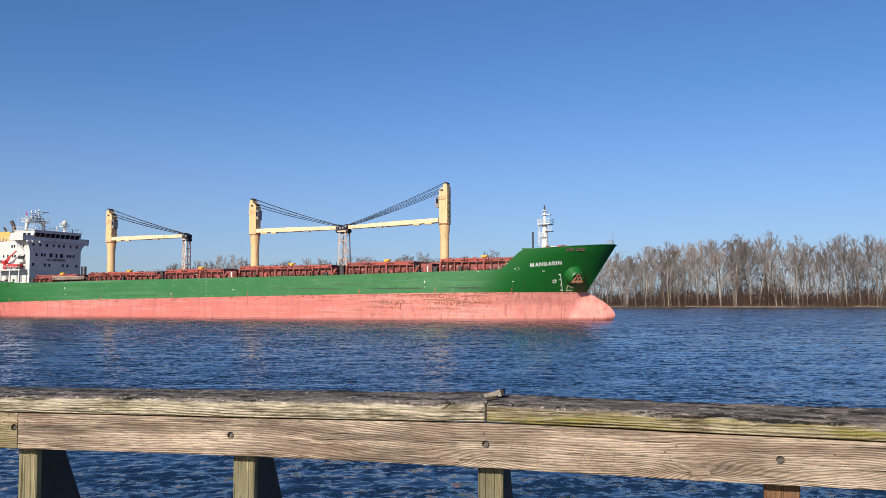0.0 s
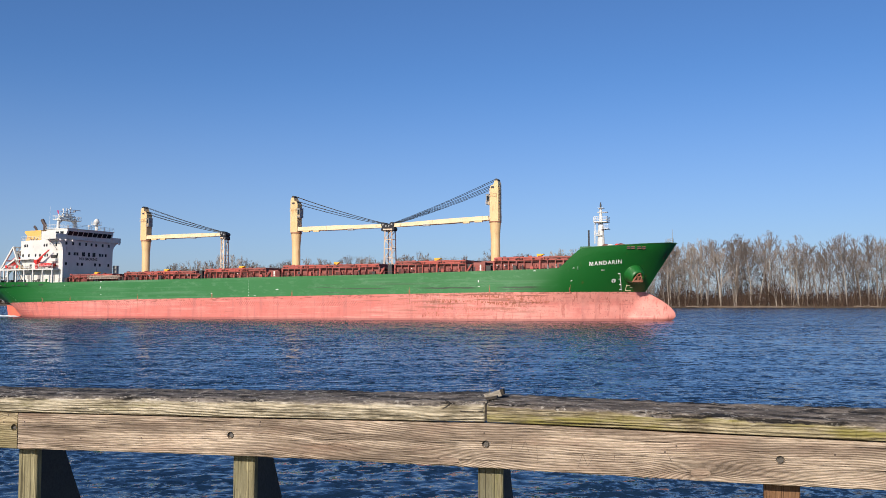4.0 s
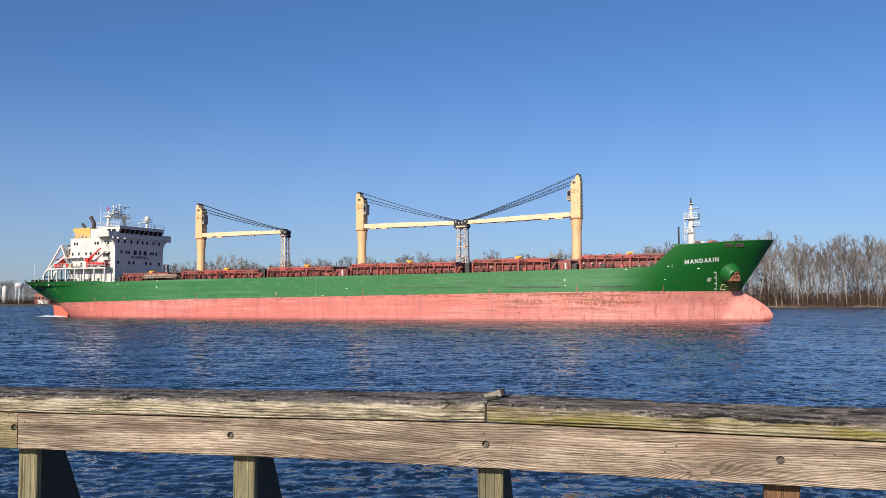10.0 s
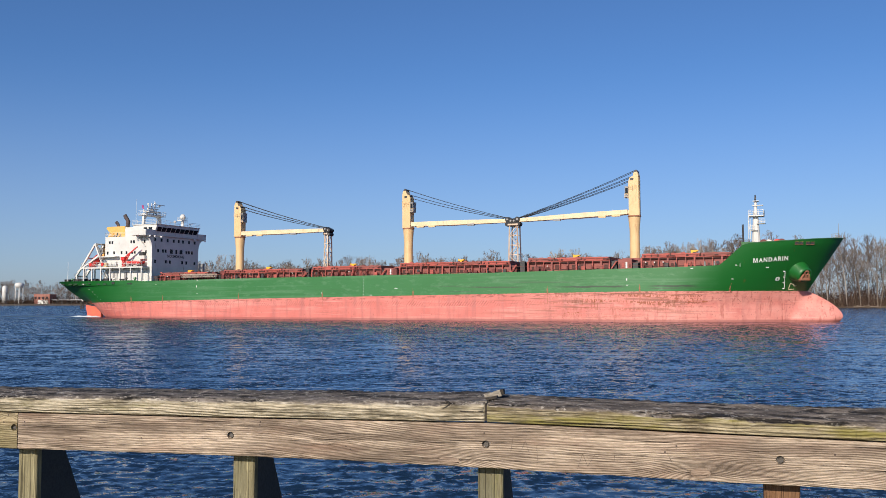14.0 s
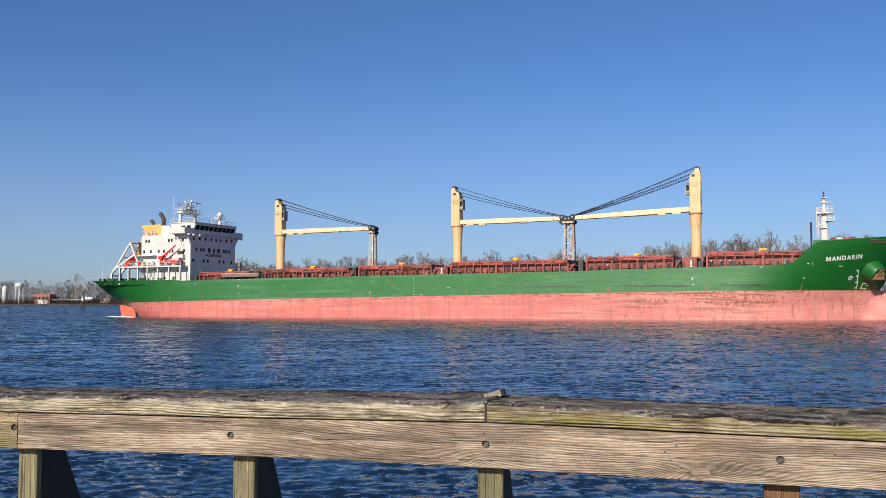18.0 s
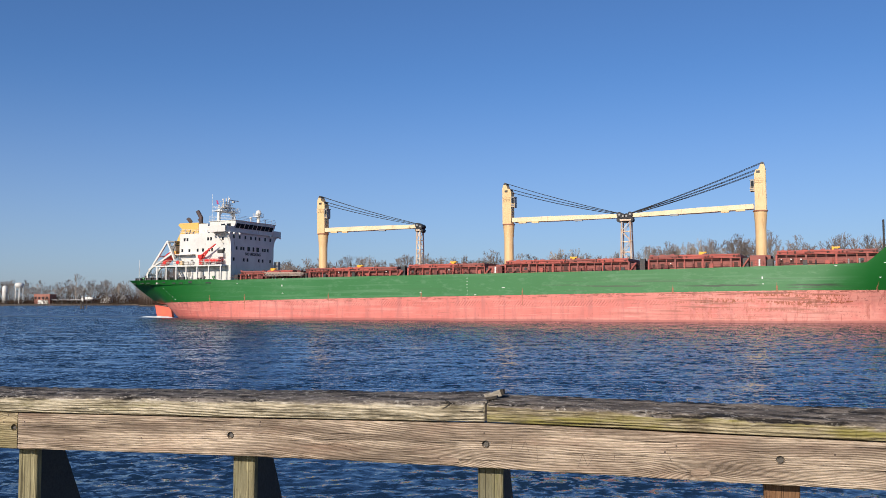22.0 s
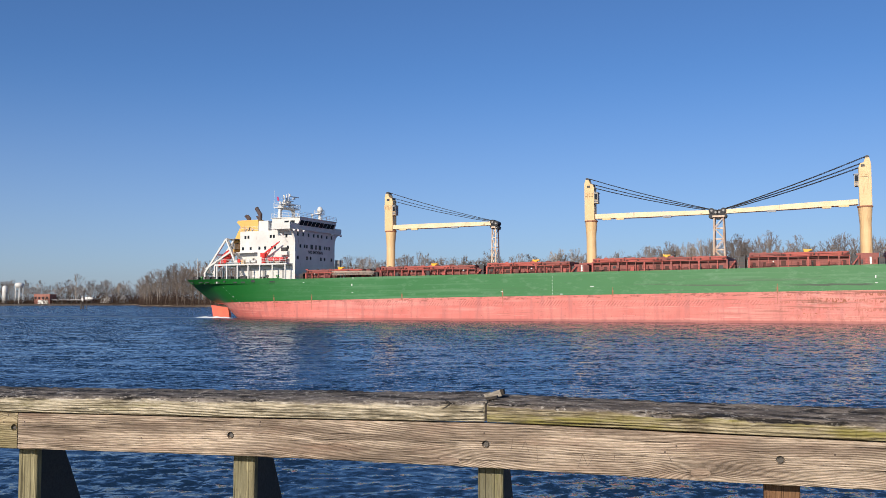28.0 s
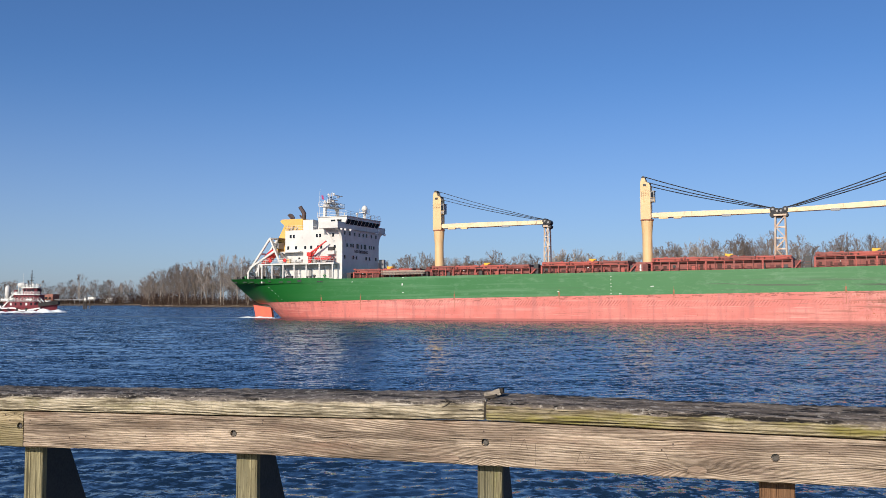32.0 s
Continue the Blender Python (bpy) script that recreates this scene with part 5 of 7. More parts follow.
    davit = part("lifeboat_davit", g, WHITE, ship, "white inclined free-fall lifeboat frame", place=pose(-1.2, 0, 0))
    g = Shape()
    g.box(-73.0, -70.6, -5.6, -2.4, 17.5, 17.65)
    g.beam((-72.4, -5.4, 14.2), (-70.8, -5.4, 17.4), 0.15, 0.15)
    g.beam((-70.8, -5.4, 14.2), (-72.4, -5.4, 17.4), 0.15, 0.15)
    g.box(-72.6, -71.0, -5.0, -3.0, 15.4, 16.6)
    part("davit_platform", g, GREY, davit)
    g = Shape()
    d = Vector((4.2, 0, 4.1)).normalized()
    c0 = Vector((-75.9, -4.4, 11.6))
    for i in range(8):
        r = [0.3, 0.75, 0.95, 1.0, 1.0, 0.95, 0.75, 0.35][i]
        if i:
            g.tube(c0 + d * (i - 1) * 0.72, c0 + d * i * 0.72, pr, r, n=12)
        pr = r
    part("lifeboat", g, ORANGE, ship, "orange enclosed free-fall lifeboat", smooth=True, place=pose(-1.0, 0, 0))
    for i in range(10):
        g = Shape()
        x, y = random.uniform(-72.5, -55.5), random.uniform(-9.8, -8.6)
        h = random.uniform(0.5, 1.2)
        if i % 2:
            g.tube((x - 0.5, y, 11.75 + 0.45), (x + 0.5, y, 11.75 + 0.45), 0.4, n=10)
            part("liferaft_canister", g, WHITE, ship)
        else:
            g.box(x - 0.35, x + 0.35, y - 0.3, y + 0.3, 11.75, 11.75 + h)
            part("deck_box", g, random.choice((GREY, CREAM, WHITE)), ship)
    for x in (-70.6, -66.9):
        g = Shape()
        g.tube((x, -10.35, 12.4), (x, -10.25, 12.4), 0.42, n=12)
        part("lifebuoy", g, ORANGE, ship)
    # far-side stair tower ahead of the house
    g = Shape()
    g.box(F, F + 1.2, 8.2, 9.0, 9.0, 13.0)
    part("stair_tower", g, GREY, ship)


accommodation()


def bow_gear():
    g = Shape()
    g.lathe([(0.85, 12.3), (0.75, 14.0), (0.5, 17.8), (0.45, 18.6)], 12, (76.0, 0))
    g.box(74.9, 77.4, -1.3, 1.3, 18.5, 18.68)
    g.tube((76.0, 0, 18.6), (76.0, 0, 21.3), 0.36, 0.22, n=10)
    g.box(75.5, 77.3, -0.5, 0.5, 20.4, 20.52)
    g.box(75.6, 76.6, -0.6, 0.6, 21.2, 21.3)
    g.box(76.2, 77.6, -0.9, 0.9, 17.2, 17.3)
    g.box(75.2, 76.4, -1.0, 1.0, 16.0, 16.1)
    rail(g, [(74.9, -1.3, 18.68), (77.4, -1.3, 18.68), (77.4, 1.3, 18.68)], 0.9, 0.8, 0.04)
    rail(g, [(76.4, -0.9, 17.3), (77.6, -0.9, 17.3)], 0.7, 0.6, 0.04)
    rail(g, [(75.0, -0.9, 16.1), (75.9, -0.9, 16.1)], 0.8, 0.5, 0.04)
    g.tube((74.8, -0.4, 14.5), (74.8, -0.4, 19.6), 0.06, n=5)
    g.tube((75.1, -0.4, 14.5), (75.1, -0.4, 19.6), 0.06, n=5)
    for k in range(8):
        g.beam((74.8, -0.4, 14.7 + k * 0.6), (75.1, -0.4, 14.7 + k * 0.6), 0.05, 0.05)
    foremast = part("foremast", g, WHITE, ship, "white foremast with platforms and lights")
    g = Shape()
    g.tube((76.0, 0, 21.3), (76.0, 0, 22.4), 0.16, 0.1, n=8)
    g.box(75.85, 76.15, -0.15, 0.15, 21.6, 22.0)
    part("masthead_light", g, DARK, foremast)
    g = Shape()
    g.tube((73.9, -1.0, 12.4), (73.9, -1.0, 17.1), 0.16, n=8)
    part("vent_pipe", g, DARK, ship)
    g = Shape()
    g.tube((89.3, -0.1, 14.1), (89.3, -0.1, 16.8), 0.05, 0.03, n=5)
    rail(g, [(88.2, -0.8, 14.0), (89.4, -0.3, 14.1), (89.4, 0.3, 14.1), (88.2, 0.8, 14.0)], 0.95, 0.6, 0.03)
    part("bow_flagstaff", g, GREY, ship)
    for x, r, m in ((77.4, 0.75, OXIDE), (78.2, 0.7, WHITE), (80.3, 0.8, OXIDE), (79.6, 0.75, ORANGE)):
        g = Shape()
        g.tube((x, -2.4, 13.55), (x, -1.8, 13.55), r, n=14)
        g.tube((x, -1.8, 13.55), (x, -0.8, 13.55), r * 0.6, n=12)
        g.tube((x, -0.8, 13.55), (x, -0.5, 13.55), r, n=14)
        g.box(x - 0.4, x + 0.4, -2.2, -0.6, 12.4, 13.2)
        part("windlass", g, m, ship, "red and white anchor windlass drum")
    g = Shape()
    g.box(74.3, 76.4, -9.0, -6.6, 12.4, 13.5)
    part("forecastle_locker", g, GREEN, ship)


bow_gear()


def hull_frame(s, z, out=0.03):
    """A frame on the starboard shell: x along the shell ahead, y up the shell, z outward."""
    p = side_point(s, z, 0)
    ax = (side_point(s + 0.4, z) - side_point(s - 0.4, z)).normalized()
    up = (side_point(s, z + 0.4) - side_point(s, z - 0.4)).normalized()
    nz = ax.cross(up).normalized()
    up = nz.cross(ax)
    p = p + nz * out
    return Matrix(((ax.x, up.x, nz.x, p.x), (ax.y, up.y, nz.y, p.y), (ax.z, up.z, nz.z, p.z), (0, 0, 0, 1)))


def text_mesh(body, size, name, mat, shear=0.0, bold=0.0):
    curve = bpy.data.curves.new(name, "FONT")
    curve.body, curve.size, curve.align_x, curve.align_y, curve.extrude, curve.shear, curve.offset = body, size, "CENTER", "CENTER", 0.01, shear, bold
    ob = bpy.data.objects.new(name, curve)
    scene.collection.objects.link(ob)
    me = bpy.data.meshes.new_from_object(ob.evaluated_get(bpy.context.evaluated_depsgraph_get()))
    bpy.data.objects.remove(ob)
    me.materials.clear()
    me.materials.append(mat)
    return me


def on_shell(me, s, z, out=0.04):
    """Bends a flat mesh (x ahead, y up) onto the starboard shell round (s, z)."""
    x0 = station(s, z)
    for v in me.vertices:
        x, zz = x0 + v.co.x, z + v.co.y
        p = Vector((x, -half(x, zz), zz))
        ax = Vector((0.6, -half(x + 0.3, zz) + half(x - 0.3, zz), 0))
        up = Vector((0, -half(x, zz + 0.3) + half(x, zz - 0.3), 0.6))
        v.co = p + ax.cross(up).normalized() * (out + v.co.z)
    return me


RUST_STAIN = painted("rust_stain", (0.36, 0.12, 0.045), (0.27, 0.075, 0.03), 1.5, 0.85, dirt=0.1)


def bow_marks():
    letters = [text_mesh(ch, 0.95, "name_letter", MARK, 0.12, 0.03) for ch in "ANDARIN"]
    # the M: two uprights and two slanting strokes, leaning like the rest
    tall, low = max(v.co.y for v in letters[1].vertices), min(v.co.y for v in letters[1].vertices)
    g = Shape()
    for xa, xb, ya in ((0.0, 0.0, low), (0.62, 0.62, low), (0.08, 0.31, low + 0.02), (0.54, 0.31, low + 0.02)):
        for k in range(3):
            (pa, za), (pb, zb) = [(xa + (xb - xa) * q, tall + (ya - tall) * q) for q in (k / 3, (k + 1) / 3)]
            v = [(p + 0.12 * z + w, z, d) for d in (-0.01, 0.01 if xa == xb else 0.012) for p, z in ((pa, za), (pb, zb)) for w in (0.0, 0.15)]
            g.add(v, [(4, 6, 7, 5), (0, 1, 3, 2), (0, 2, 6, 4), (1, 5, 7, 3), (0, 4, 5, 1), (2, 3, 7, 6)])
    letters.insert(0, g.mesh("name_letter", MARK))
    widths = [max(v.co.x for v in me.vertices) - min(v.co.x for v in me.vertices) for me in letters]
    gap = 0.13
    n0, n1 = station(NAME_S0, NAME_Z), station(NAME_S1, NAME_Z + 0.45)
    k = (n1 - n0) / (sum(widths) + gap * 7)
    at = n0
    for me, w in zip(letters, widths):
        mid = (max(v.co.x for v in me.vertices) + min(v.co.x for v in me.vertices)) / 2
        for v in me.vertices:
            v.co.x = (v.co.x - mid) * k
        c = at + w * k / 2
        zc = NAME_Z + 0.085 * (c - n0)
        c = 60 + (c - 60) * 30 / (stem(zc) - 60)
        part("name_letter", on_shell(me, c, zc), MARK, ship, "white block letter of the ship's name")
        at += (w + gap) * k

    def stroke(pts, wide, name, mat, label=""):
        g = Shape()
        for (s0, z0), (s1, z1) in zip(pts, pts[1:]):
            for k in range(4):
                a = side_point(s0 + (s1 - s0) * k / 4, z0 + (z1 - z0) * k / 4, 0.03)
                b = side_point(s0 + (s1 - s0) * (k + 1) / 4, z0 + (z1 - z0) * (k + 1) / 4, 0.03)
                g.beam(a, b, wide, wide) if abs(z1 - z0) > abs(s1 - s0) else g.beam(a, b, 0.06, wide)
        part(name, g, mat, ship, label)

    def lead(zz):
        return 85.26 - 0.517 * (zz - 5.71)

    stroke([(lead(5.6), 5.6), (lead(8.6), 8.6)], 0.09, "draught_scale", MARK, "white draught scale")
    for k in range(4):
        zz = 5.7 + 0.95 * k
        stroke([(lead(zz) - 0.35, zz), (lead(zz) + 0.05, zz)], 0.13, "draught_mark", MARK)
    g = Shape()
    m = hull_frame(83.12, 7.32, 0.02)
    g.add([m @ Vector((0.42 * math.cos(t), 0.42 * math.sin(t), 0.02)) for t in np.linspace(0, 2 * math.pi, 17)[:-1]], [tuple(range(16))])
    g.beam(m @ Vector((-0.4, 0, 0.03)), m @ Vector((0.4, 0, 0.03)), 0.02, 0.09, 1)
    g.beam(m @ Vector((0, -0.4, 0.03)), m @ Vector((0, 0.4, 0.03)), 0.09, 0.02, 1)
    part("thruster_mark", g, [MARK, GREEN], ship, "white round thruster mark")
    b = painted("cream_marking", (0.62, 0.55, 0.35), (0.55, 0.5, 0.3), 1, 0.6)
    q = 85.9
    stroke([(q + 0.2, 5.55), (q, 6.5)], 0.1, "bulb_mark", b, "cream bulbous-bow mark")
    stroke([(q, 6.5), (q + 0.75, 6.4)], 0.1, "bulb_mark", b, "cream bulbous-bow mark")
    stroke([(q + 0.2, 5.55), (q + 1.2, 5.6)], 0.1, "bulb_mark", b, "cream bulbous-bow mark")
    stroke([(q + 0.75, 6.15), (q + 1.3, 6.15)], 0.1, "bulb_mark", b, "cream bulbous-bow mark")
    for s0, z0, w in ((74.8, 9.6, 0.5), (74.9, 7.3, 0.4), (80.2, 9.2, 0.7), (67, 9.15, 0.6), (55.3, 7.4, 0.25), (55.3, 6.4, 0.5), (-38.6, 7.0, 0.3), (-38.5, 5.4, 0.5), (-38.5, 8.35, 0.6), (10, 6.2, 0.9), (-6.8, 5.4, 0.5), (4.5, 4.9, 0.6), (-50, 7.6, 0.4)):
        stroke([(s0, z0), (s0 + w * 0.7, z0)], 0.1 if w > 0.35 else 0.4, "hull_mark", MARK, "small white hull marking")
    for k in range(6):
        stroke([(3.0, 5.0 + k * 0.6), (3.16, 5.0 + k * 0.6)], 0.1, "draught_mark", MARK)
        stroke([(-71.4 + k * 0.75, 6.7 - k * 0.62), (-71.3 + k * 0.75, 6.6 - k * 0.62)], 0.07, "draught_mark", MARK)
    # rows of short rust streaks where the fenders have worn the red paint, and runs below them
    rng = random.Random(17)
    g = Shape()
    for s0, s1, rows, step, hgt, keep in ((55.2, 61.6, (4.62, 3.98, 3.36), 0.5, 0.3, 0.8), (65.6, 69.6, (4.6, 4.05, 3.5), 0.5, 0.26, 0.75), (47.5, 50.6, (4.7, 4.0, 3.3, 2.7), 0.55, 0.6, 0.5),
                                          (43.8, 47.4, (1.6, 1.15), 0.35, 0.4, 0.55), (50.5, 64.0, (4.98,), 0.62, 0.2, 0.7)):
        at = s0
        while at < s1:
            for z in rows:
                if rng.random() < keep:
                    zz, ln = z + rng.uniform(-0.06, 0.06), hgt * rng.uniform(0.5, 1.4)
                    g.beam(side_point(at, zz, 0.03), side_point(at + rng.uniform(-0.05, 0.05), zz - ln, 0.03), rng.uniform(0.1, 0.22), 0.02)
                if rng.random() < 0.08:
                    g.beam(side_point(at, z + 0.02, 0.03), side_point(at + step, z + 0.02, 0.03), 0.02, 0.09)
            at += step * rng.uniform(0.8, 1.2)
    tagged(part("rust_streaks", g, RUST_STAIN, ship, "orange-brown rust streaks on the red paint"), kind="stuff")
    # anchor bolster: a flared cone with the anchor housed in it
    m = hull_frame(ANCHOR_S, ANCHOR_Z, 0)
    d = (Vector((0.62, -0.62, -0.48))).normalized()
    base = m.translation
    g = Shape()
    side = d.orthogonal().normalized()
    up = d.cross(side)
    rings = [(2.0, -0.9), (1.75, 0.3), (1.4, 1.3), (1.25, 1.75), (1.05, 1.8), (0.9, 1.2)]
    n = 22
    v, f = [], []
    for r, k in rings:
        v += [base + d * k + (side * math.cos(2 * math.pi * i / n) + up * math.sin(2 * math.pi * i / n)) * r for i in range(n)]
    for k in range(len(rings) - 1):
        f += [(k * n + i, k * n + (i + 1) % n, (k + 1) * n + (i + 1) % n, (k + 1) * n + i) for i in range(n)]
    f.append(tuple(range((len(rings) - 1) * n, len(rings) * n)))
    g.add(v, f)
    bolster = part("anchor_bolster", g, GREEN, ship, "green flared anchor pocket", smooth=True)
    g = Shape()
    c = base + d * 1.75
    upw = (Vector((0, 0, 1)) - d * d.z).normalized()
    sd = d.cross(upw)
    g.beam(c - upw * 0.5, c + upw * 0.3, 0.35, 0.35)
    g.beam(c - upw * 0.6 - sd * 1.05, c - upw * 0.6 + sd * 1.05, 0.5, 0.45)
    for k in (-1, 1):
        g.beam(c - upw * 0.6 + sd * 0.8 * k, c + upw * 0.3 + sd * 0.55 * k + d * 0.1, 0.4, 0.4, w2=0.2, h2=0.25)
    for i in range(10):
        a0, a1 = i * math.pi / 5, (i + 1) * math.pi / 5
        g.beam(c + upw * (0.55 + 0.38 * math.cos(a0)) + sd * 0.38 * math.sin(a0), c + upw * (0.55 + 0.38 * math.cos(a1)) + sd * 0.38 * math.sin(a1), 0.2, 0.2)
    part("anchor", g, RUSTY, bolster, "rusty stockless anchor housed in its pocket")


NAME_S0, NAME_S1, NAME_Z = 77.61, 83.24, 10.25
ANCHOR_S, ANCHOR_Z = 86.1, 8.6
bow_marks()


def ship_pose(t):
    u, a = 2.7787 * t, radians(23.99)
    x, y = -49.55 + u * math.cos(a), 200.23 - u * math.sin(a)
    k = max(0.0, t - 28.6) / 3.4
    return pose(x - 0.0026 * k * y, y * (1 + 0.014 * k), 0, 0, 0, -23.99)

# ---------------------------------------------------------------- the pier railing
# its own frame: x along the railing, y over the water, z up; the third post's bolt lies at x = 0
FENCE = pose(0.1762, 3.65, 0, 0, 0, -15.0)
POSTS = [-3.49, -2.289, -1.13, 0.008, 1.154, 2.31]
BOLTS = [(-3.5, 3.207), (-2.336, 3.211), (-1.174, 3.216), (0.0, 3.223), (1.146, 3.209), (2.3, 3.203)]
BOTTOM = [(-4, 3.106), (-2.35, 3.109), (-1.78, 3.119), (-1.17, 3.126), (-0.65, 3.129), (0, 3.126), (0.55, 3.12), (1.09, 3.114), (1.6, 3.115), (3, 3.11)]
JOINT = [(-4, 3.27), (-2.4, 3.281), (-1.94, 3.286), (-1.17, 3.294), (0, 3.311), (0.33, 3.308), (0.77, 3.3), (1.19, 3.295), (1.6, 3.289), (3, 3.28)]
FRONT = [(-4, 3.35), (-2.42, 3.36), (-1.94, 3.372), (-1.18, 3.378), (-0.65, 3.386), (-0.02, 3.394), (0.02, 3.392), (0.33, 3.384), (0.77, 3.372), (1.19, 3.362), (1.6, 3.356), (3, 3.35)]
BACK = [(-4, 3.365), (-2.66, 3.375), (-1.32, 3.393), (-0.06, 3.41), (0.02, 3.404), (0.77, 3.39), (1.6, 3.385), (3, 3.38)]

LOWER_WOOD = sawn_board("sawn_board_wood", (0.62, 0.495, 0.37), (0.1, 0.07, 0.05), (0.25, 0.185, 0.135), 1.0,
                        ((-2.2, -1.2, -0.015), (-1.0, -0.1, 0.075), (0.1, 1.2, -0.02), (1.4, 2.2, 0.03)),
                        ((-0.158, 3.125, 0.2, 0.05, 0.07), (0.853, 3.14, 0.17, 0.05, 0.08), (1.13, 3.11, 0.2, 0.05, 0.07), (1.5, 3.115, 0.3, 0.06, 0.06), (-2.1, 3.16, 0.25, 0.03, -0.012), (-0.75, 3.2, 0.3, 0.03, 0.014)),
                        ((-2.05, 3.2, 0.3, 0.08, 0.6), (-1.62, 3.235, 0.4, 0.035, 0.75), (-0.2, 3.25, 0.35, 0.05, 0.6), (0.1, 3.19, 0.2, 0.05, 0.4), (1.35, 3.25, 0.5, 0.03, 0.6), (0.853, 3.146, 0.06, 0.022, 0.95), (1.12, 3.128, 0.05, 0.018, 0.6), (-0.95, 3.285, 0.2, 0.015, 0.7)))
LOWER_WOOD_B = sawn_board("sawn_board_wood_older", (0.42, 0.34, 0.21), (0.14, 0.105, 0.06), (0.24, 0.2, 0.1), 4.0, ((-3.9, -2.3, 0.05),), ((-2.36, 3.26, 0.05, 0.02, 0.024),))
CAP = cap_wood("cap_timber", ((0.58, 0.5, 0.36), (0.12, 0.1, 0.062), (0.15, 0.125, 0.08), (0.22, 0.2, 0.085), 0.45), ((0.25, 0.215, 0.18), (0.085, 0.073, 0.062), (0.045, 0.04, 0.036)), 2.0)
CAP_MOSSY = cap_wood("mossy_cap_timber", ((0.46, 0.385, 0.25), (0.11, 0.085, 0.045), (0.12, 0.092, 0.055), (0.24, 0.21, 0.05), 0.6), ((0.27, 0.225, 0.18), (0.1, 0.083, 0.067), (0.06, 0.05, 0.043)), 3.0)
CAP_TOP = weathered_wood("cap_top_grey_wood", (0.2, 0.175, 0.14), (0.09, 0.077, 0.063), (0.05, 0.045, 0.042), seed=6.0, rough=0.9, crack=0.9)
POST_WOOD = weathered_wood("treated_post_wood", (0.38, 0.34, 0.2), (0.24, 0.21, 0.12), (0.17, 0.15, 0.09), (0.2, 0.2, 0.075), 0.5, seed=7.0)
GALV = painted("galvanised_bolt", (0.13, 0.115, 0.1), (0.09, 0.08, 0.07), 40, 0.6, metal=0.5)


def rough_edge(x, y, z, amount, seed):
    return amount * (noise.noise((x * 2.2 + seed, y * 9, z * 9)) + 0.6 * noise.noise((x * 14 + seed, y * 30, z * 30)))


def cap_board(x0, x1, seed, faces):
    """A thick cap board: worn upper edge, grey top, splintered at its end."""
    g = Shape()
    n = int((x1 - x0) / 0.012)
    y0, y1 = -0.006, 0.272
    rows = []
    for i in range(n + 1):
        x = x0 + (x1 - x0) * i / n
        zj, zf, zb = lerp_list(JOINT, x) + 0.005, lerp_list(FRONT, x), lerp_list(BACK, x)
        e = 0.006 * noise.noise((x * 5, seed, 0)) + 0.004 * noise.noise((x * 31, seed, 1)) + 0.0025 * noise.noise((x * 90, seed, 5))
        row = [(x, y1, zj), (x, y0 + 0.004, zj), (x, y0, zj + 0.004)]
        for k in (0.35, 0.7):
            row.append((x, y0 + 0.0015 * noise.noise((x * 20, seed, k * 9)), zj + (zf - zj) * k))
        row.append((x, y0 + 0.003 - 0.4 * e, zf - 0.012 + e))
        row.append((x, y0 + 0.014 - e, zf - 0.001 + 0.7 * e))
        for k in (0.1, 0.18, 0.28, 0.4, 0.52, 0.64, 0.76, 0.88):
            groove = 0.005 * noise.noise((x * 2.2, k * 24 + seed, 2)) + 0.0025 * noise.noise((x * 26, k * 40 + seed, 3))
            row.append((x, y0 + (y1 - y0) * k, zf + (zb - zf) * k + groove))
        row.append((x, y1 - 0.012, zb + 0.005 * noise.noise((x * 30, seed, 8)) + 0.006 * noise.noise((x * 6, seed, 9)) + 0.003 * noise.noise((x * 90, seed, 4))))
        row.append((x, y1, zb - 0.014))
        rows.append(row)
    m = len(rows[0])
    base = len(g.v)
    for row in rows:
        g.v += row
    for i in range(n):
        for j in range(m):
            k = (j + 1) % m
            a, b = base + i * m, base + (i + 1) * m
            g.f.append((a + j, a + k, b + k, b + j)[::-1])
            g.s.append(0)
    g.f += [tuple(base + j for j in range(m)), tuple(base + n * m + j for j in reversed(range(m)))]
    g.s += [0, 0]
    return part("cap_board", g, faces, railing, smooth=True)


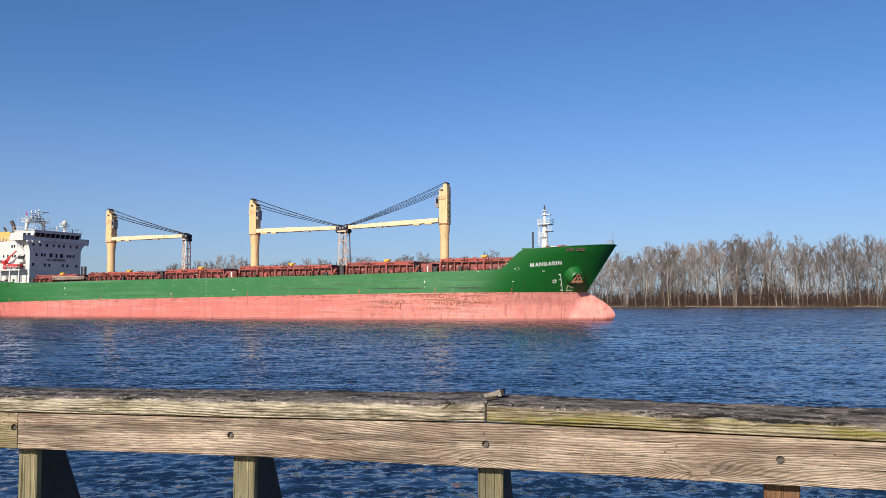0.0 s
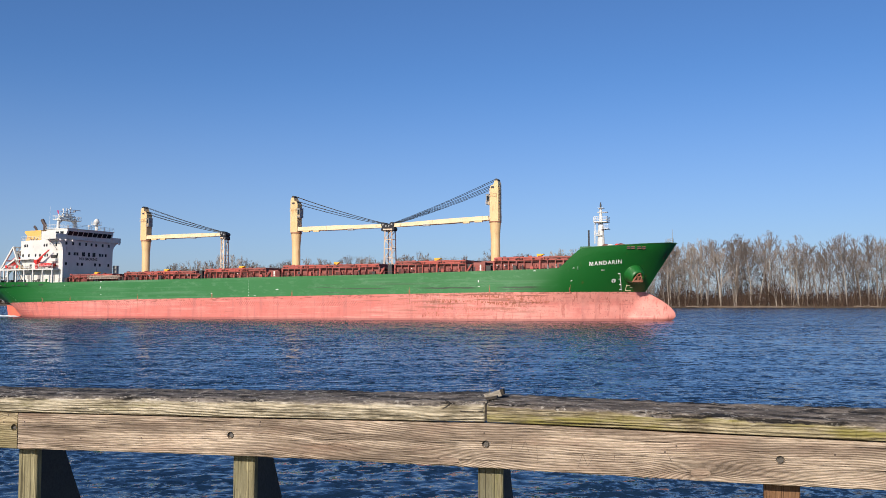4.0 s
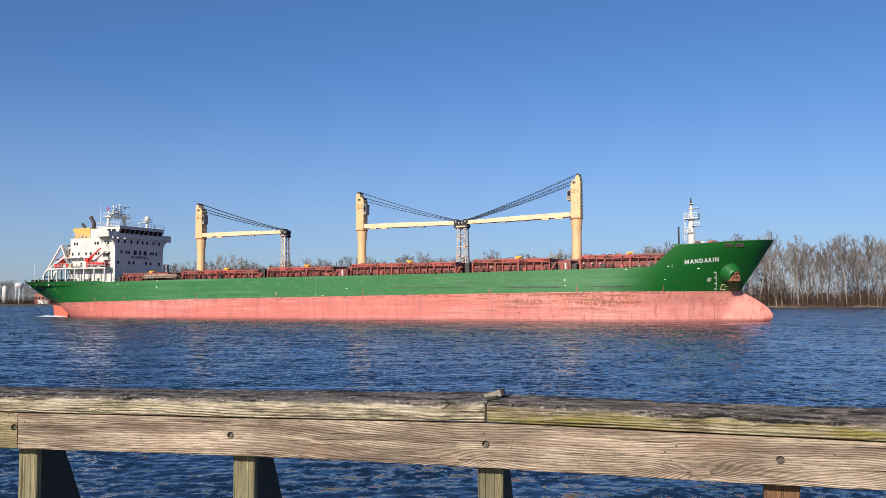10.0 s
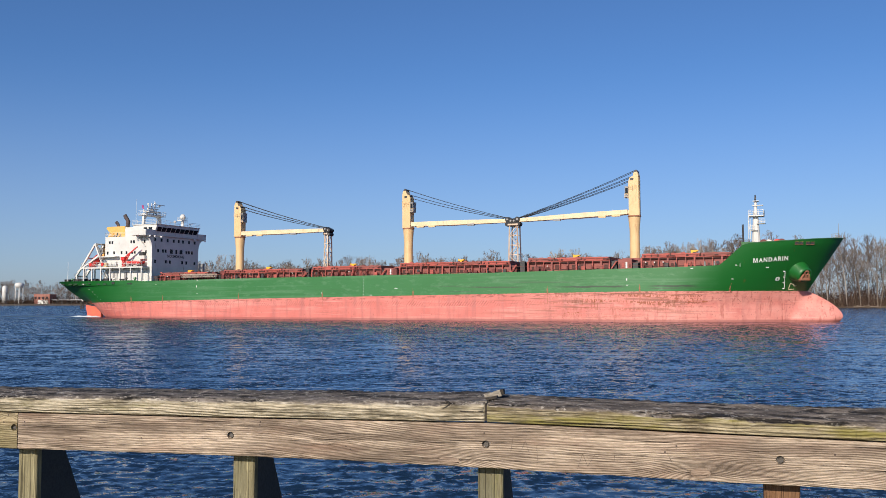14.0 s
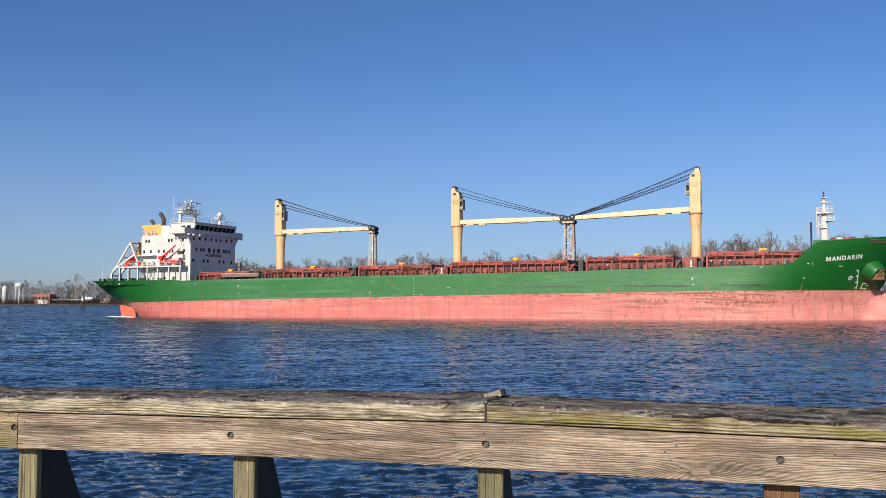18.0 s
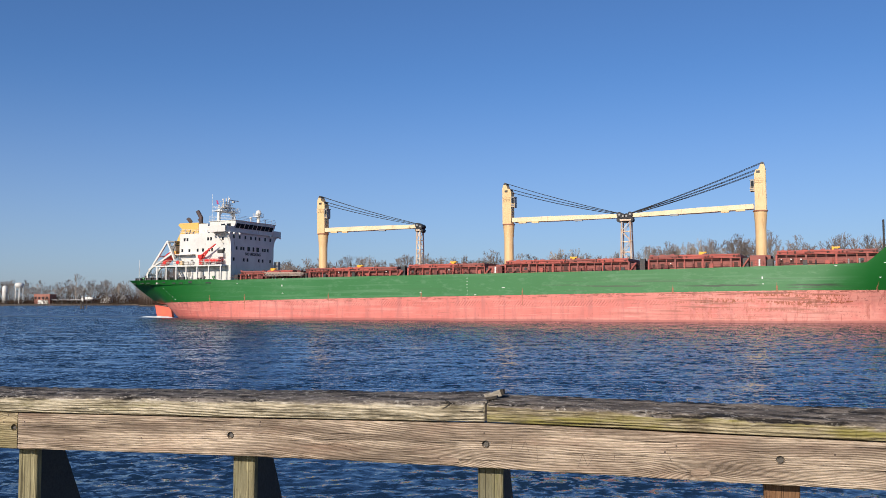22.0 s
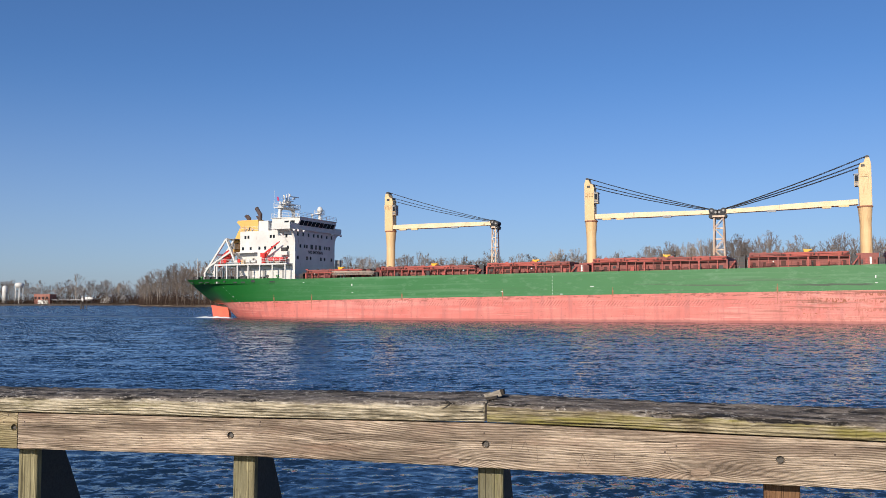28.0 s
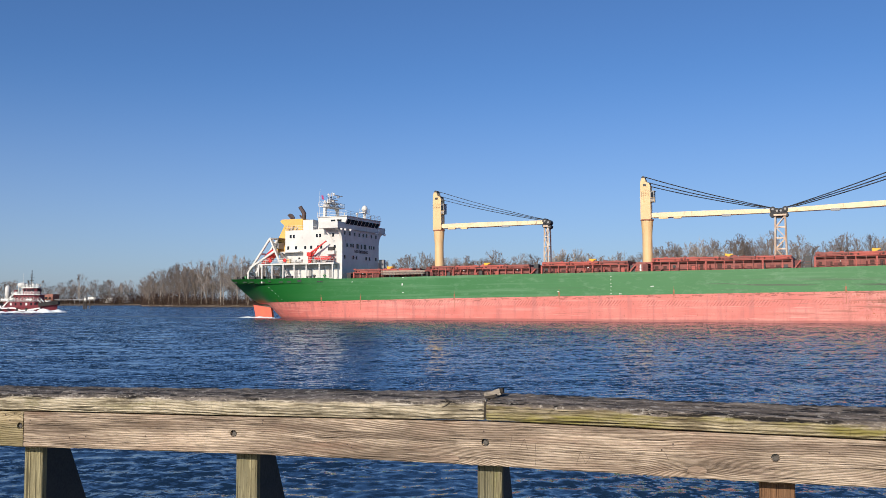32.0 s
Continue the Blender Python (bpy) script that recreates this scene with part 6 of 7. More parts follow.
def lower_board(x0, x1, seed, mat):
    """A board on edge with counterbored bolt holes going into its face."""
    g = Shape()
    t, r = 0.04, 0.0165
    holes = [b for b in BOLTS if x0 + 0.018 < b[0] < x1 - 0.018]
    h = 0.0185
    xs = {x0, x1}
    n = int((x1 - x0) / 0.03)
    for i in range(1, n):
        x = x0 + (x1 - x0) * i / n
        if all(abs(x - b[0]) > h + 0.004 for b in holes):
            xs.add(x)
    for b in holes:
        xs |= {b[0] - h, b[0] + h}
    xs = sorted(xs)

    def low(x):
        return lerp_list(BOTTOM, x) + 0.0022 * noise.noise((x * 9, seed, 0))

    def top(x):
        return lerp_list(JOINT, x) - 0.002

    fr = [0.0, 0.03, 0.2, None, None, 0.8, 0.975, 1.0]
    rows = []
    for x in xs:
        zl, zh = low(x), top(x)
        bz = lerp_list(BOLTS, x)
        row = []
        for k, f in enumerate(fr):
            if f is None:
                z = bz + (h if k == 4 else -h)
            else:
                z = zl + (zh - zl) * f
            y = 0.004 if f in (0.0, 1.0) else 0.0008 * noise.noise((x * 8, z * 20, seed))
            row.append((x, y, z))
        rows.append(row)
    m = len(fr)
    base = len(g.v)
    for row in rows:
        g.v += row
    for i in range(len(xs) - 1):
        for j in range(m - 1):
            a, b = base + i * m + j, base + (i + 1) * m + j
            hole = [q for q in holes if abs((xs[i] + xs[i + 1]) / 2 - q[0]) < 0.004]
            if hole and j == 3:
                bx, bz = hole[0]
                ring = len(g.v)
                q = 20
                for dep in (0.0, 0.016):
                    g.v += [(bx + r * math.cos(2 * math.pi * c / q + math.pi / 4), dep, bz + r * math.sin(2 * math.pi * c / q + math.pi / 4)) for c in range(q)]
                corner = [b + 1, a + 1, a, b]
                s4 = q // 4
                for c in range(4):
                    arc = [ring + (c * s4 + k) % q for k in range(s4 + 1)]
                    g.f.append((corner[c], *arc, corner[(c + 1) % 4]))
                    g.s.append(0)
                for c in range(q):
                    g.f.append((ring + c, ring + (c + 1) % q, ring + q + (c + 1) % q, ring + q + c)[::-1])
                    g.s.append(0)
                g.f.append(tuple(ring + q + c for c in range(q)))
                g.s.append(0)
                continue
            g.f.append((a, b, b + 1, a + 1))
            g.s.append(0)
    # back, top and bottom
    back = len(g.v)
    for x in xs:
        g.v += [(x, t, low(x)), (x, t, top(x))]
    k = len(xs)
    for i in range(k - 1):
        a, b = base + i * m, base + (i + 1) * m
        p, q = back + 2 * i, back + 2 * (i + 1)
        for face in ((a, p, q, b), (a + m - 1, b + m - 1, q + 1, p + 1), (p, p + 1, q + 1, q)):
            g.f.append(face)
            g.s.append(0)
    for i, p in ((0, back), (k - 1, back + 2 * (k - 1))):
        col = [base + i * m + j for j in range(m)]
        g.f.append(tuple(col + [p + 1, p]))
        g.s.append(0)
    return part("lower_board", g, mat, railing)


railing = thing("pier_railing", "weathered grey-brown timber railing with mossy cap boards", "railing", FENCE)
cap_board(-3.9, -0.006, 1.3, CAP)
cap_board(0.006, 2.9, 8.1, CAP_MOSSY)
lower_board(-3.9, -2.317, 2.0, LOWER_WOOD_B)
lower_board(-2.3125, 2.9, 5.0, LOWER_WOOD)
for x0, x1 in ((-3.9, -1.9), (-1.89, 0.6), (0.61, 2.9)):
    # added unseen strip behind the joint; keeps the gap from showing bright water
    g = Shape()
    za, zb = lerp_list(JOINT, x0), lerp_list(JOINT, x1)
    g.add([(x0, 0.042, za - 0.05), (x1, 0.042, zb - 0.05), (x1, 0.08, zb - 0.05), (x0, 0.08, za - 0.05), (x0, 0.042, za + 0.003), (x1, 0.042, zb + 0.003), (x1, 0.08, zb + 0.003), (x0, 0.08, za + 0.003)], [(3, 2, 1, 0), (4, 5, 6, 7), (0, 1, 5, 4), (1, 2, 6, 5), (2, 3, 7, 6), (3, 0, 4, 7)])
    part("gap_strip", g, CAP_TOP, railing)
for bx, bz in BOLTS[1:5]:
    g = Shape()
    g.tube((bx, 0.0155, bz), (bx, 0.0135, bz), 0.014, n=16)
    g.tube((bx, 0.014, bz), (bx, 0.005, bz), 0.0105, 0.0098, n=6)
    part("bolt", g, GALV, railing, "dull galvanised bolt in its counterbore", place=pose(0.001, 0, -0.0015))


def splinter():
    """The broken, lifted end of the cap board: a wedge of torn wood with dark end grain, loose slivers and a split in the face."""
    torn = weathered_wood("torn_grey_wood", (0.42, 0.37, 0.3), (0.2, 0.17, 0.13), (0.12, 0.1, 0.08), seed=12.0, rough=0.9, crack=0.9)
    black = painted("rotten_grain_and_shade", (0.02, 0.017, 0.014), (0.05, 0.04, 0.03), 40, 0.9)
    for x0, x1, y, z, w, h, rise, mat in ((-0.035, 0.036, 0.16, 3.406, 0.055, 0.026, 0.016, torn), (-0.16, 0.0, 0.03, 3.391, 0.03, 0.008, 0.004, torn), (0.034, 0.047, 0.16, 3.424, 0.042, 0.022, 0.002, black), (-0.02, 0.03, 0.1, 3.4, 0.03, 0.01, 0.01, black)):
        g = Shape()
        prev = Vector((x0, y, z))
        for i in range(1, 3):
            k = i / 2
            p = Vector((x0 + (x1 - x0) * k, y + 0.008 * noise.noise((x0, k * 5, 0)), z + rise * k * k + 0.003 * noise.noise((x1, k * 7, 2))))
            g.beam(prev, p, w * (1 - 0.2 * k), h * (0.5 + k * 0.5), w2=w * (0.9 - 0.25 * k), h2=h * (0.6 + k * 0.5))
            prev = p
        part("splinter", g, mat, railing, "split and lifted end of the grey cap board")
    # the dark split running into the front of the board
    for line in (((-0.185, 3.365), (-0.17, 3.372), (-0.155, 3.384), (-0.16, 3.394), (-0.175, 3.4)), ((-0.11, 3.357), (-0.05, 3.356), (-0.01, 3.36))):
        g = Shape()
        for (xa, za), (xb, zb) in zip(line, line[1:]):
            g.beam((xa, -0.0035, za), (xb, -0.0035, zb), 0.006, 0.005)
        part("split", g, black, railing, "dark split in the cap board")
    # block filling the joint, the gap's shade put into its colour
    g = Shape()
    g.box(-0.0055, 0.0055, 0.004, 0.2, 3.32, 3.385)
    part("end_shadow", g, black, railing, "dark block painted as the shade in the joint")


splinter()


def board_marks():
    """Nails, knots and scratched lines on the lower board."""
    iron = painted("rusted_nail", (0.05, 0.035, 0.028), (0.09, 0.06, 0.045), 60, 0.8)
    for x, z in NAILS:
        g = Shape()
        g.tube((x, 0.004, z), (x, -0.0006, z), 0.0042, 0.0036, n=10)
        part("nail", g, iron, railing, "rusted nail head")
    heart = weathered_wood("knot_wood", (0.4, 0.3, 0.22), (0.24, 0.165, 0.115), (0.18, 0.125, 0.09), seed=9.0, ring=1400.0, swirl=300.0)
    for x, z, rx, rz in KNOTS:
        g = Shape()
        n = 22
        rings = [(1.0, 0.0012), (0.8, -0.0006), (0.5, -0.0012), (0.2, -0.0004)]
        v = [(x + rx * r * math.cos(2 * math.pi * i / n) * (1 + 0.12 * noise.noise((i * 0.7, x, r))), y, z + rz * r * math.sin(2 * math.pi * i / n)) for r, y in rings for i in range(n)]
        f = [(k * n + i, k * n + (i + 1) % n, (k + 1) * n + (i + 1) % n, (k + 1) * n + i) for k in range(3) for i in range(n)] + [tuple(3 * n + i for i in range(n))]
        g.add(v, f)
        part("knot", g, heart, railing, "dark oval knot in the board", smooth=True)
    for line in SCRATCHES:
        g = Shape()
        for (xa, za), (xb, zb) in zip(line, line[1:]):
            g.beam((xa, 0.0003, za), (xb, 0.0003, zb), 0.0011, 0.0011)
        part("scratch", g, iron, railing, "dark scratched line")


NAILS = [(-2.42, 3.262), (-2.395, 3.235), (-2.37, 3.27), (-2.276, 3.24), (-0.62, 3.19), (-0.6, 3.178), (0.72, 3.222), (-2.277, 3.223), (-1.34, 3.278), (-1.027, 3.281), (-1.03, 3.268), (-0.007, 3.269), (0.764, 3.247), (1.339, 3.238), (-1.958, 3.173), (-1.632, 3.188), (-2.05, 3.164)]
KNOTS = [(0.853, 3.146, 0.044, 0.021), (-0.158, 3.149, 0.055, 0.017)]
SCRATCHES = [[(0.114, 3.255), (0.11, 3.23), (0.104, 3.197)], [(0.15, 3.21), (0.166, 3.245), (0.18, 3.2)], [(0.377, 3.141), (0.398, 3.202), (0.418, 3.152), (0.445, 3.198)],
             [(0.212, 3.224), (0.214, 3.18), (0.212, 3.138)], [(0.523, 3.215), (0.525, 3.181)], [(0.727, 3.219), (0.735, 3.205), (0.748, 3.18)], [(0.76, 3.24), (0.775, 3.232), (0.8, 3.235)]]
board_marks()


def posts():
    for i, x in enumerate(POSTS):
        w = 0.053 if i != 4 else 0.066
        g = Shape()
        c = 0.006
        x += (x - 0.775) * 0.0112
        o = [(x - w + c, 0.081), (x + w - c, 0.081), (x + w, 0.081 + c), (x + w, 0.118), (x - w, 0.118), (x - w, 0.081 + c)]
        zs = (2.37, 2.6, 2.9, 3.16, 3.235)
        n = len(o)
        for z in zs:
            g.v += [(a + 0.0012 * noise.noise((a * 40, z * 7, i)), b, z) for a, b in o]
        for k in range(len(zs) - 1):
            for j in range(n):
                g.f.append((k * n + j, k * n + (j + 1) % n, (k + 1) * n + (j + 1) % n, (k + 1) * n + j))
                g.s.append(0)
        g.f += [tuple(reversed(range(n))), tuple(range((len(zs) - 1) * n, len(zs) * n))]
        g.s += [0, 0]
        part("post", g, POST_BROWN if i == 4 else POST_UPRIGHT, railing, "reddish brown post" if i == 4 else "")
        # rear of the pale post, its shaded side painted dark
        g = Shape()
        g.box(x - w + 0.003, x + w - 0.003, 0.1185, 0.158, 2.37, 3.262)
        part("backing_timber", g, SHADE_TIMBER, railing, "rear of the post, its shade painted dark")
        # outer knee brace, shade put into its colour as well
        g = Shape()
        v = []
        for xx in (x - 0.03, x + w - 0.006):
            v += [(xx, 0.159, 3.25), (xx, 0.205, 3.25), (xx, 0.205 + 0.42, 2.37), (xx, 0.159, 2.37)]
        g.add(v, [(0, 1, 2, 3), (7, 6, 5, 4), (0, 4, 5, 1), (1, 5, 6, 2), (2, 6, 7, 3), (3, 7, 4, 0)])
        part("knee_brace", g, SHADE_TIMBER, railing, "slanting timber brace behind the post, its shade painted dark")


POST_UPRIGHT = weathered_wood("treated_post_wood_upright", (0.36, 0.32, 0.185), (0.17, 0.145, 0.08), (0.16, 0.14, 0.08), (0.2, 0.2, 0.075), 0.4, seed=7.0, upright=True, ring=430.0, swirl=40.0)
POST_BROWN = weathered_wood("reddish_post_wood", (0.36, 0.2, 0.1), (0.22, 0.11, 0.055), (0.16, 0.085, 0.045), (0.2, 0.16, 0.06), 0.25, seed=11.0, upright=True)
# near-black colour that carries the shade of post sides and braces
SHADE_TIMBER = painted("shade_dark_timber", (0.022, 0.026, 0.03), (0.035, 0.036, 0.036), 6.0, 0.7)
posts()


def pier():
    """The plank deck on which the railing and the camera stand."""
    g = Shape()
    g.box(-9, 9, -7.5, 0.75, 2.16, 2.33)
    deck = solid("pier_deck", g, POST_WOOD, "weathered timber pier deck on piles", "pier", FENCE, kind="structure")
    me = None
    for i in range(57):
        y = -7.4 + i * 0.145
        if me is None:
            b = Shape()
            b.box(-9, 9, 0, 0.138, 2.332, 2.37)
            me = b.mesh("plank", POST_WOOD)
        part("plank", me, POST_WOOD, deck, place=pose(0, y, 0))
    for x in (-8, -4, 0, 4, 8):
        for y in (-6.5, -2, 0.4):
            p = Shape()
            p.tube((x, y, -6), (x, y, 2.16), 0.16, n=12)
            part("pile", p, POST_WOOD, deck)


pier()

# ---------------------------------------------------------------- bare winter trees
BARK_PALE = bark("pale_bark", (0.55, 0.485, 0.41), (0.3, 0.255, 0.205), False)
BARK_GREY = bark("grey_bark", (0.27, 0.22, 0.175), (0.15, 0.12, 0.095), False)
TWIG = bark("twigs", (0.45, 0.39, 0.34), (0.28, 0.235, 0.2))
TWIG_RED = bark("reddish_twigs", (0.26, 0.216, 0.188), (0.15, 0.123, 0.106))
BRUSH = bark("brush", (0.13, 0.083, 0.06), (0.045, 0.03, 0.023))


def cone(g, p, q, r):
    """A twig: three slim faces running to a point."""
    d = (q - p).normalized()
    o = d.orthogonal() * r
    w = d.cross(o)
    g.add([p + o, p - 0.5 * o + 0.87 * w, p - 0.5 * o - 0.87 * w, q], [(0, 1, 3), (1, 2, 3), (2, 0, 3)])


def aside(d, amount, rng, lift=0.0):
    """A direction leaning away from d to any side."""
    o = d.orthogonal().normalized()
    o.rotate(Matrix.Rotation(rng.uniform(0, 2 * math.pi), 3, d).to_quaternion())
    return (d + o * amount + Vector((0, 0, lift))).normalized()


def make_tree(seed, h, clear, spread, radius, stems, limbs, full, lift=1.0, stout=1.0):
    """Trunk and rounded bare crown of one tree, standing on its origin."""
    rng = random.Random(seed)
    trunk, crown = Shape(), Shape()
    mid, up, wide = Vector((0, 0, h * (0.5 + clear * 0.35))), h * (0.5 - clear * 0.35), h * 0.34 * spread

    def reach(p, d):
        """How far from p the crown's rounded outline lies along d."""
        a = Vector(((p.x - mid.x) / wide, (p.y - mid.y) / wide, (p.z - mid.z) / up))
        b = Vector((d.x / wide, d.y / wide, d.z / up))
        k = a.dot(b) ** 2 - b.dot(b) * (a.dot(a) - 1)
        return max(h * 0.03, (-a.dot(b) + math.sqrt(k)) / b.dot(b)) if k > 0 else h * 0.05

    spine = []
    for st in range(stems):
        p = Vector((st * rng.uniform(0.6, 1.2), rng.uniform(-0.5, 0.5) * (stems > 1), -1.0))
        d = Vector((rng.gauss(0, 0.05) + st * 0.12, rng.gauss(0, 0.06), 1)).normalized()
        n, r = 9, radius * (1 - 0.25 * st)
        top = h * (0.86 - 0.08 * st)
        for i in range(n):
            d = (d + Vector((rng.gauss(0, 0.05), rng.gauss(0, 0.05), 0.08))).normalized()
            q = p + d * (top / n)
            r2 = max(0.05, radius * (1 - (i + 1) / n) ** 0.75)
            trunk.tube(p, q, r, r2, n=6, caps=False)
            if (i + 1) / n > clear:
                spine.append((q.copy(), max(0.08, r2)))
            p, r = q, r2
    for i in range(limbs):
        p, r = spine[int(len(spine) * (i + rng.random() * 0.9) / limbs) % len(spine)]
        f = p.z / h
        az = i * 2.4 + rng.uniform(-0.4, 0.4)
        el = radians(42 + 40 * max(0.0, (f - clear)) / (1 - clear) + rng.uniform(-14, 12))
        d = Vector((math.cos(az) * math.cos(el), math.sin(az) * math.cos(el), math.sin(el)))
        ln = reach(p, d) * rng.uniform(0.72, 0.95)
        r = max(0.07, r * 0.5)
        q = p
        for s in range(4):
            d = (d + Vector((rng.gauss(0, 0.09), rng.gauss(0, 0.09), 0.06 + rng.gauss(0, 0.07)))).normalized()
            e = q + d * (ln / 4)
            crown.tube(q, e, r, r * 0.75, n=4, caps=False)
            r = max(0.045, r * 0.75)
            for k in range(full[0]):
                b = q.lerp(e, rng.random())
                dd = aside(d, rng.uniform(0.3, 0.75), rng, 0.3 * lift)
                sub = min(reach(b, dd) * 0.85, ln * rng.uniform(0.35, 0.6))
                c1 = b + dd * sub * 0.5
                d2 = aside(dd, 0.15, rng, 0.12)
                c2 = c1 + d2 * sub * 0.5
                crown.tube(b, c1, r * 0.6, r * 0.42, n=3, caps=False)
                cone(crown, c1, c2, max(0.03, r * 0.42))
                for j in range(full[1]):
                    t = rng.uniform(0.2, 1.0)
                    b2 = b.lerp(c1, t * 2) if t < 0.5 else c1.lerp(c2, t * 2 - 1)
                    d3 = aside(dd, rng.uniform(0.3, 0.7), rng, 0.28 * lift)
                    l3 = sub * rng.uniform(0.3, 0.55)
                    c3 = b2 + d3 * l3
                    cone(crown, b2, c3, 0.028 * stout)
                    for w in range(full[2]):
                        b3 = b2.lerp(c3, rng.uniform(0.25, 0.95))
                        d4 = aside(d3, rng.uniform(0.3, 0.75), rng, 0.25 * lift)
                        cone(crown, b3, b3 + d4 * l3 * rng.uniform(0.5, 0.9), 0.022 * stout)
            q = e
    return trunk, crown


TREE_KINDS = []
for k, (h, clear, spread, rad, stems) in enumerate(((28, 0.32, 0.8, 0.3, 1), (30, 0.4, 0.68, 0.32, 1), (27, 0.26, 0.95, 0.3, 2), (29, 0.42, 0.62, 0.26, 1), (26, 0.24, 1.0, 0.32, 2), (30, 0.3, 0.85, 0.34, 1), (19, 0.3, 0.95, 0.2, 1), (16, 0.22, 1.1, 0.18, 2))):
    a, b = make_tree(40 + k, h, clear, spread, rad, stems, 13 if k < 6 else 8, (2, 3, 5) if k < 6 else (2, 3, 3), 1.0, 1.2)
    h = max(v[2] for v in b.v)
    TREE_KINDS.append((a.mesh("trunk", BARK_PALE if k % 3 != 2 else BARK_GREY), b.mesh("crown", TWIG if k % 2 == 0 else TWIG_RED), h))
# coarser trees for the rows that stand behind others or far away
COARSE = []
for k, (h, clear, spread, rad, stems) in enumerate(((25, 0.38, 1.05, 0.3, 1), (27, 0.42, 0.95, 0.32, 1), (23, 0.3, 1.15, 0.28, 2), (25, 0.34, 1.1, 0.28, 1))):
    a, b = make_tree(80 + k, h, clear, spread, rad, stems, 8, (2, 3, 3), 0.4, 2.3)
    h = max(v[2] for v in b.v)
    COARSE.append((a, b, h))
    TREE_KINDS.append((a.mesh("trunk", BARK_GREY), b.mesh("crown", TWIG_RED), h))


def part_shared(name, me, parent):
    ob = new(name, me)
    ob.parent = parent
    return ob


def woods():
    rng = random.Random(11)
    labels = ("tall bare deciduous tree with a pale trunk on the riverbank", "bare grey-brown winter tree in the bank woods", "bare many-limbed tree in the riverside woods")

    behind = Shape()

    def rear(x, y, kind, height):
        """A tree of the rows behind, joined with its neighbours."""
        a, b, h = COARSE[kind - 8]
        k, r = height / h, rng.uniform(0, 6.28)
        c, s = k * math.cos(r), k * math.sin(r)
        for part_of, slot in ((a, 0), (b, 1)):
            v = np.array(part_of.v)
            w = np.column_stack([x + c * v[:, 0] - s * v[:, 1], y + s * v[:, 0] + c * v[:, 1], 1.2 + k * v[:, 2]])
            behind.add(w.tolist(), part_of.f, slot)

    def one(x, y, kind, height, group):
        t = thing("tree", labels[kind % 3], "tree", pose(x, y, 1.2, 0, 0, rng.uniform(0, 360)), group)
        k = height / TREE_KINDS[kind][2]
        t.scale = (k, k, k)
        part_shared("trunk", TREE_KINDS[kind][0], t)
        part_shared("crown", TREE_KINDS[kind][1], t)

    def tall(x):
        """The treeline of the near stretch rises and dips."""
        return lerp_list([(60, 0.86), (100, 0.84), (125, 0.98), (150, 1.1), (165, 1.0), (172, 0.96), (177, 0.74), (184, 0.96), (230, 0.95), (400, 1.0)], x)

    # near stretch of the bank, tall trees at the water
    x = 60
    while x < 330:
        y = shore_y(x) + rng.uniform(3, 9)
        one(x, y, rng.randrange(6), rng.uniform(27, 36) * tall(x), "bank trees")
        x += rng.choice((rng.uniform(1.0, 2.2), rng.uniform(2.6, 6.5)))
    x = 60
    while x < 330:
        one(x, shore_y(x) + rng.uniform(14, 40), rng.randrange(8, 12), rng.uniform(25, 34) * tall(x), "bank trees")
        x += rng.uniform(2.6, 4.8)
    x = 60
    while x < 330:
        one(x, shore_y(x) + rng.uniform(2, 6), rng.choice((6, 7, 7)), rng.uniform(9, 16), "bank trees")
        x += rng.uniform(7, 14)
    # the bank running away to the wooded point
    x = -250
    while x < 60:
        far = shore_y(x)
        one(x, far + rng.uniform(4, 16), rng.choice((2, 4, 5, 8, 9, 10, 11, 8, 10)), (rng.uniform(27, 35) if x < -120 else rng.uniform(22, 32)) * min(1.0, 0.55 + (x + 250) / 110), "point trees")
        x += rng.uniform(3.2, 6.5)
    x = -225
    while x < 60:
        rear(x, shore_y(x) + rng.uniform(18, 70), rng.randrange(8, 12), rng.uniform(19, 31) * min(1.0, 0.6 + (x + 250) / 110))
        x += rng.uniform(1.6, 3.0)
    # low far bank to the left
    x = -560
    while x < -230:
        rear(x, max(shore_y(x), 812) + rng.uniform(30, 90), rng.randrange(8, 12), rng.uniform(14, 25))
        x += rng.uniform(2.2, 4.0)
    x = -560
    while x < -225:
        one(x, max(shore_y(x), 812) + rng.uniform(14, 60), rng.choice((6, 7, 8, 9, 10, 11)), rng.uniform(14, 24), "far bank trees")
        x += rng.uniform(4.5, 9)
    for x, y, k, h in ((-352, 838, 4, 30), (-318, 826, 5, 25), (-372, 842, 2, 22)):
        one(x, y, k, h, "far bank trees")
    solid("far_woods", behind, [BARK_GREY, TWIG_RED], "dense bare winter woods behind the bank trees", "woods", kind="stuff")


woods()


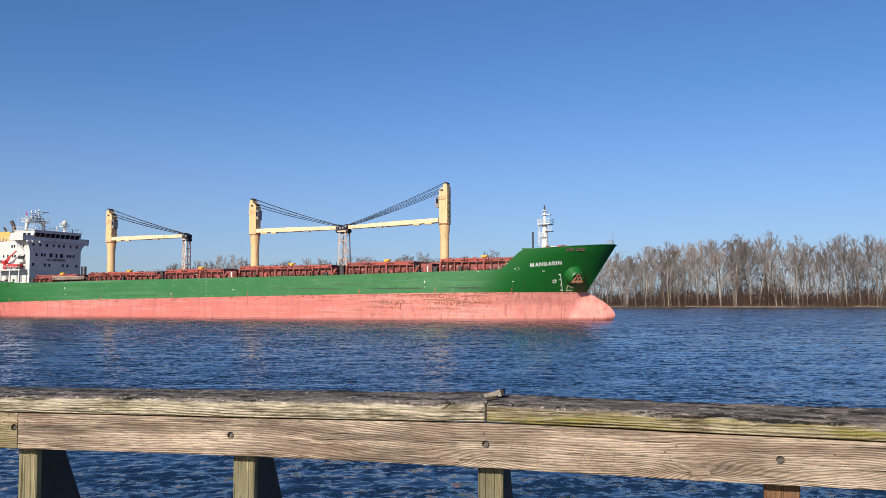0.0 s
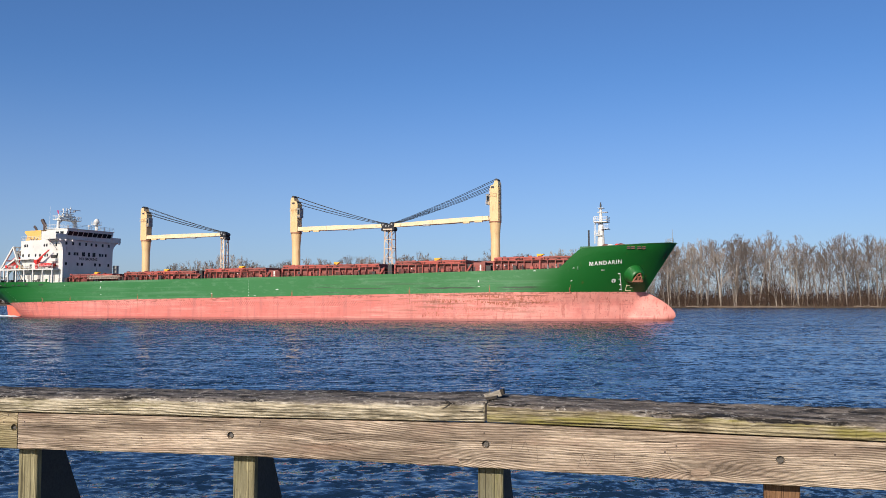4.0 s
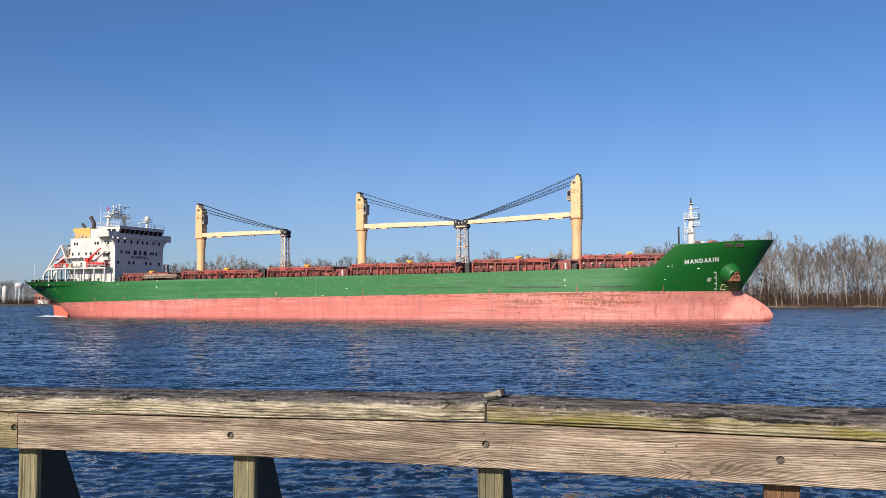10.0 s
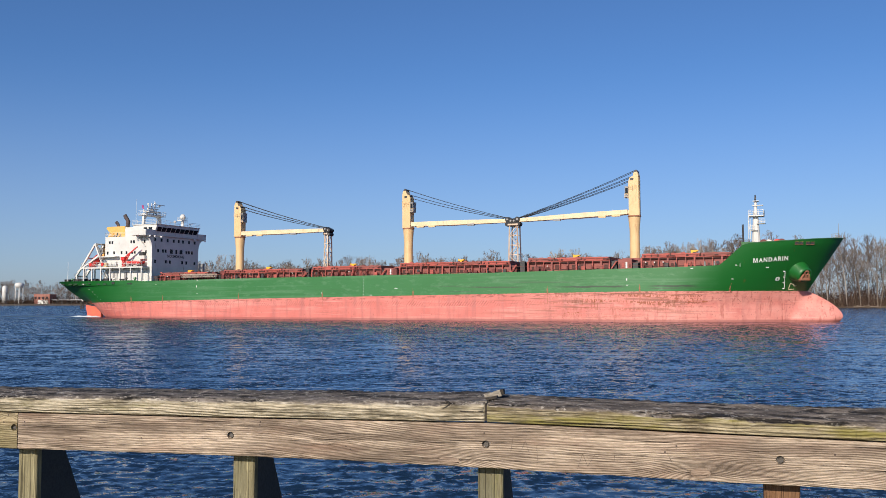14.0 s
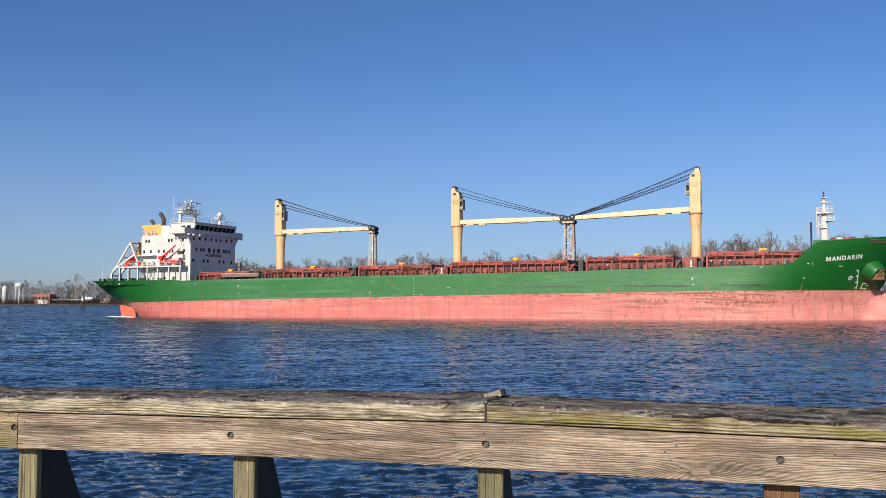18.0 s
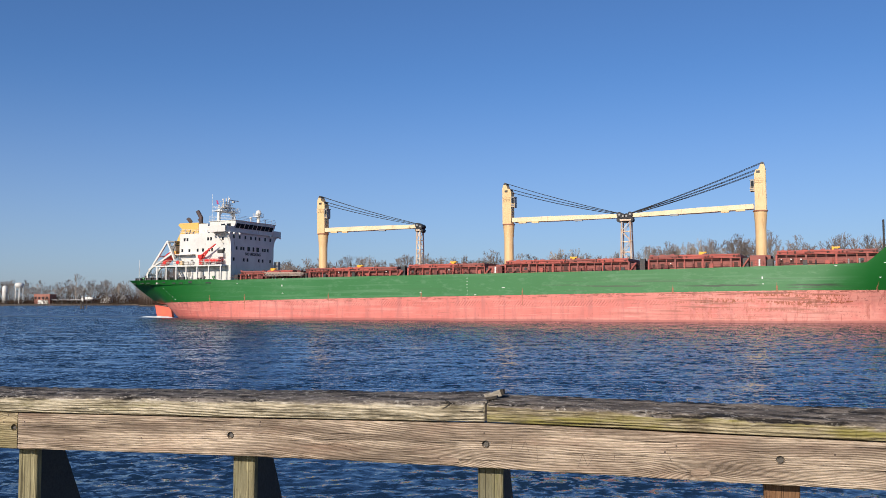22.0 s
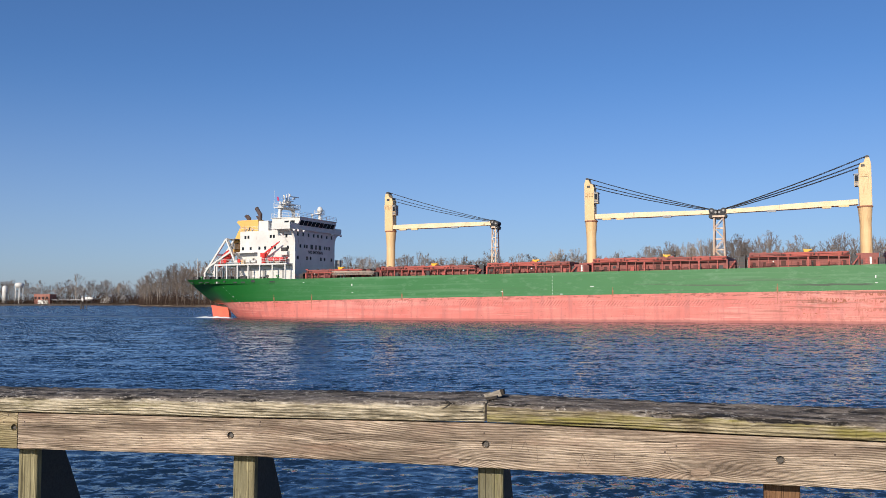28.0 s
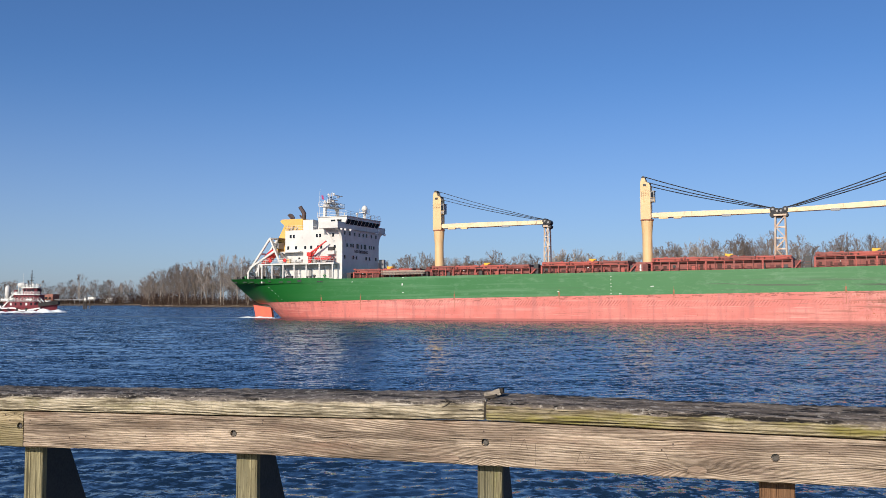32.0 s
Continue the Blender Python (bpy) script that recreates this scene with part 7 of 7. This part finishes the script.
def undergrowth():
    """Dense thin stems and scrub below the trees."""
    rng = random.Random(5)
    g = Shape()
    for x0, x1, n, h0, h1, dd in ((50, 335, 6000, 3, 12, 16), (50, 335, 4400, 10, 21, 60), (-262, 50, 4000, 3, 10, 16), (-262, 50, 1600, 8, 16, 50), (-560, -225, 4200, 4, 12, 26), (-560, -225, 2400, 9, 17, 60)):
        for i in range(n):
            x = rng.uniform(x0, x1)
            y = (max(shore_y(x), 812) if x1 == -225 else shore_y(x)) + 1.2 + dd * rng.random() ** 1.4 + (40 if rng.random() < 0.3 else 0)
            h = rng.uniform(h0, h1) * (0.3 + 2.0 * abs(noise.noise((x * 0.06, 1, 0))) + 0.5 * abs(noise.noise((x * 0.3, 4, 0))))
            p = Vector((x, y, 0.6))
            d = Vector((rng.gauss(0, 0.25), rng.gauss(0, 0.25), 1)).normalized()
            q = p + d * h
            g.tube(p, q, 0.07, 0.03, n=3, caps=False)
            for k in range(4):
                f = rng.uniform(0.25, 0.95)
                e = Vector((rng.gauss(0, 0.8), rng.gauss(0, 0.8), rng.uniform(0.1, 1))).normalized()
                b = p.lerp(q, f)
                cone(g, b, b + e * h * rng.uniform(0.2, 0.45), 0.055)
    solid("undergrowth", g, BRUSH, "brown leafless scrub and saplings along the bank", "undergrowth", kind="stuff")


undergrowth()

# ---------------------------------------------------------------- the far bank: tower, buildings, channel mark
BRICK = painted("red_brick", (0.4, 0.17, 0.125), (0.33, 0.14, 0.1), 0.5, 0.85)
ROOF = painted("grey_roof", (0.32, 0.31, 0.3), (0.24, 0.24, 0.24), 0.3, 0.8)
TIMBER = painted("dark_piling", (0.05, 0.042, 0.035), (0.08, 0.065, 0.05), 0.8, 0.9)


def water_tower(x, y):
    t = thing("water_tower", "white elevated water tank on legs above the trees", "water tower", pose(x, y, 0.8))
    g = Shape()
    g.lathe([(0.5, 15.4), (3.4, 16.6), (4.0, 18.2), (4.0, 19.6), (3.0, 20.8), (0.3, 21.3)], 20)
    part("tank", g, WHITE, t, smooth=True)
    for k in range(6):
        a = math.pi * k / 3
        g = Shape()
        g.tube((4.2 * math.cos(a), 4.2 * math.sin(a), -1), (3.5 * math.cos(a), 3.5 * math.sin(a), 17), 0.28, n=6)
        part("leg", g, WHITE, t)
    g = Shape()
    g.tube((0, 0, -1), (0, 0, 16), 0.6, n=10)
    for z in (5, 10):
        for k in range(6):
            a, b = math.pi * k / 3, math.pi * (k + 1) / 3
            g.tube((3.9 * math.cos(a), 3.9 * math.sin(a), z), (3.9 * math.cos(b), 3.9 * math.sin(b), z), 0.12, n=4)
    part("riser_pipe", g, WHITE, t)


water_tower(-407.2, 836)


def silo(x, y):
    t = thing("storage_silo", "tall white storage silo on the far bank", "silo", pose(x, y, 2.0))
    g = Shape()
    g.lathe([(2.4, -1), (2.4, 15), (1.6, 16.6), (0.2, 17.2)], 18)
    part("drum", g, WHITE, t, smooth=True)
    g = Shape()
    g.lathe([(2.46, 9.9), (2.46, 10.2)], 18)
    part("hoop", g, GREY, t)


silo(-421, 836)


def riverside_building():
    t = thing("riverside_building", "low red-brick building with a long grey-roofed shed", "building", pose(-381, 826, 0.6))
    g = Shape()
    g.box(-7, 8, 0, 14, -1, 9.6)
    g.box(-7.3, 8.3, -0.3, 14.3, 9.6, 10.1)
    wall = part("wall", g, BRICK, t, "red-brick wall")
    for k in range(4):
        g = Shape()
        g.box(-6.5 + k * 3.6, -4.6 + k * 3.6, -0.06, 0.1, 5.5, 7.6)
        part("window", g, PANE, wall)
    g = Shape()
    g.box(-3.5, 6.5, -0.08, 0.1, 0.5, 4.6)
    part("loading_door", g, MARK, wall)
    g = Shape()
    g.box(8, 48, 2, 14, 4.2, 5.2)
    part("roof", g, ROOF, t, "pale grey flat shed roof")
    g = Shape()
    g.box(8.5, 47.5, 8, 13.5, -1, 4.2)
    part("shed_wall", g, painted("dark_shed", (0.1, 0.09, 0.08), (0.14, 0.12, 0.1), 0.4, 0.9), t)
    for k in range(9):
        g = Shape()
        g.box(9 + k * 4.7, 9.35 + k * 4.7, 2.2, 2.55, -1, 4.2)
        part("shed_post", g, GREY, t)
    g = Shape()
    g.box(40, 47, 4, 10, 5.2, 7.4)
    part("roof_hut", g, MARK, t)
    g = Shape()
    g.box(-200, 148, -6, -5, -2, 1.6)
    solid("bulkhead", g, TIMBER, "dark timber bulkhead along the far waterfront", "bulkhead", pose(-378, 826, 0), kind="structure")


riverside_building()


def far_houses():
    for x, w, h, c in ((-330, 9, 5, WHITE), (-312, 8, 5, GREY), (-468, 12, 6, WHITE), (-286, 8, 4.5, WHITE)):
        t = thing("house", "small pale house among bare trees on the far bank", "house", pose(x, 850, 2.2), "far houses")
        g = Shape()
        g.box(-w / 2, w / 2, 0, 8, -1, h)
        part("wall", g, c, t)
        g = Shape()
        g.prism([(-w / 2 - 0.4, h), (w / 2 + 0.4, h), (0, h + 2.6)], -0.4, 8.4)
        part("roof", g, ROOF, t)
        for k in (-1, 1):
            g = Shape()
            g.box(k * w / 4 - 0.5, k * w / 4 + 0.5, -0.06, 0.1, 1.6, 3.0)
            part("window", g, PANE, t)


far_houses()


def channel_mark():
    t = thing("channel_mark", "cluster of dark timber piles with a small light in the river", "channel marker", pose(-182.3, 440, 0))
    for dx, dy, lean, h in ((-0.9, 0, 0.25, 3.6), (0.9, 0.2, -0.3, 3.4), (0, -0.8, 0.1, 4.0), (0.2, 0.8, 0, 3.9), (2.3, 0.4, -0.2, 2.6)):
        g = Shape()
        g.tube((dx, dy, -4), (dx + lean, dy, h), 0.22, n=8)
        part("pile", g, TIMBER, t)
    g = Shape()
    g.box(-0.5, 0.6, -0.5, 0.5, 3.8, 4.1)
    g.tube((0, 0, 4.1), (0, 0, 6.6), 0.16, n=8)
    g.box(-0.4, 0.4, -0.12, -0.05, 4.3, 5.6)
    part("beacon", g, WHITE, t)


channel_mark()


def driftwood():
    m = bark("driftwood", (0.42, 0.35, 0.27), (0.24, 0.19, 0.14))
    rng = random.Random(21)
    for i in range(46):
        x = rng.uniform(66, 270) if i < 34 else rng.uniform(-220, -60)
        t = thing("driftwood_log", "bleached driftwood log lying on the muddy bank", "log", pose(x, shore_y(x) + rng.uniform(0.5, 3.5), 0.5, 0, 0, rng.uniform(-30, 30)), "driftwood")
        ln = rng.uniform(2, 8)
        g = Shape()
        p, r = Vector((-ln / 2, 0, 0)), rng.uniform(0.16, 0.36)
        for k in range(4):
            q = p + Vector((ln / 4, rng.gauss(0, 0.15), rng.gauss(0.04, 0.08)))
            g.tube(p, q, r, r * 0.82, n=7, caps=k in (0, 3))
            p, r = q, r * 0.82
        part("stem", g, m, t)
        for k in range(2):
            g = Shape()
            b = Vector((rng.uniform(-0.2, 0.4) * ln, 0, 0.05))
            g.tube(b, b + Vector((rng.uniform(0.3, 0.9), rng.gauss(0, 0.5), rng.uniform(0.4, 1.3))), 0.09, 0.03, n=5)
            part("snag", g, m, t)


driftwood()

# ---------------------------------------------------------------- the tug
MAROON = painted("maroon_paint", (0.17, 0.02, 0.028), (0.14, 0.022, 0.03), 0.6, 0.45)
RUBBER = painted("black_rubber", (0.02, 0.02, 0.02), (0.035, 0.033, 0.03), 1.0, 0.8)
FOAM = painted("white_foam", (0.82, 0.85, 0.86), (0.6, 0.68, 0.74), 1.2, 0.7)

tug = thing("tugboat", "maroon and white harbour tug pushing a white bow wave", "tugboat")


def tug_parts():
    def hw(s):
        return 4.6 * lerp_list([(-15, 0.75), (-10, 1.0), (3, 1.0), (8, 0.74), (11.8, 0.34), (13.4, 0.0), (15, 0.0)], s)

    def edge(s):
        return lerp_list([(-15, 1.8), (-4, 1.7), (4, 2.1), (9, 2.9), (13.4, 3.6)], s)

    ss = list(np.linspace(-15, 13.4, 31))
    g = Shape()
    for sg in (-1, 1):
        rows = []
        for s in ss:
            row = []
            for k in range(6):
                z = -1 + (edge(s) + 1) * k / 5
                x = s if s < 8 else 8 + (s - 8) * (0.8 + 0.2 * k / 5)
                row.append((x, sg * hw(s) * (0.82 + 0.18 * k / 5), z))
            rows.append(row if sg < 0 else row[::-1])
        g.grid(rows)
    part("hull", g, MAROON, tug, "maroon hull", smooth=True)
    g = Shape()
    for sg in (-1, 1):
        pts = [Vector((s, sg * (hw(s) + 0.1), edge(s) - (0.25 if s < -1 else 0.25 + 1.1 * min(1, (s + 1) / 3)))) for s in ss if s < 9.5]
        for a, b in zip(pts, pts[1:]):
            g.beam(a, b, 0.4, 0.45)
    part("rubbing_strake", g, MARK, tug, "white rubbing strake")
    g = Shape()
    for sg in (-1, 1):
        pts = [Vector((s, sg * (hw(s) + 0.25), edge(s) - 0.15)) for s in np.linspace(8.2, 13.5, 12)]
        for a, b in zip(pts, pts[1:]):
            g.beam(a, b, 0.8, 1.3)
    part("bow_fender", g, RUBBER, tug, "black rubber bow fender")
    g = Shape()
    g.grid([[(s, -hw(s) + 0.1, edge(s) - 0.6), (s, 0, edge(s) - 0.55), (s, hw(s) - 0.1, edge(s) - 0.6)] for s in ss])
    part("deck", g, GREY, tug)

    def level(name, x0, x1, w, z0, z1, mat, nose):
        q = Shape()
        o = [(x0, -w), (x1 - nose, -w), (x1, -w * 0.55), (x1, w * 0.55), (x1 - nose, w), (x0, w)]
        n = len(o)
        v = [(a, b, z0) for a, b in o] + [(a, b, z1) for a, b in o]
        q.add(v, [tuple(reversed(range(n))), tuple(range(n, 2 * n))] + [(i, (i + 1) % n, n + (i + 1) % n, n + i) for i in range(n)])
        return part(name, q, mat, tug)

    a = level("deckhouse", -6.4, 7.6, 3.3, 1.4, 3.9, MAROON, 1.2)
    level("boat_deck", -8.2, 8.0, 3.9, 3.9, 4.1, MARK, 1.4)
    b = level("upper_house", -2.4, 6.6, 2.6, 4.1, 6.1, MAROON, 1.2)
    level("upper_deck", -3.2, 7.2, 3.2, 6.1, 6.3, MARK, 1.4)
    c = level("wheelhouse", 0.4, 5.5, 1.9, 6.3, 8.5, MAROON, 1.0)
    level("wheelhouse_roof", -0.1, 6.1, 2.3, 8.5, 8.75, MARK, 1.2)
    for x in (1.1, 2.3, 3.4, 4.3):
        window_box("window", c, x, -1.9, 7.75, 0.8, 0.8, "s")
    for y in (-0.7, 0.1, 0.9):
        window_box("window", c, 5.5, y, 7.75, 0.6, 0.8, "f")
    for x in (-1.6, 0.0, 1.6, 3.2, 4.8):
        window_box("window", b, x, -2.6, 5.2, 0.6, 0.6, "s")
    for x in (-5.4, -3.4, -1.4, 0.8, 3.0, 5.0, 6.6):
        window_box("window", a, x, -3.3, 2.9, 0.7, 0.9, "s", MARK if x in (-3.4, 3.0) else None)
    for pts in ([(-7.1, -3.85, 4.1), (7.5, -3.85, 4.1), (8.9, -2.0, 4.1)], [(-2.3, -3.15, 6.3), (6.7, -3.15, 6.3), (8.1, -1.6, 6.3)], [(1.2, -2.25, 8.75), (5.8, -2.25, 8.75), (7.0, -1.2, 8.75)]):
        g = Shape()
        rail(g, [(p - 1.0, q, r) for p, q, r in pts], 0.95, 1.3, 0.045)
        part("railing", g, MARK, tug)
    for x0, x1, y, z in ((-7.0, -4.0, -3.95, 4.2), (3.2, 5.6, -3.95, 4.2)):
        g = Shape()
        g.box(x0, x1, y, y + 0.08, z, z + 0.6)
        part("railing_cloth", g, MARK, tug)
    # boat-deck stairs, fender tyres, liferaft and lockers
    g = Shape()
    for y in (-3.9, -3.3):
        g.beam((-6.6, y, 1.7), (-4.2, y, 4.0), 0.12, 0.2)
        g.beam((-4.6, y, 4.1), (-2.4, y, 6.2), 0.12, 0.2)
    part("stairs", g, MARK, tug)
    for x in (-12.5, -9.5, -6.5, -3.0, 0.5, 4.0):
        g = Shape()
        g.tube((x, -hw(x) - 0.35, 1.0), (x, -hw(x) + 0.05, 1.0), 0.5, n=12)
        part("tyre_fender", g, RUBBER, tug, "black tyre fender")
    for x, y, z, ln in ((-4.0, -2.0, 4.6, 1.4), (-5.8, 1.0, 4.6, 1.2), (-1.6, -2.8, 6.7, 0.6)):
        g = Shape()
        g.tube((x - ln / 2, y, z), (x + ln / 2, y, z), 0.42, n=10)
        part("liferaft_canister", g, MARK, tug)
    g = Shape()
    g.lathe([(0.75, 4.1), (0.7, 7.6), (0.55, 7.9)], 14, (-4.2, 0))
    stack = part("stack", g, MAROON, tug, "maroon exhaust stack", smooth=True)
    g = Shape()
    g.lathe([(0.74, 6.4), (0.74, 7.0)], 14, (-4.2, 0))
    part("stack_band", g, MARK, stack)
    # low aft deck gear behind the house
    g = Shape()
    g.box(-14.4, -7.2, -3.6, -3.4, 1.5, 2.4)
    g.box(-14.4, -7.2, 3.4, 3.6, 1.5, 2.4)
    part("aft_bulwark", g, MARK, tug)
    g = Shape()
    g.tube((-10.2, -1.4, 2.2), (-10.2, 1.4, 2.2), 0.9, n=12)
    g.box(-9.4, -8.2, -1.2, 1.2, 1.4, 2.6)
    part("towing_winch", g, DARK, tug)
    g = Shape()
    g.tube((2.3, 0, 8.7), (2.3, 0, 14.9), 0.24, 0.12, n=8)
    g.tube((2.3, -1.2, 12.4), (2.3, 1.2, 12.4), 0.08, n=5)
    g.tube((1.5, 0, 13.2), (3.1, 0, 13.2), 0.07, n=5)
    g.box(1.8, 2.9, -0.45, 0.45, 11.2, 11.4)
    part("mast", g, DARK, tug, "dark mast")
    g = Shape()
    g.tube((-0.1, -1.2, 8.7), (-0.1, -1.2, 13.6), 0.05, 0.03, n=5)
    part("whip_aerial", g, MARK, tug)
    g = Shape()
    for x, y, r in ((3.6, -0.8, 0.38), (4.6, 0.4, 0.32), (1.0, -0.9, 0.34), (5.2, -0.9, 0.3)):
        g.tube((x, y, 8.7), (x, y, 9.4), 0.14, n=6)
        g.lathe([(0.1, 9.3), (r, 9.6), (r, 9.9), (0.05, 10.15)], 10, (x, y))
    g.beam((3.4, -1.2, 10.3), (3.4, 1.2, 10.35), 0.24, 0.2)
    part("roof_fittings", g, MARK, tug)
    g = Shape()
    g.beam((7.8, -2.0, 4.8), (9.4, -1.6, 2.9), 0.2, 0.2)
    g.beam((7.4, -2.8, 4.4), (8.8, -2.4, 2.6), 0.18, 0.18)
    g.tube((9.2, -0.8, 3.4), (9.2, 0.8, 3.4), 0.6, n=12)
    part("bow_winch", g, MARK, tug)


tug_parts()


def foam_heap(pieces, rng, name, label):
    """Rigid lumps of broken water: (x, y, length, width, height)."""
    g = Shape()
    for x, y, ln, w, h in pieces:
        n, k = 9, 6
        rows = []
        for i in range(n + 1):
            u = -1 + 2 * i / n
            row = []
            for j in range(k + 1):
                v = -1 + 2 * j / k
                d = max(0.0, 1 - u * u) * max(0.0, 1 - v * v)
                z = -0.05 + h * d * (0.7 + 0.7 * noise.noise((x + u * 3, y + v * 3, rng.random())))
                row.append((x + u * ln, y + v * w, z))
            rows.append(row)
        g.grid(rows)
    return solid(name, g, FOAM, label, "wash", smooth=True)


frng = random.Random(9)
tug_wave = foam_heap([(13.5, -1.5, 3.5, 1.5, 1.5), (11, -4.2, 4, 1.3, 1.6), (14.5, 0, 1.8, 2.2, 0.9), (6.5, -5.4, 4, 1.0, 1.0), (1, -6.2, 5, 0.9, 0.7), (-6, -6.6, 6, 0.8, 0.55), (-14, -6, 6, 1.2, 0.5), (14.0, -3.5, 3.0, 1.0, 0.5), (16.0, -2.0, 1.6, 1.0, 0.25)], frng, "bow_wave", "white foaming bow wave of the tug")
stern_wash = foam_heap([(-78, -3.0, 3.2, 1.0, 0.5), (-82.5, -2.0, 2.8, 1.2, 0.4), (-74.5, -4.5, 1.8, 0.6, 0.3)], frng, "stern_wash", "thin white wash at the ship's rudder")


def ship_wake():
    m = Mat("smoothed_water", 0.32, spec=0.5)
    m.colour(m.mix(m.noise(0.3, 4), (0.02, 0.035, 0.055), (0.04, 0.06, 0.08)))
    m.bump(m.noise(1.5, 4), 0.5, 0.05)
    g = Shape()
    rows = []
    for i in range(60):
        x = -80 - i * 5
        w = 2.5 + 5 * min(1, i / 30)
        c = -1 + 2.5 * noise.noise((i * 0.2, 2, 0))
        rows.append([(x, c + w * k + 1.2 * noise.noise((i * 0.5, k, 5)), 0.008 + (0.02 if abs(k) < 0.9 else 0)) for k in (-1, -0.5, 0, 0.5, 1)])
    g.grid(rows)
    return solid("wake", g, m.m, "pale smoothed water of the ship's wake", "wake", smooth=True)


wake = ship_wake()


def tug_pose(t):
    u = t - 32.0
    a = radians(14)
    return pose(-148.6 + 6.8 * u * math.cos(a), 308.0 - 6.8 * u * math.sin(a), 0, 0, 0, -14)


def motions():
    times = [0, 2, 4, 6, 8, 10, 12, 14, 16, 18, 20, 22, 24, 26, 28, 28.6, 29.5, 30.5, 31.3, 32]
    for it in (ship, stern_wash, wake):
        walk(it, [(t, ship_pose(t)) for t in times])
    for it in (tug, tug_wave):
        walk(it, [(t, tug_pose(t)) for t in times])
    walk(water, [(t, pose(0.22 * t, -0.1 * t, 0)) for t in times])


motions()
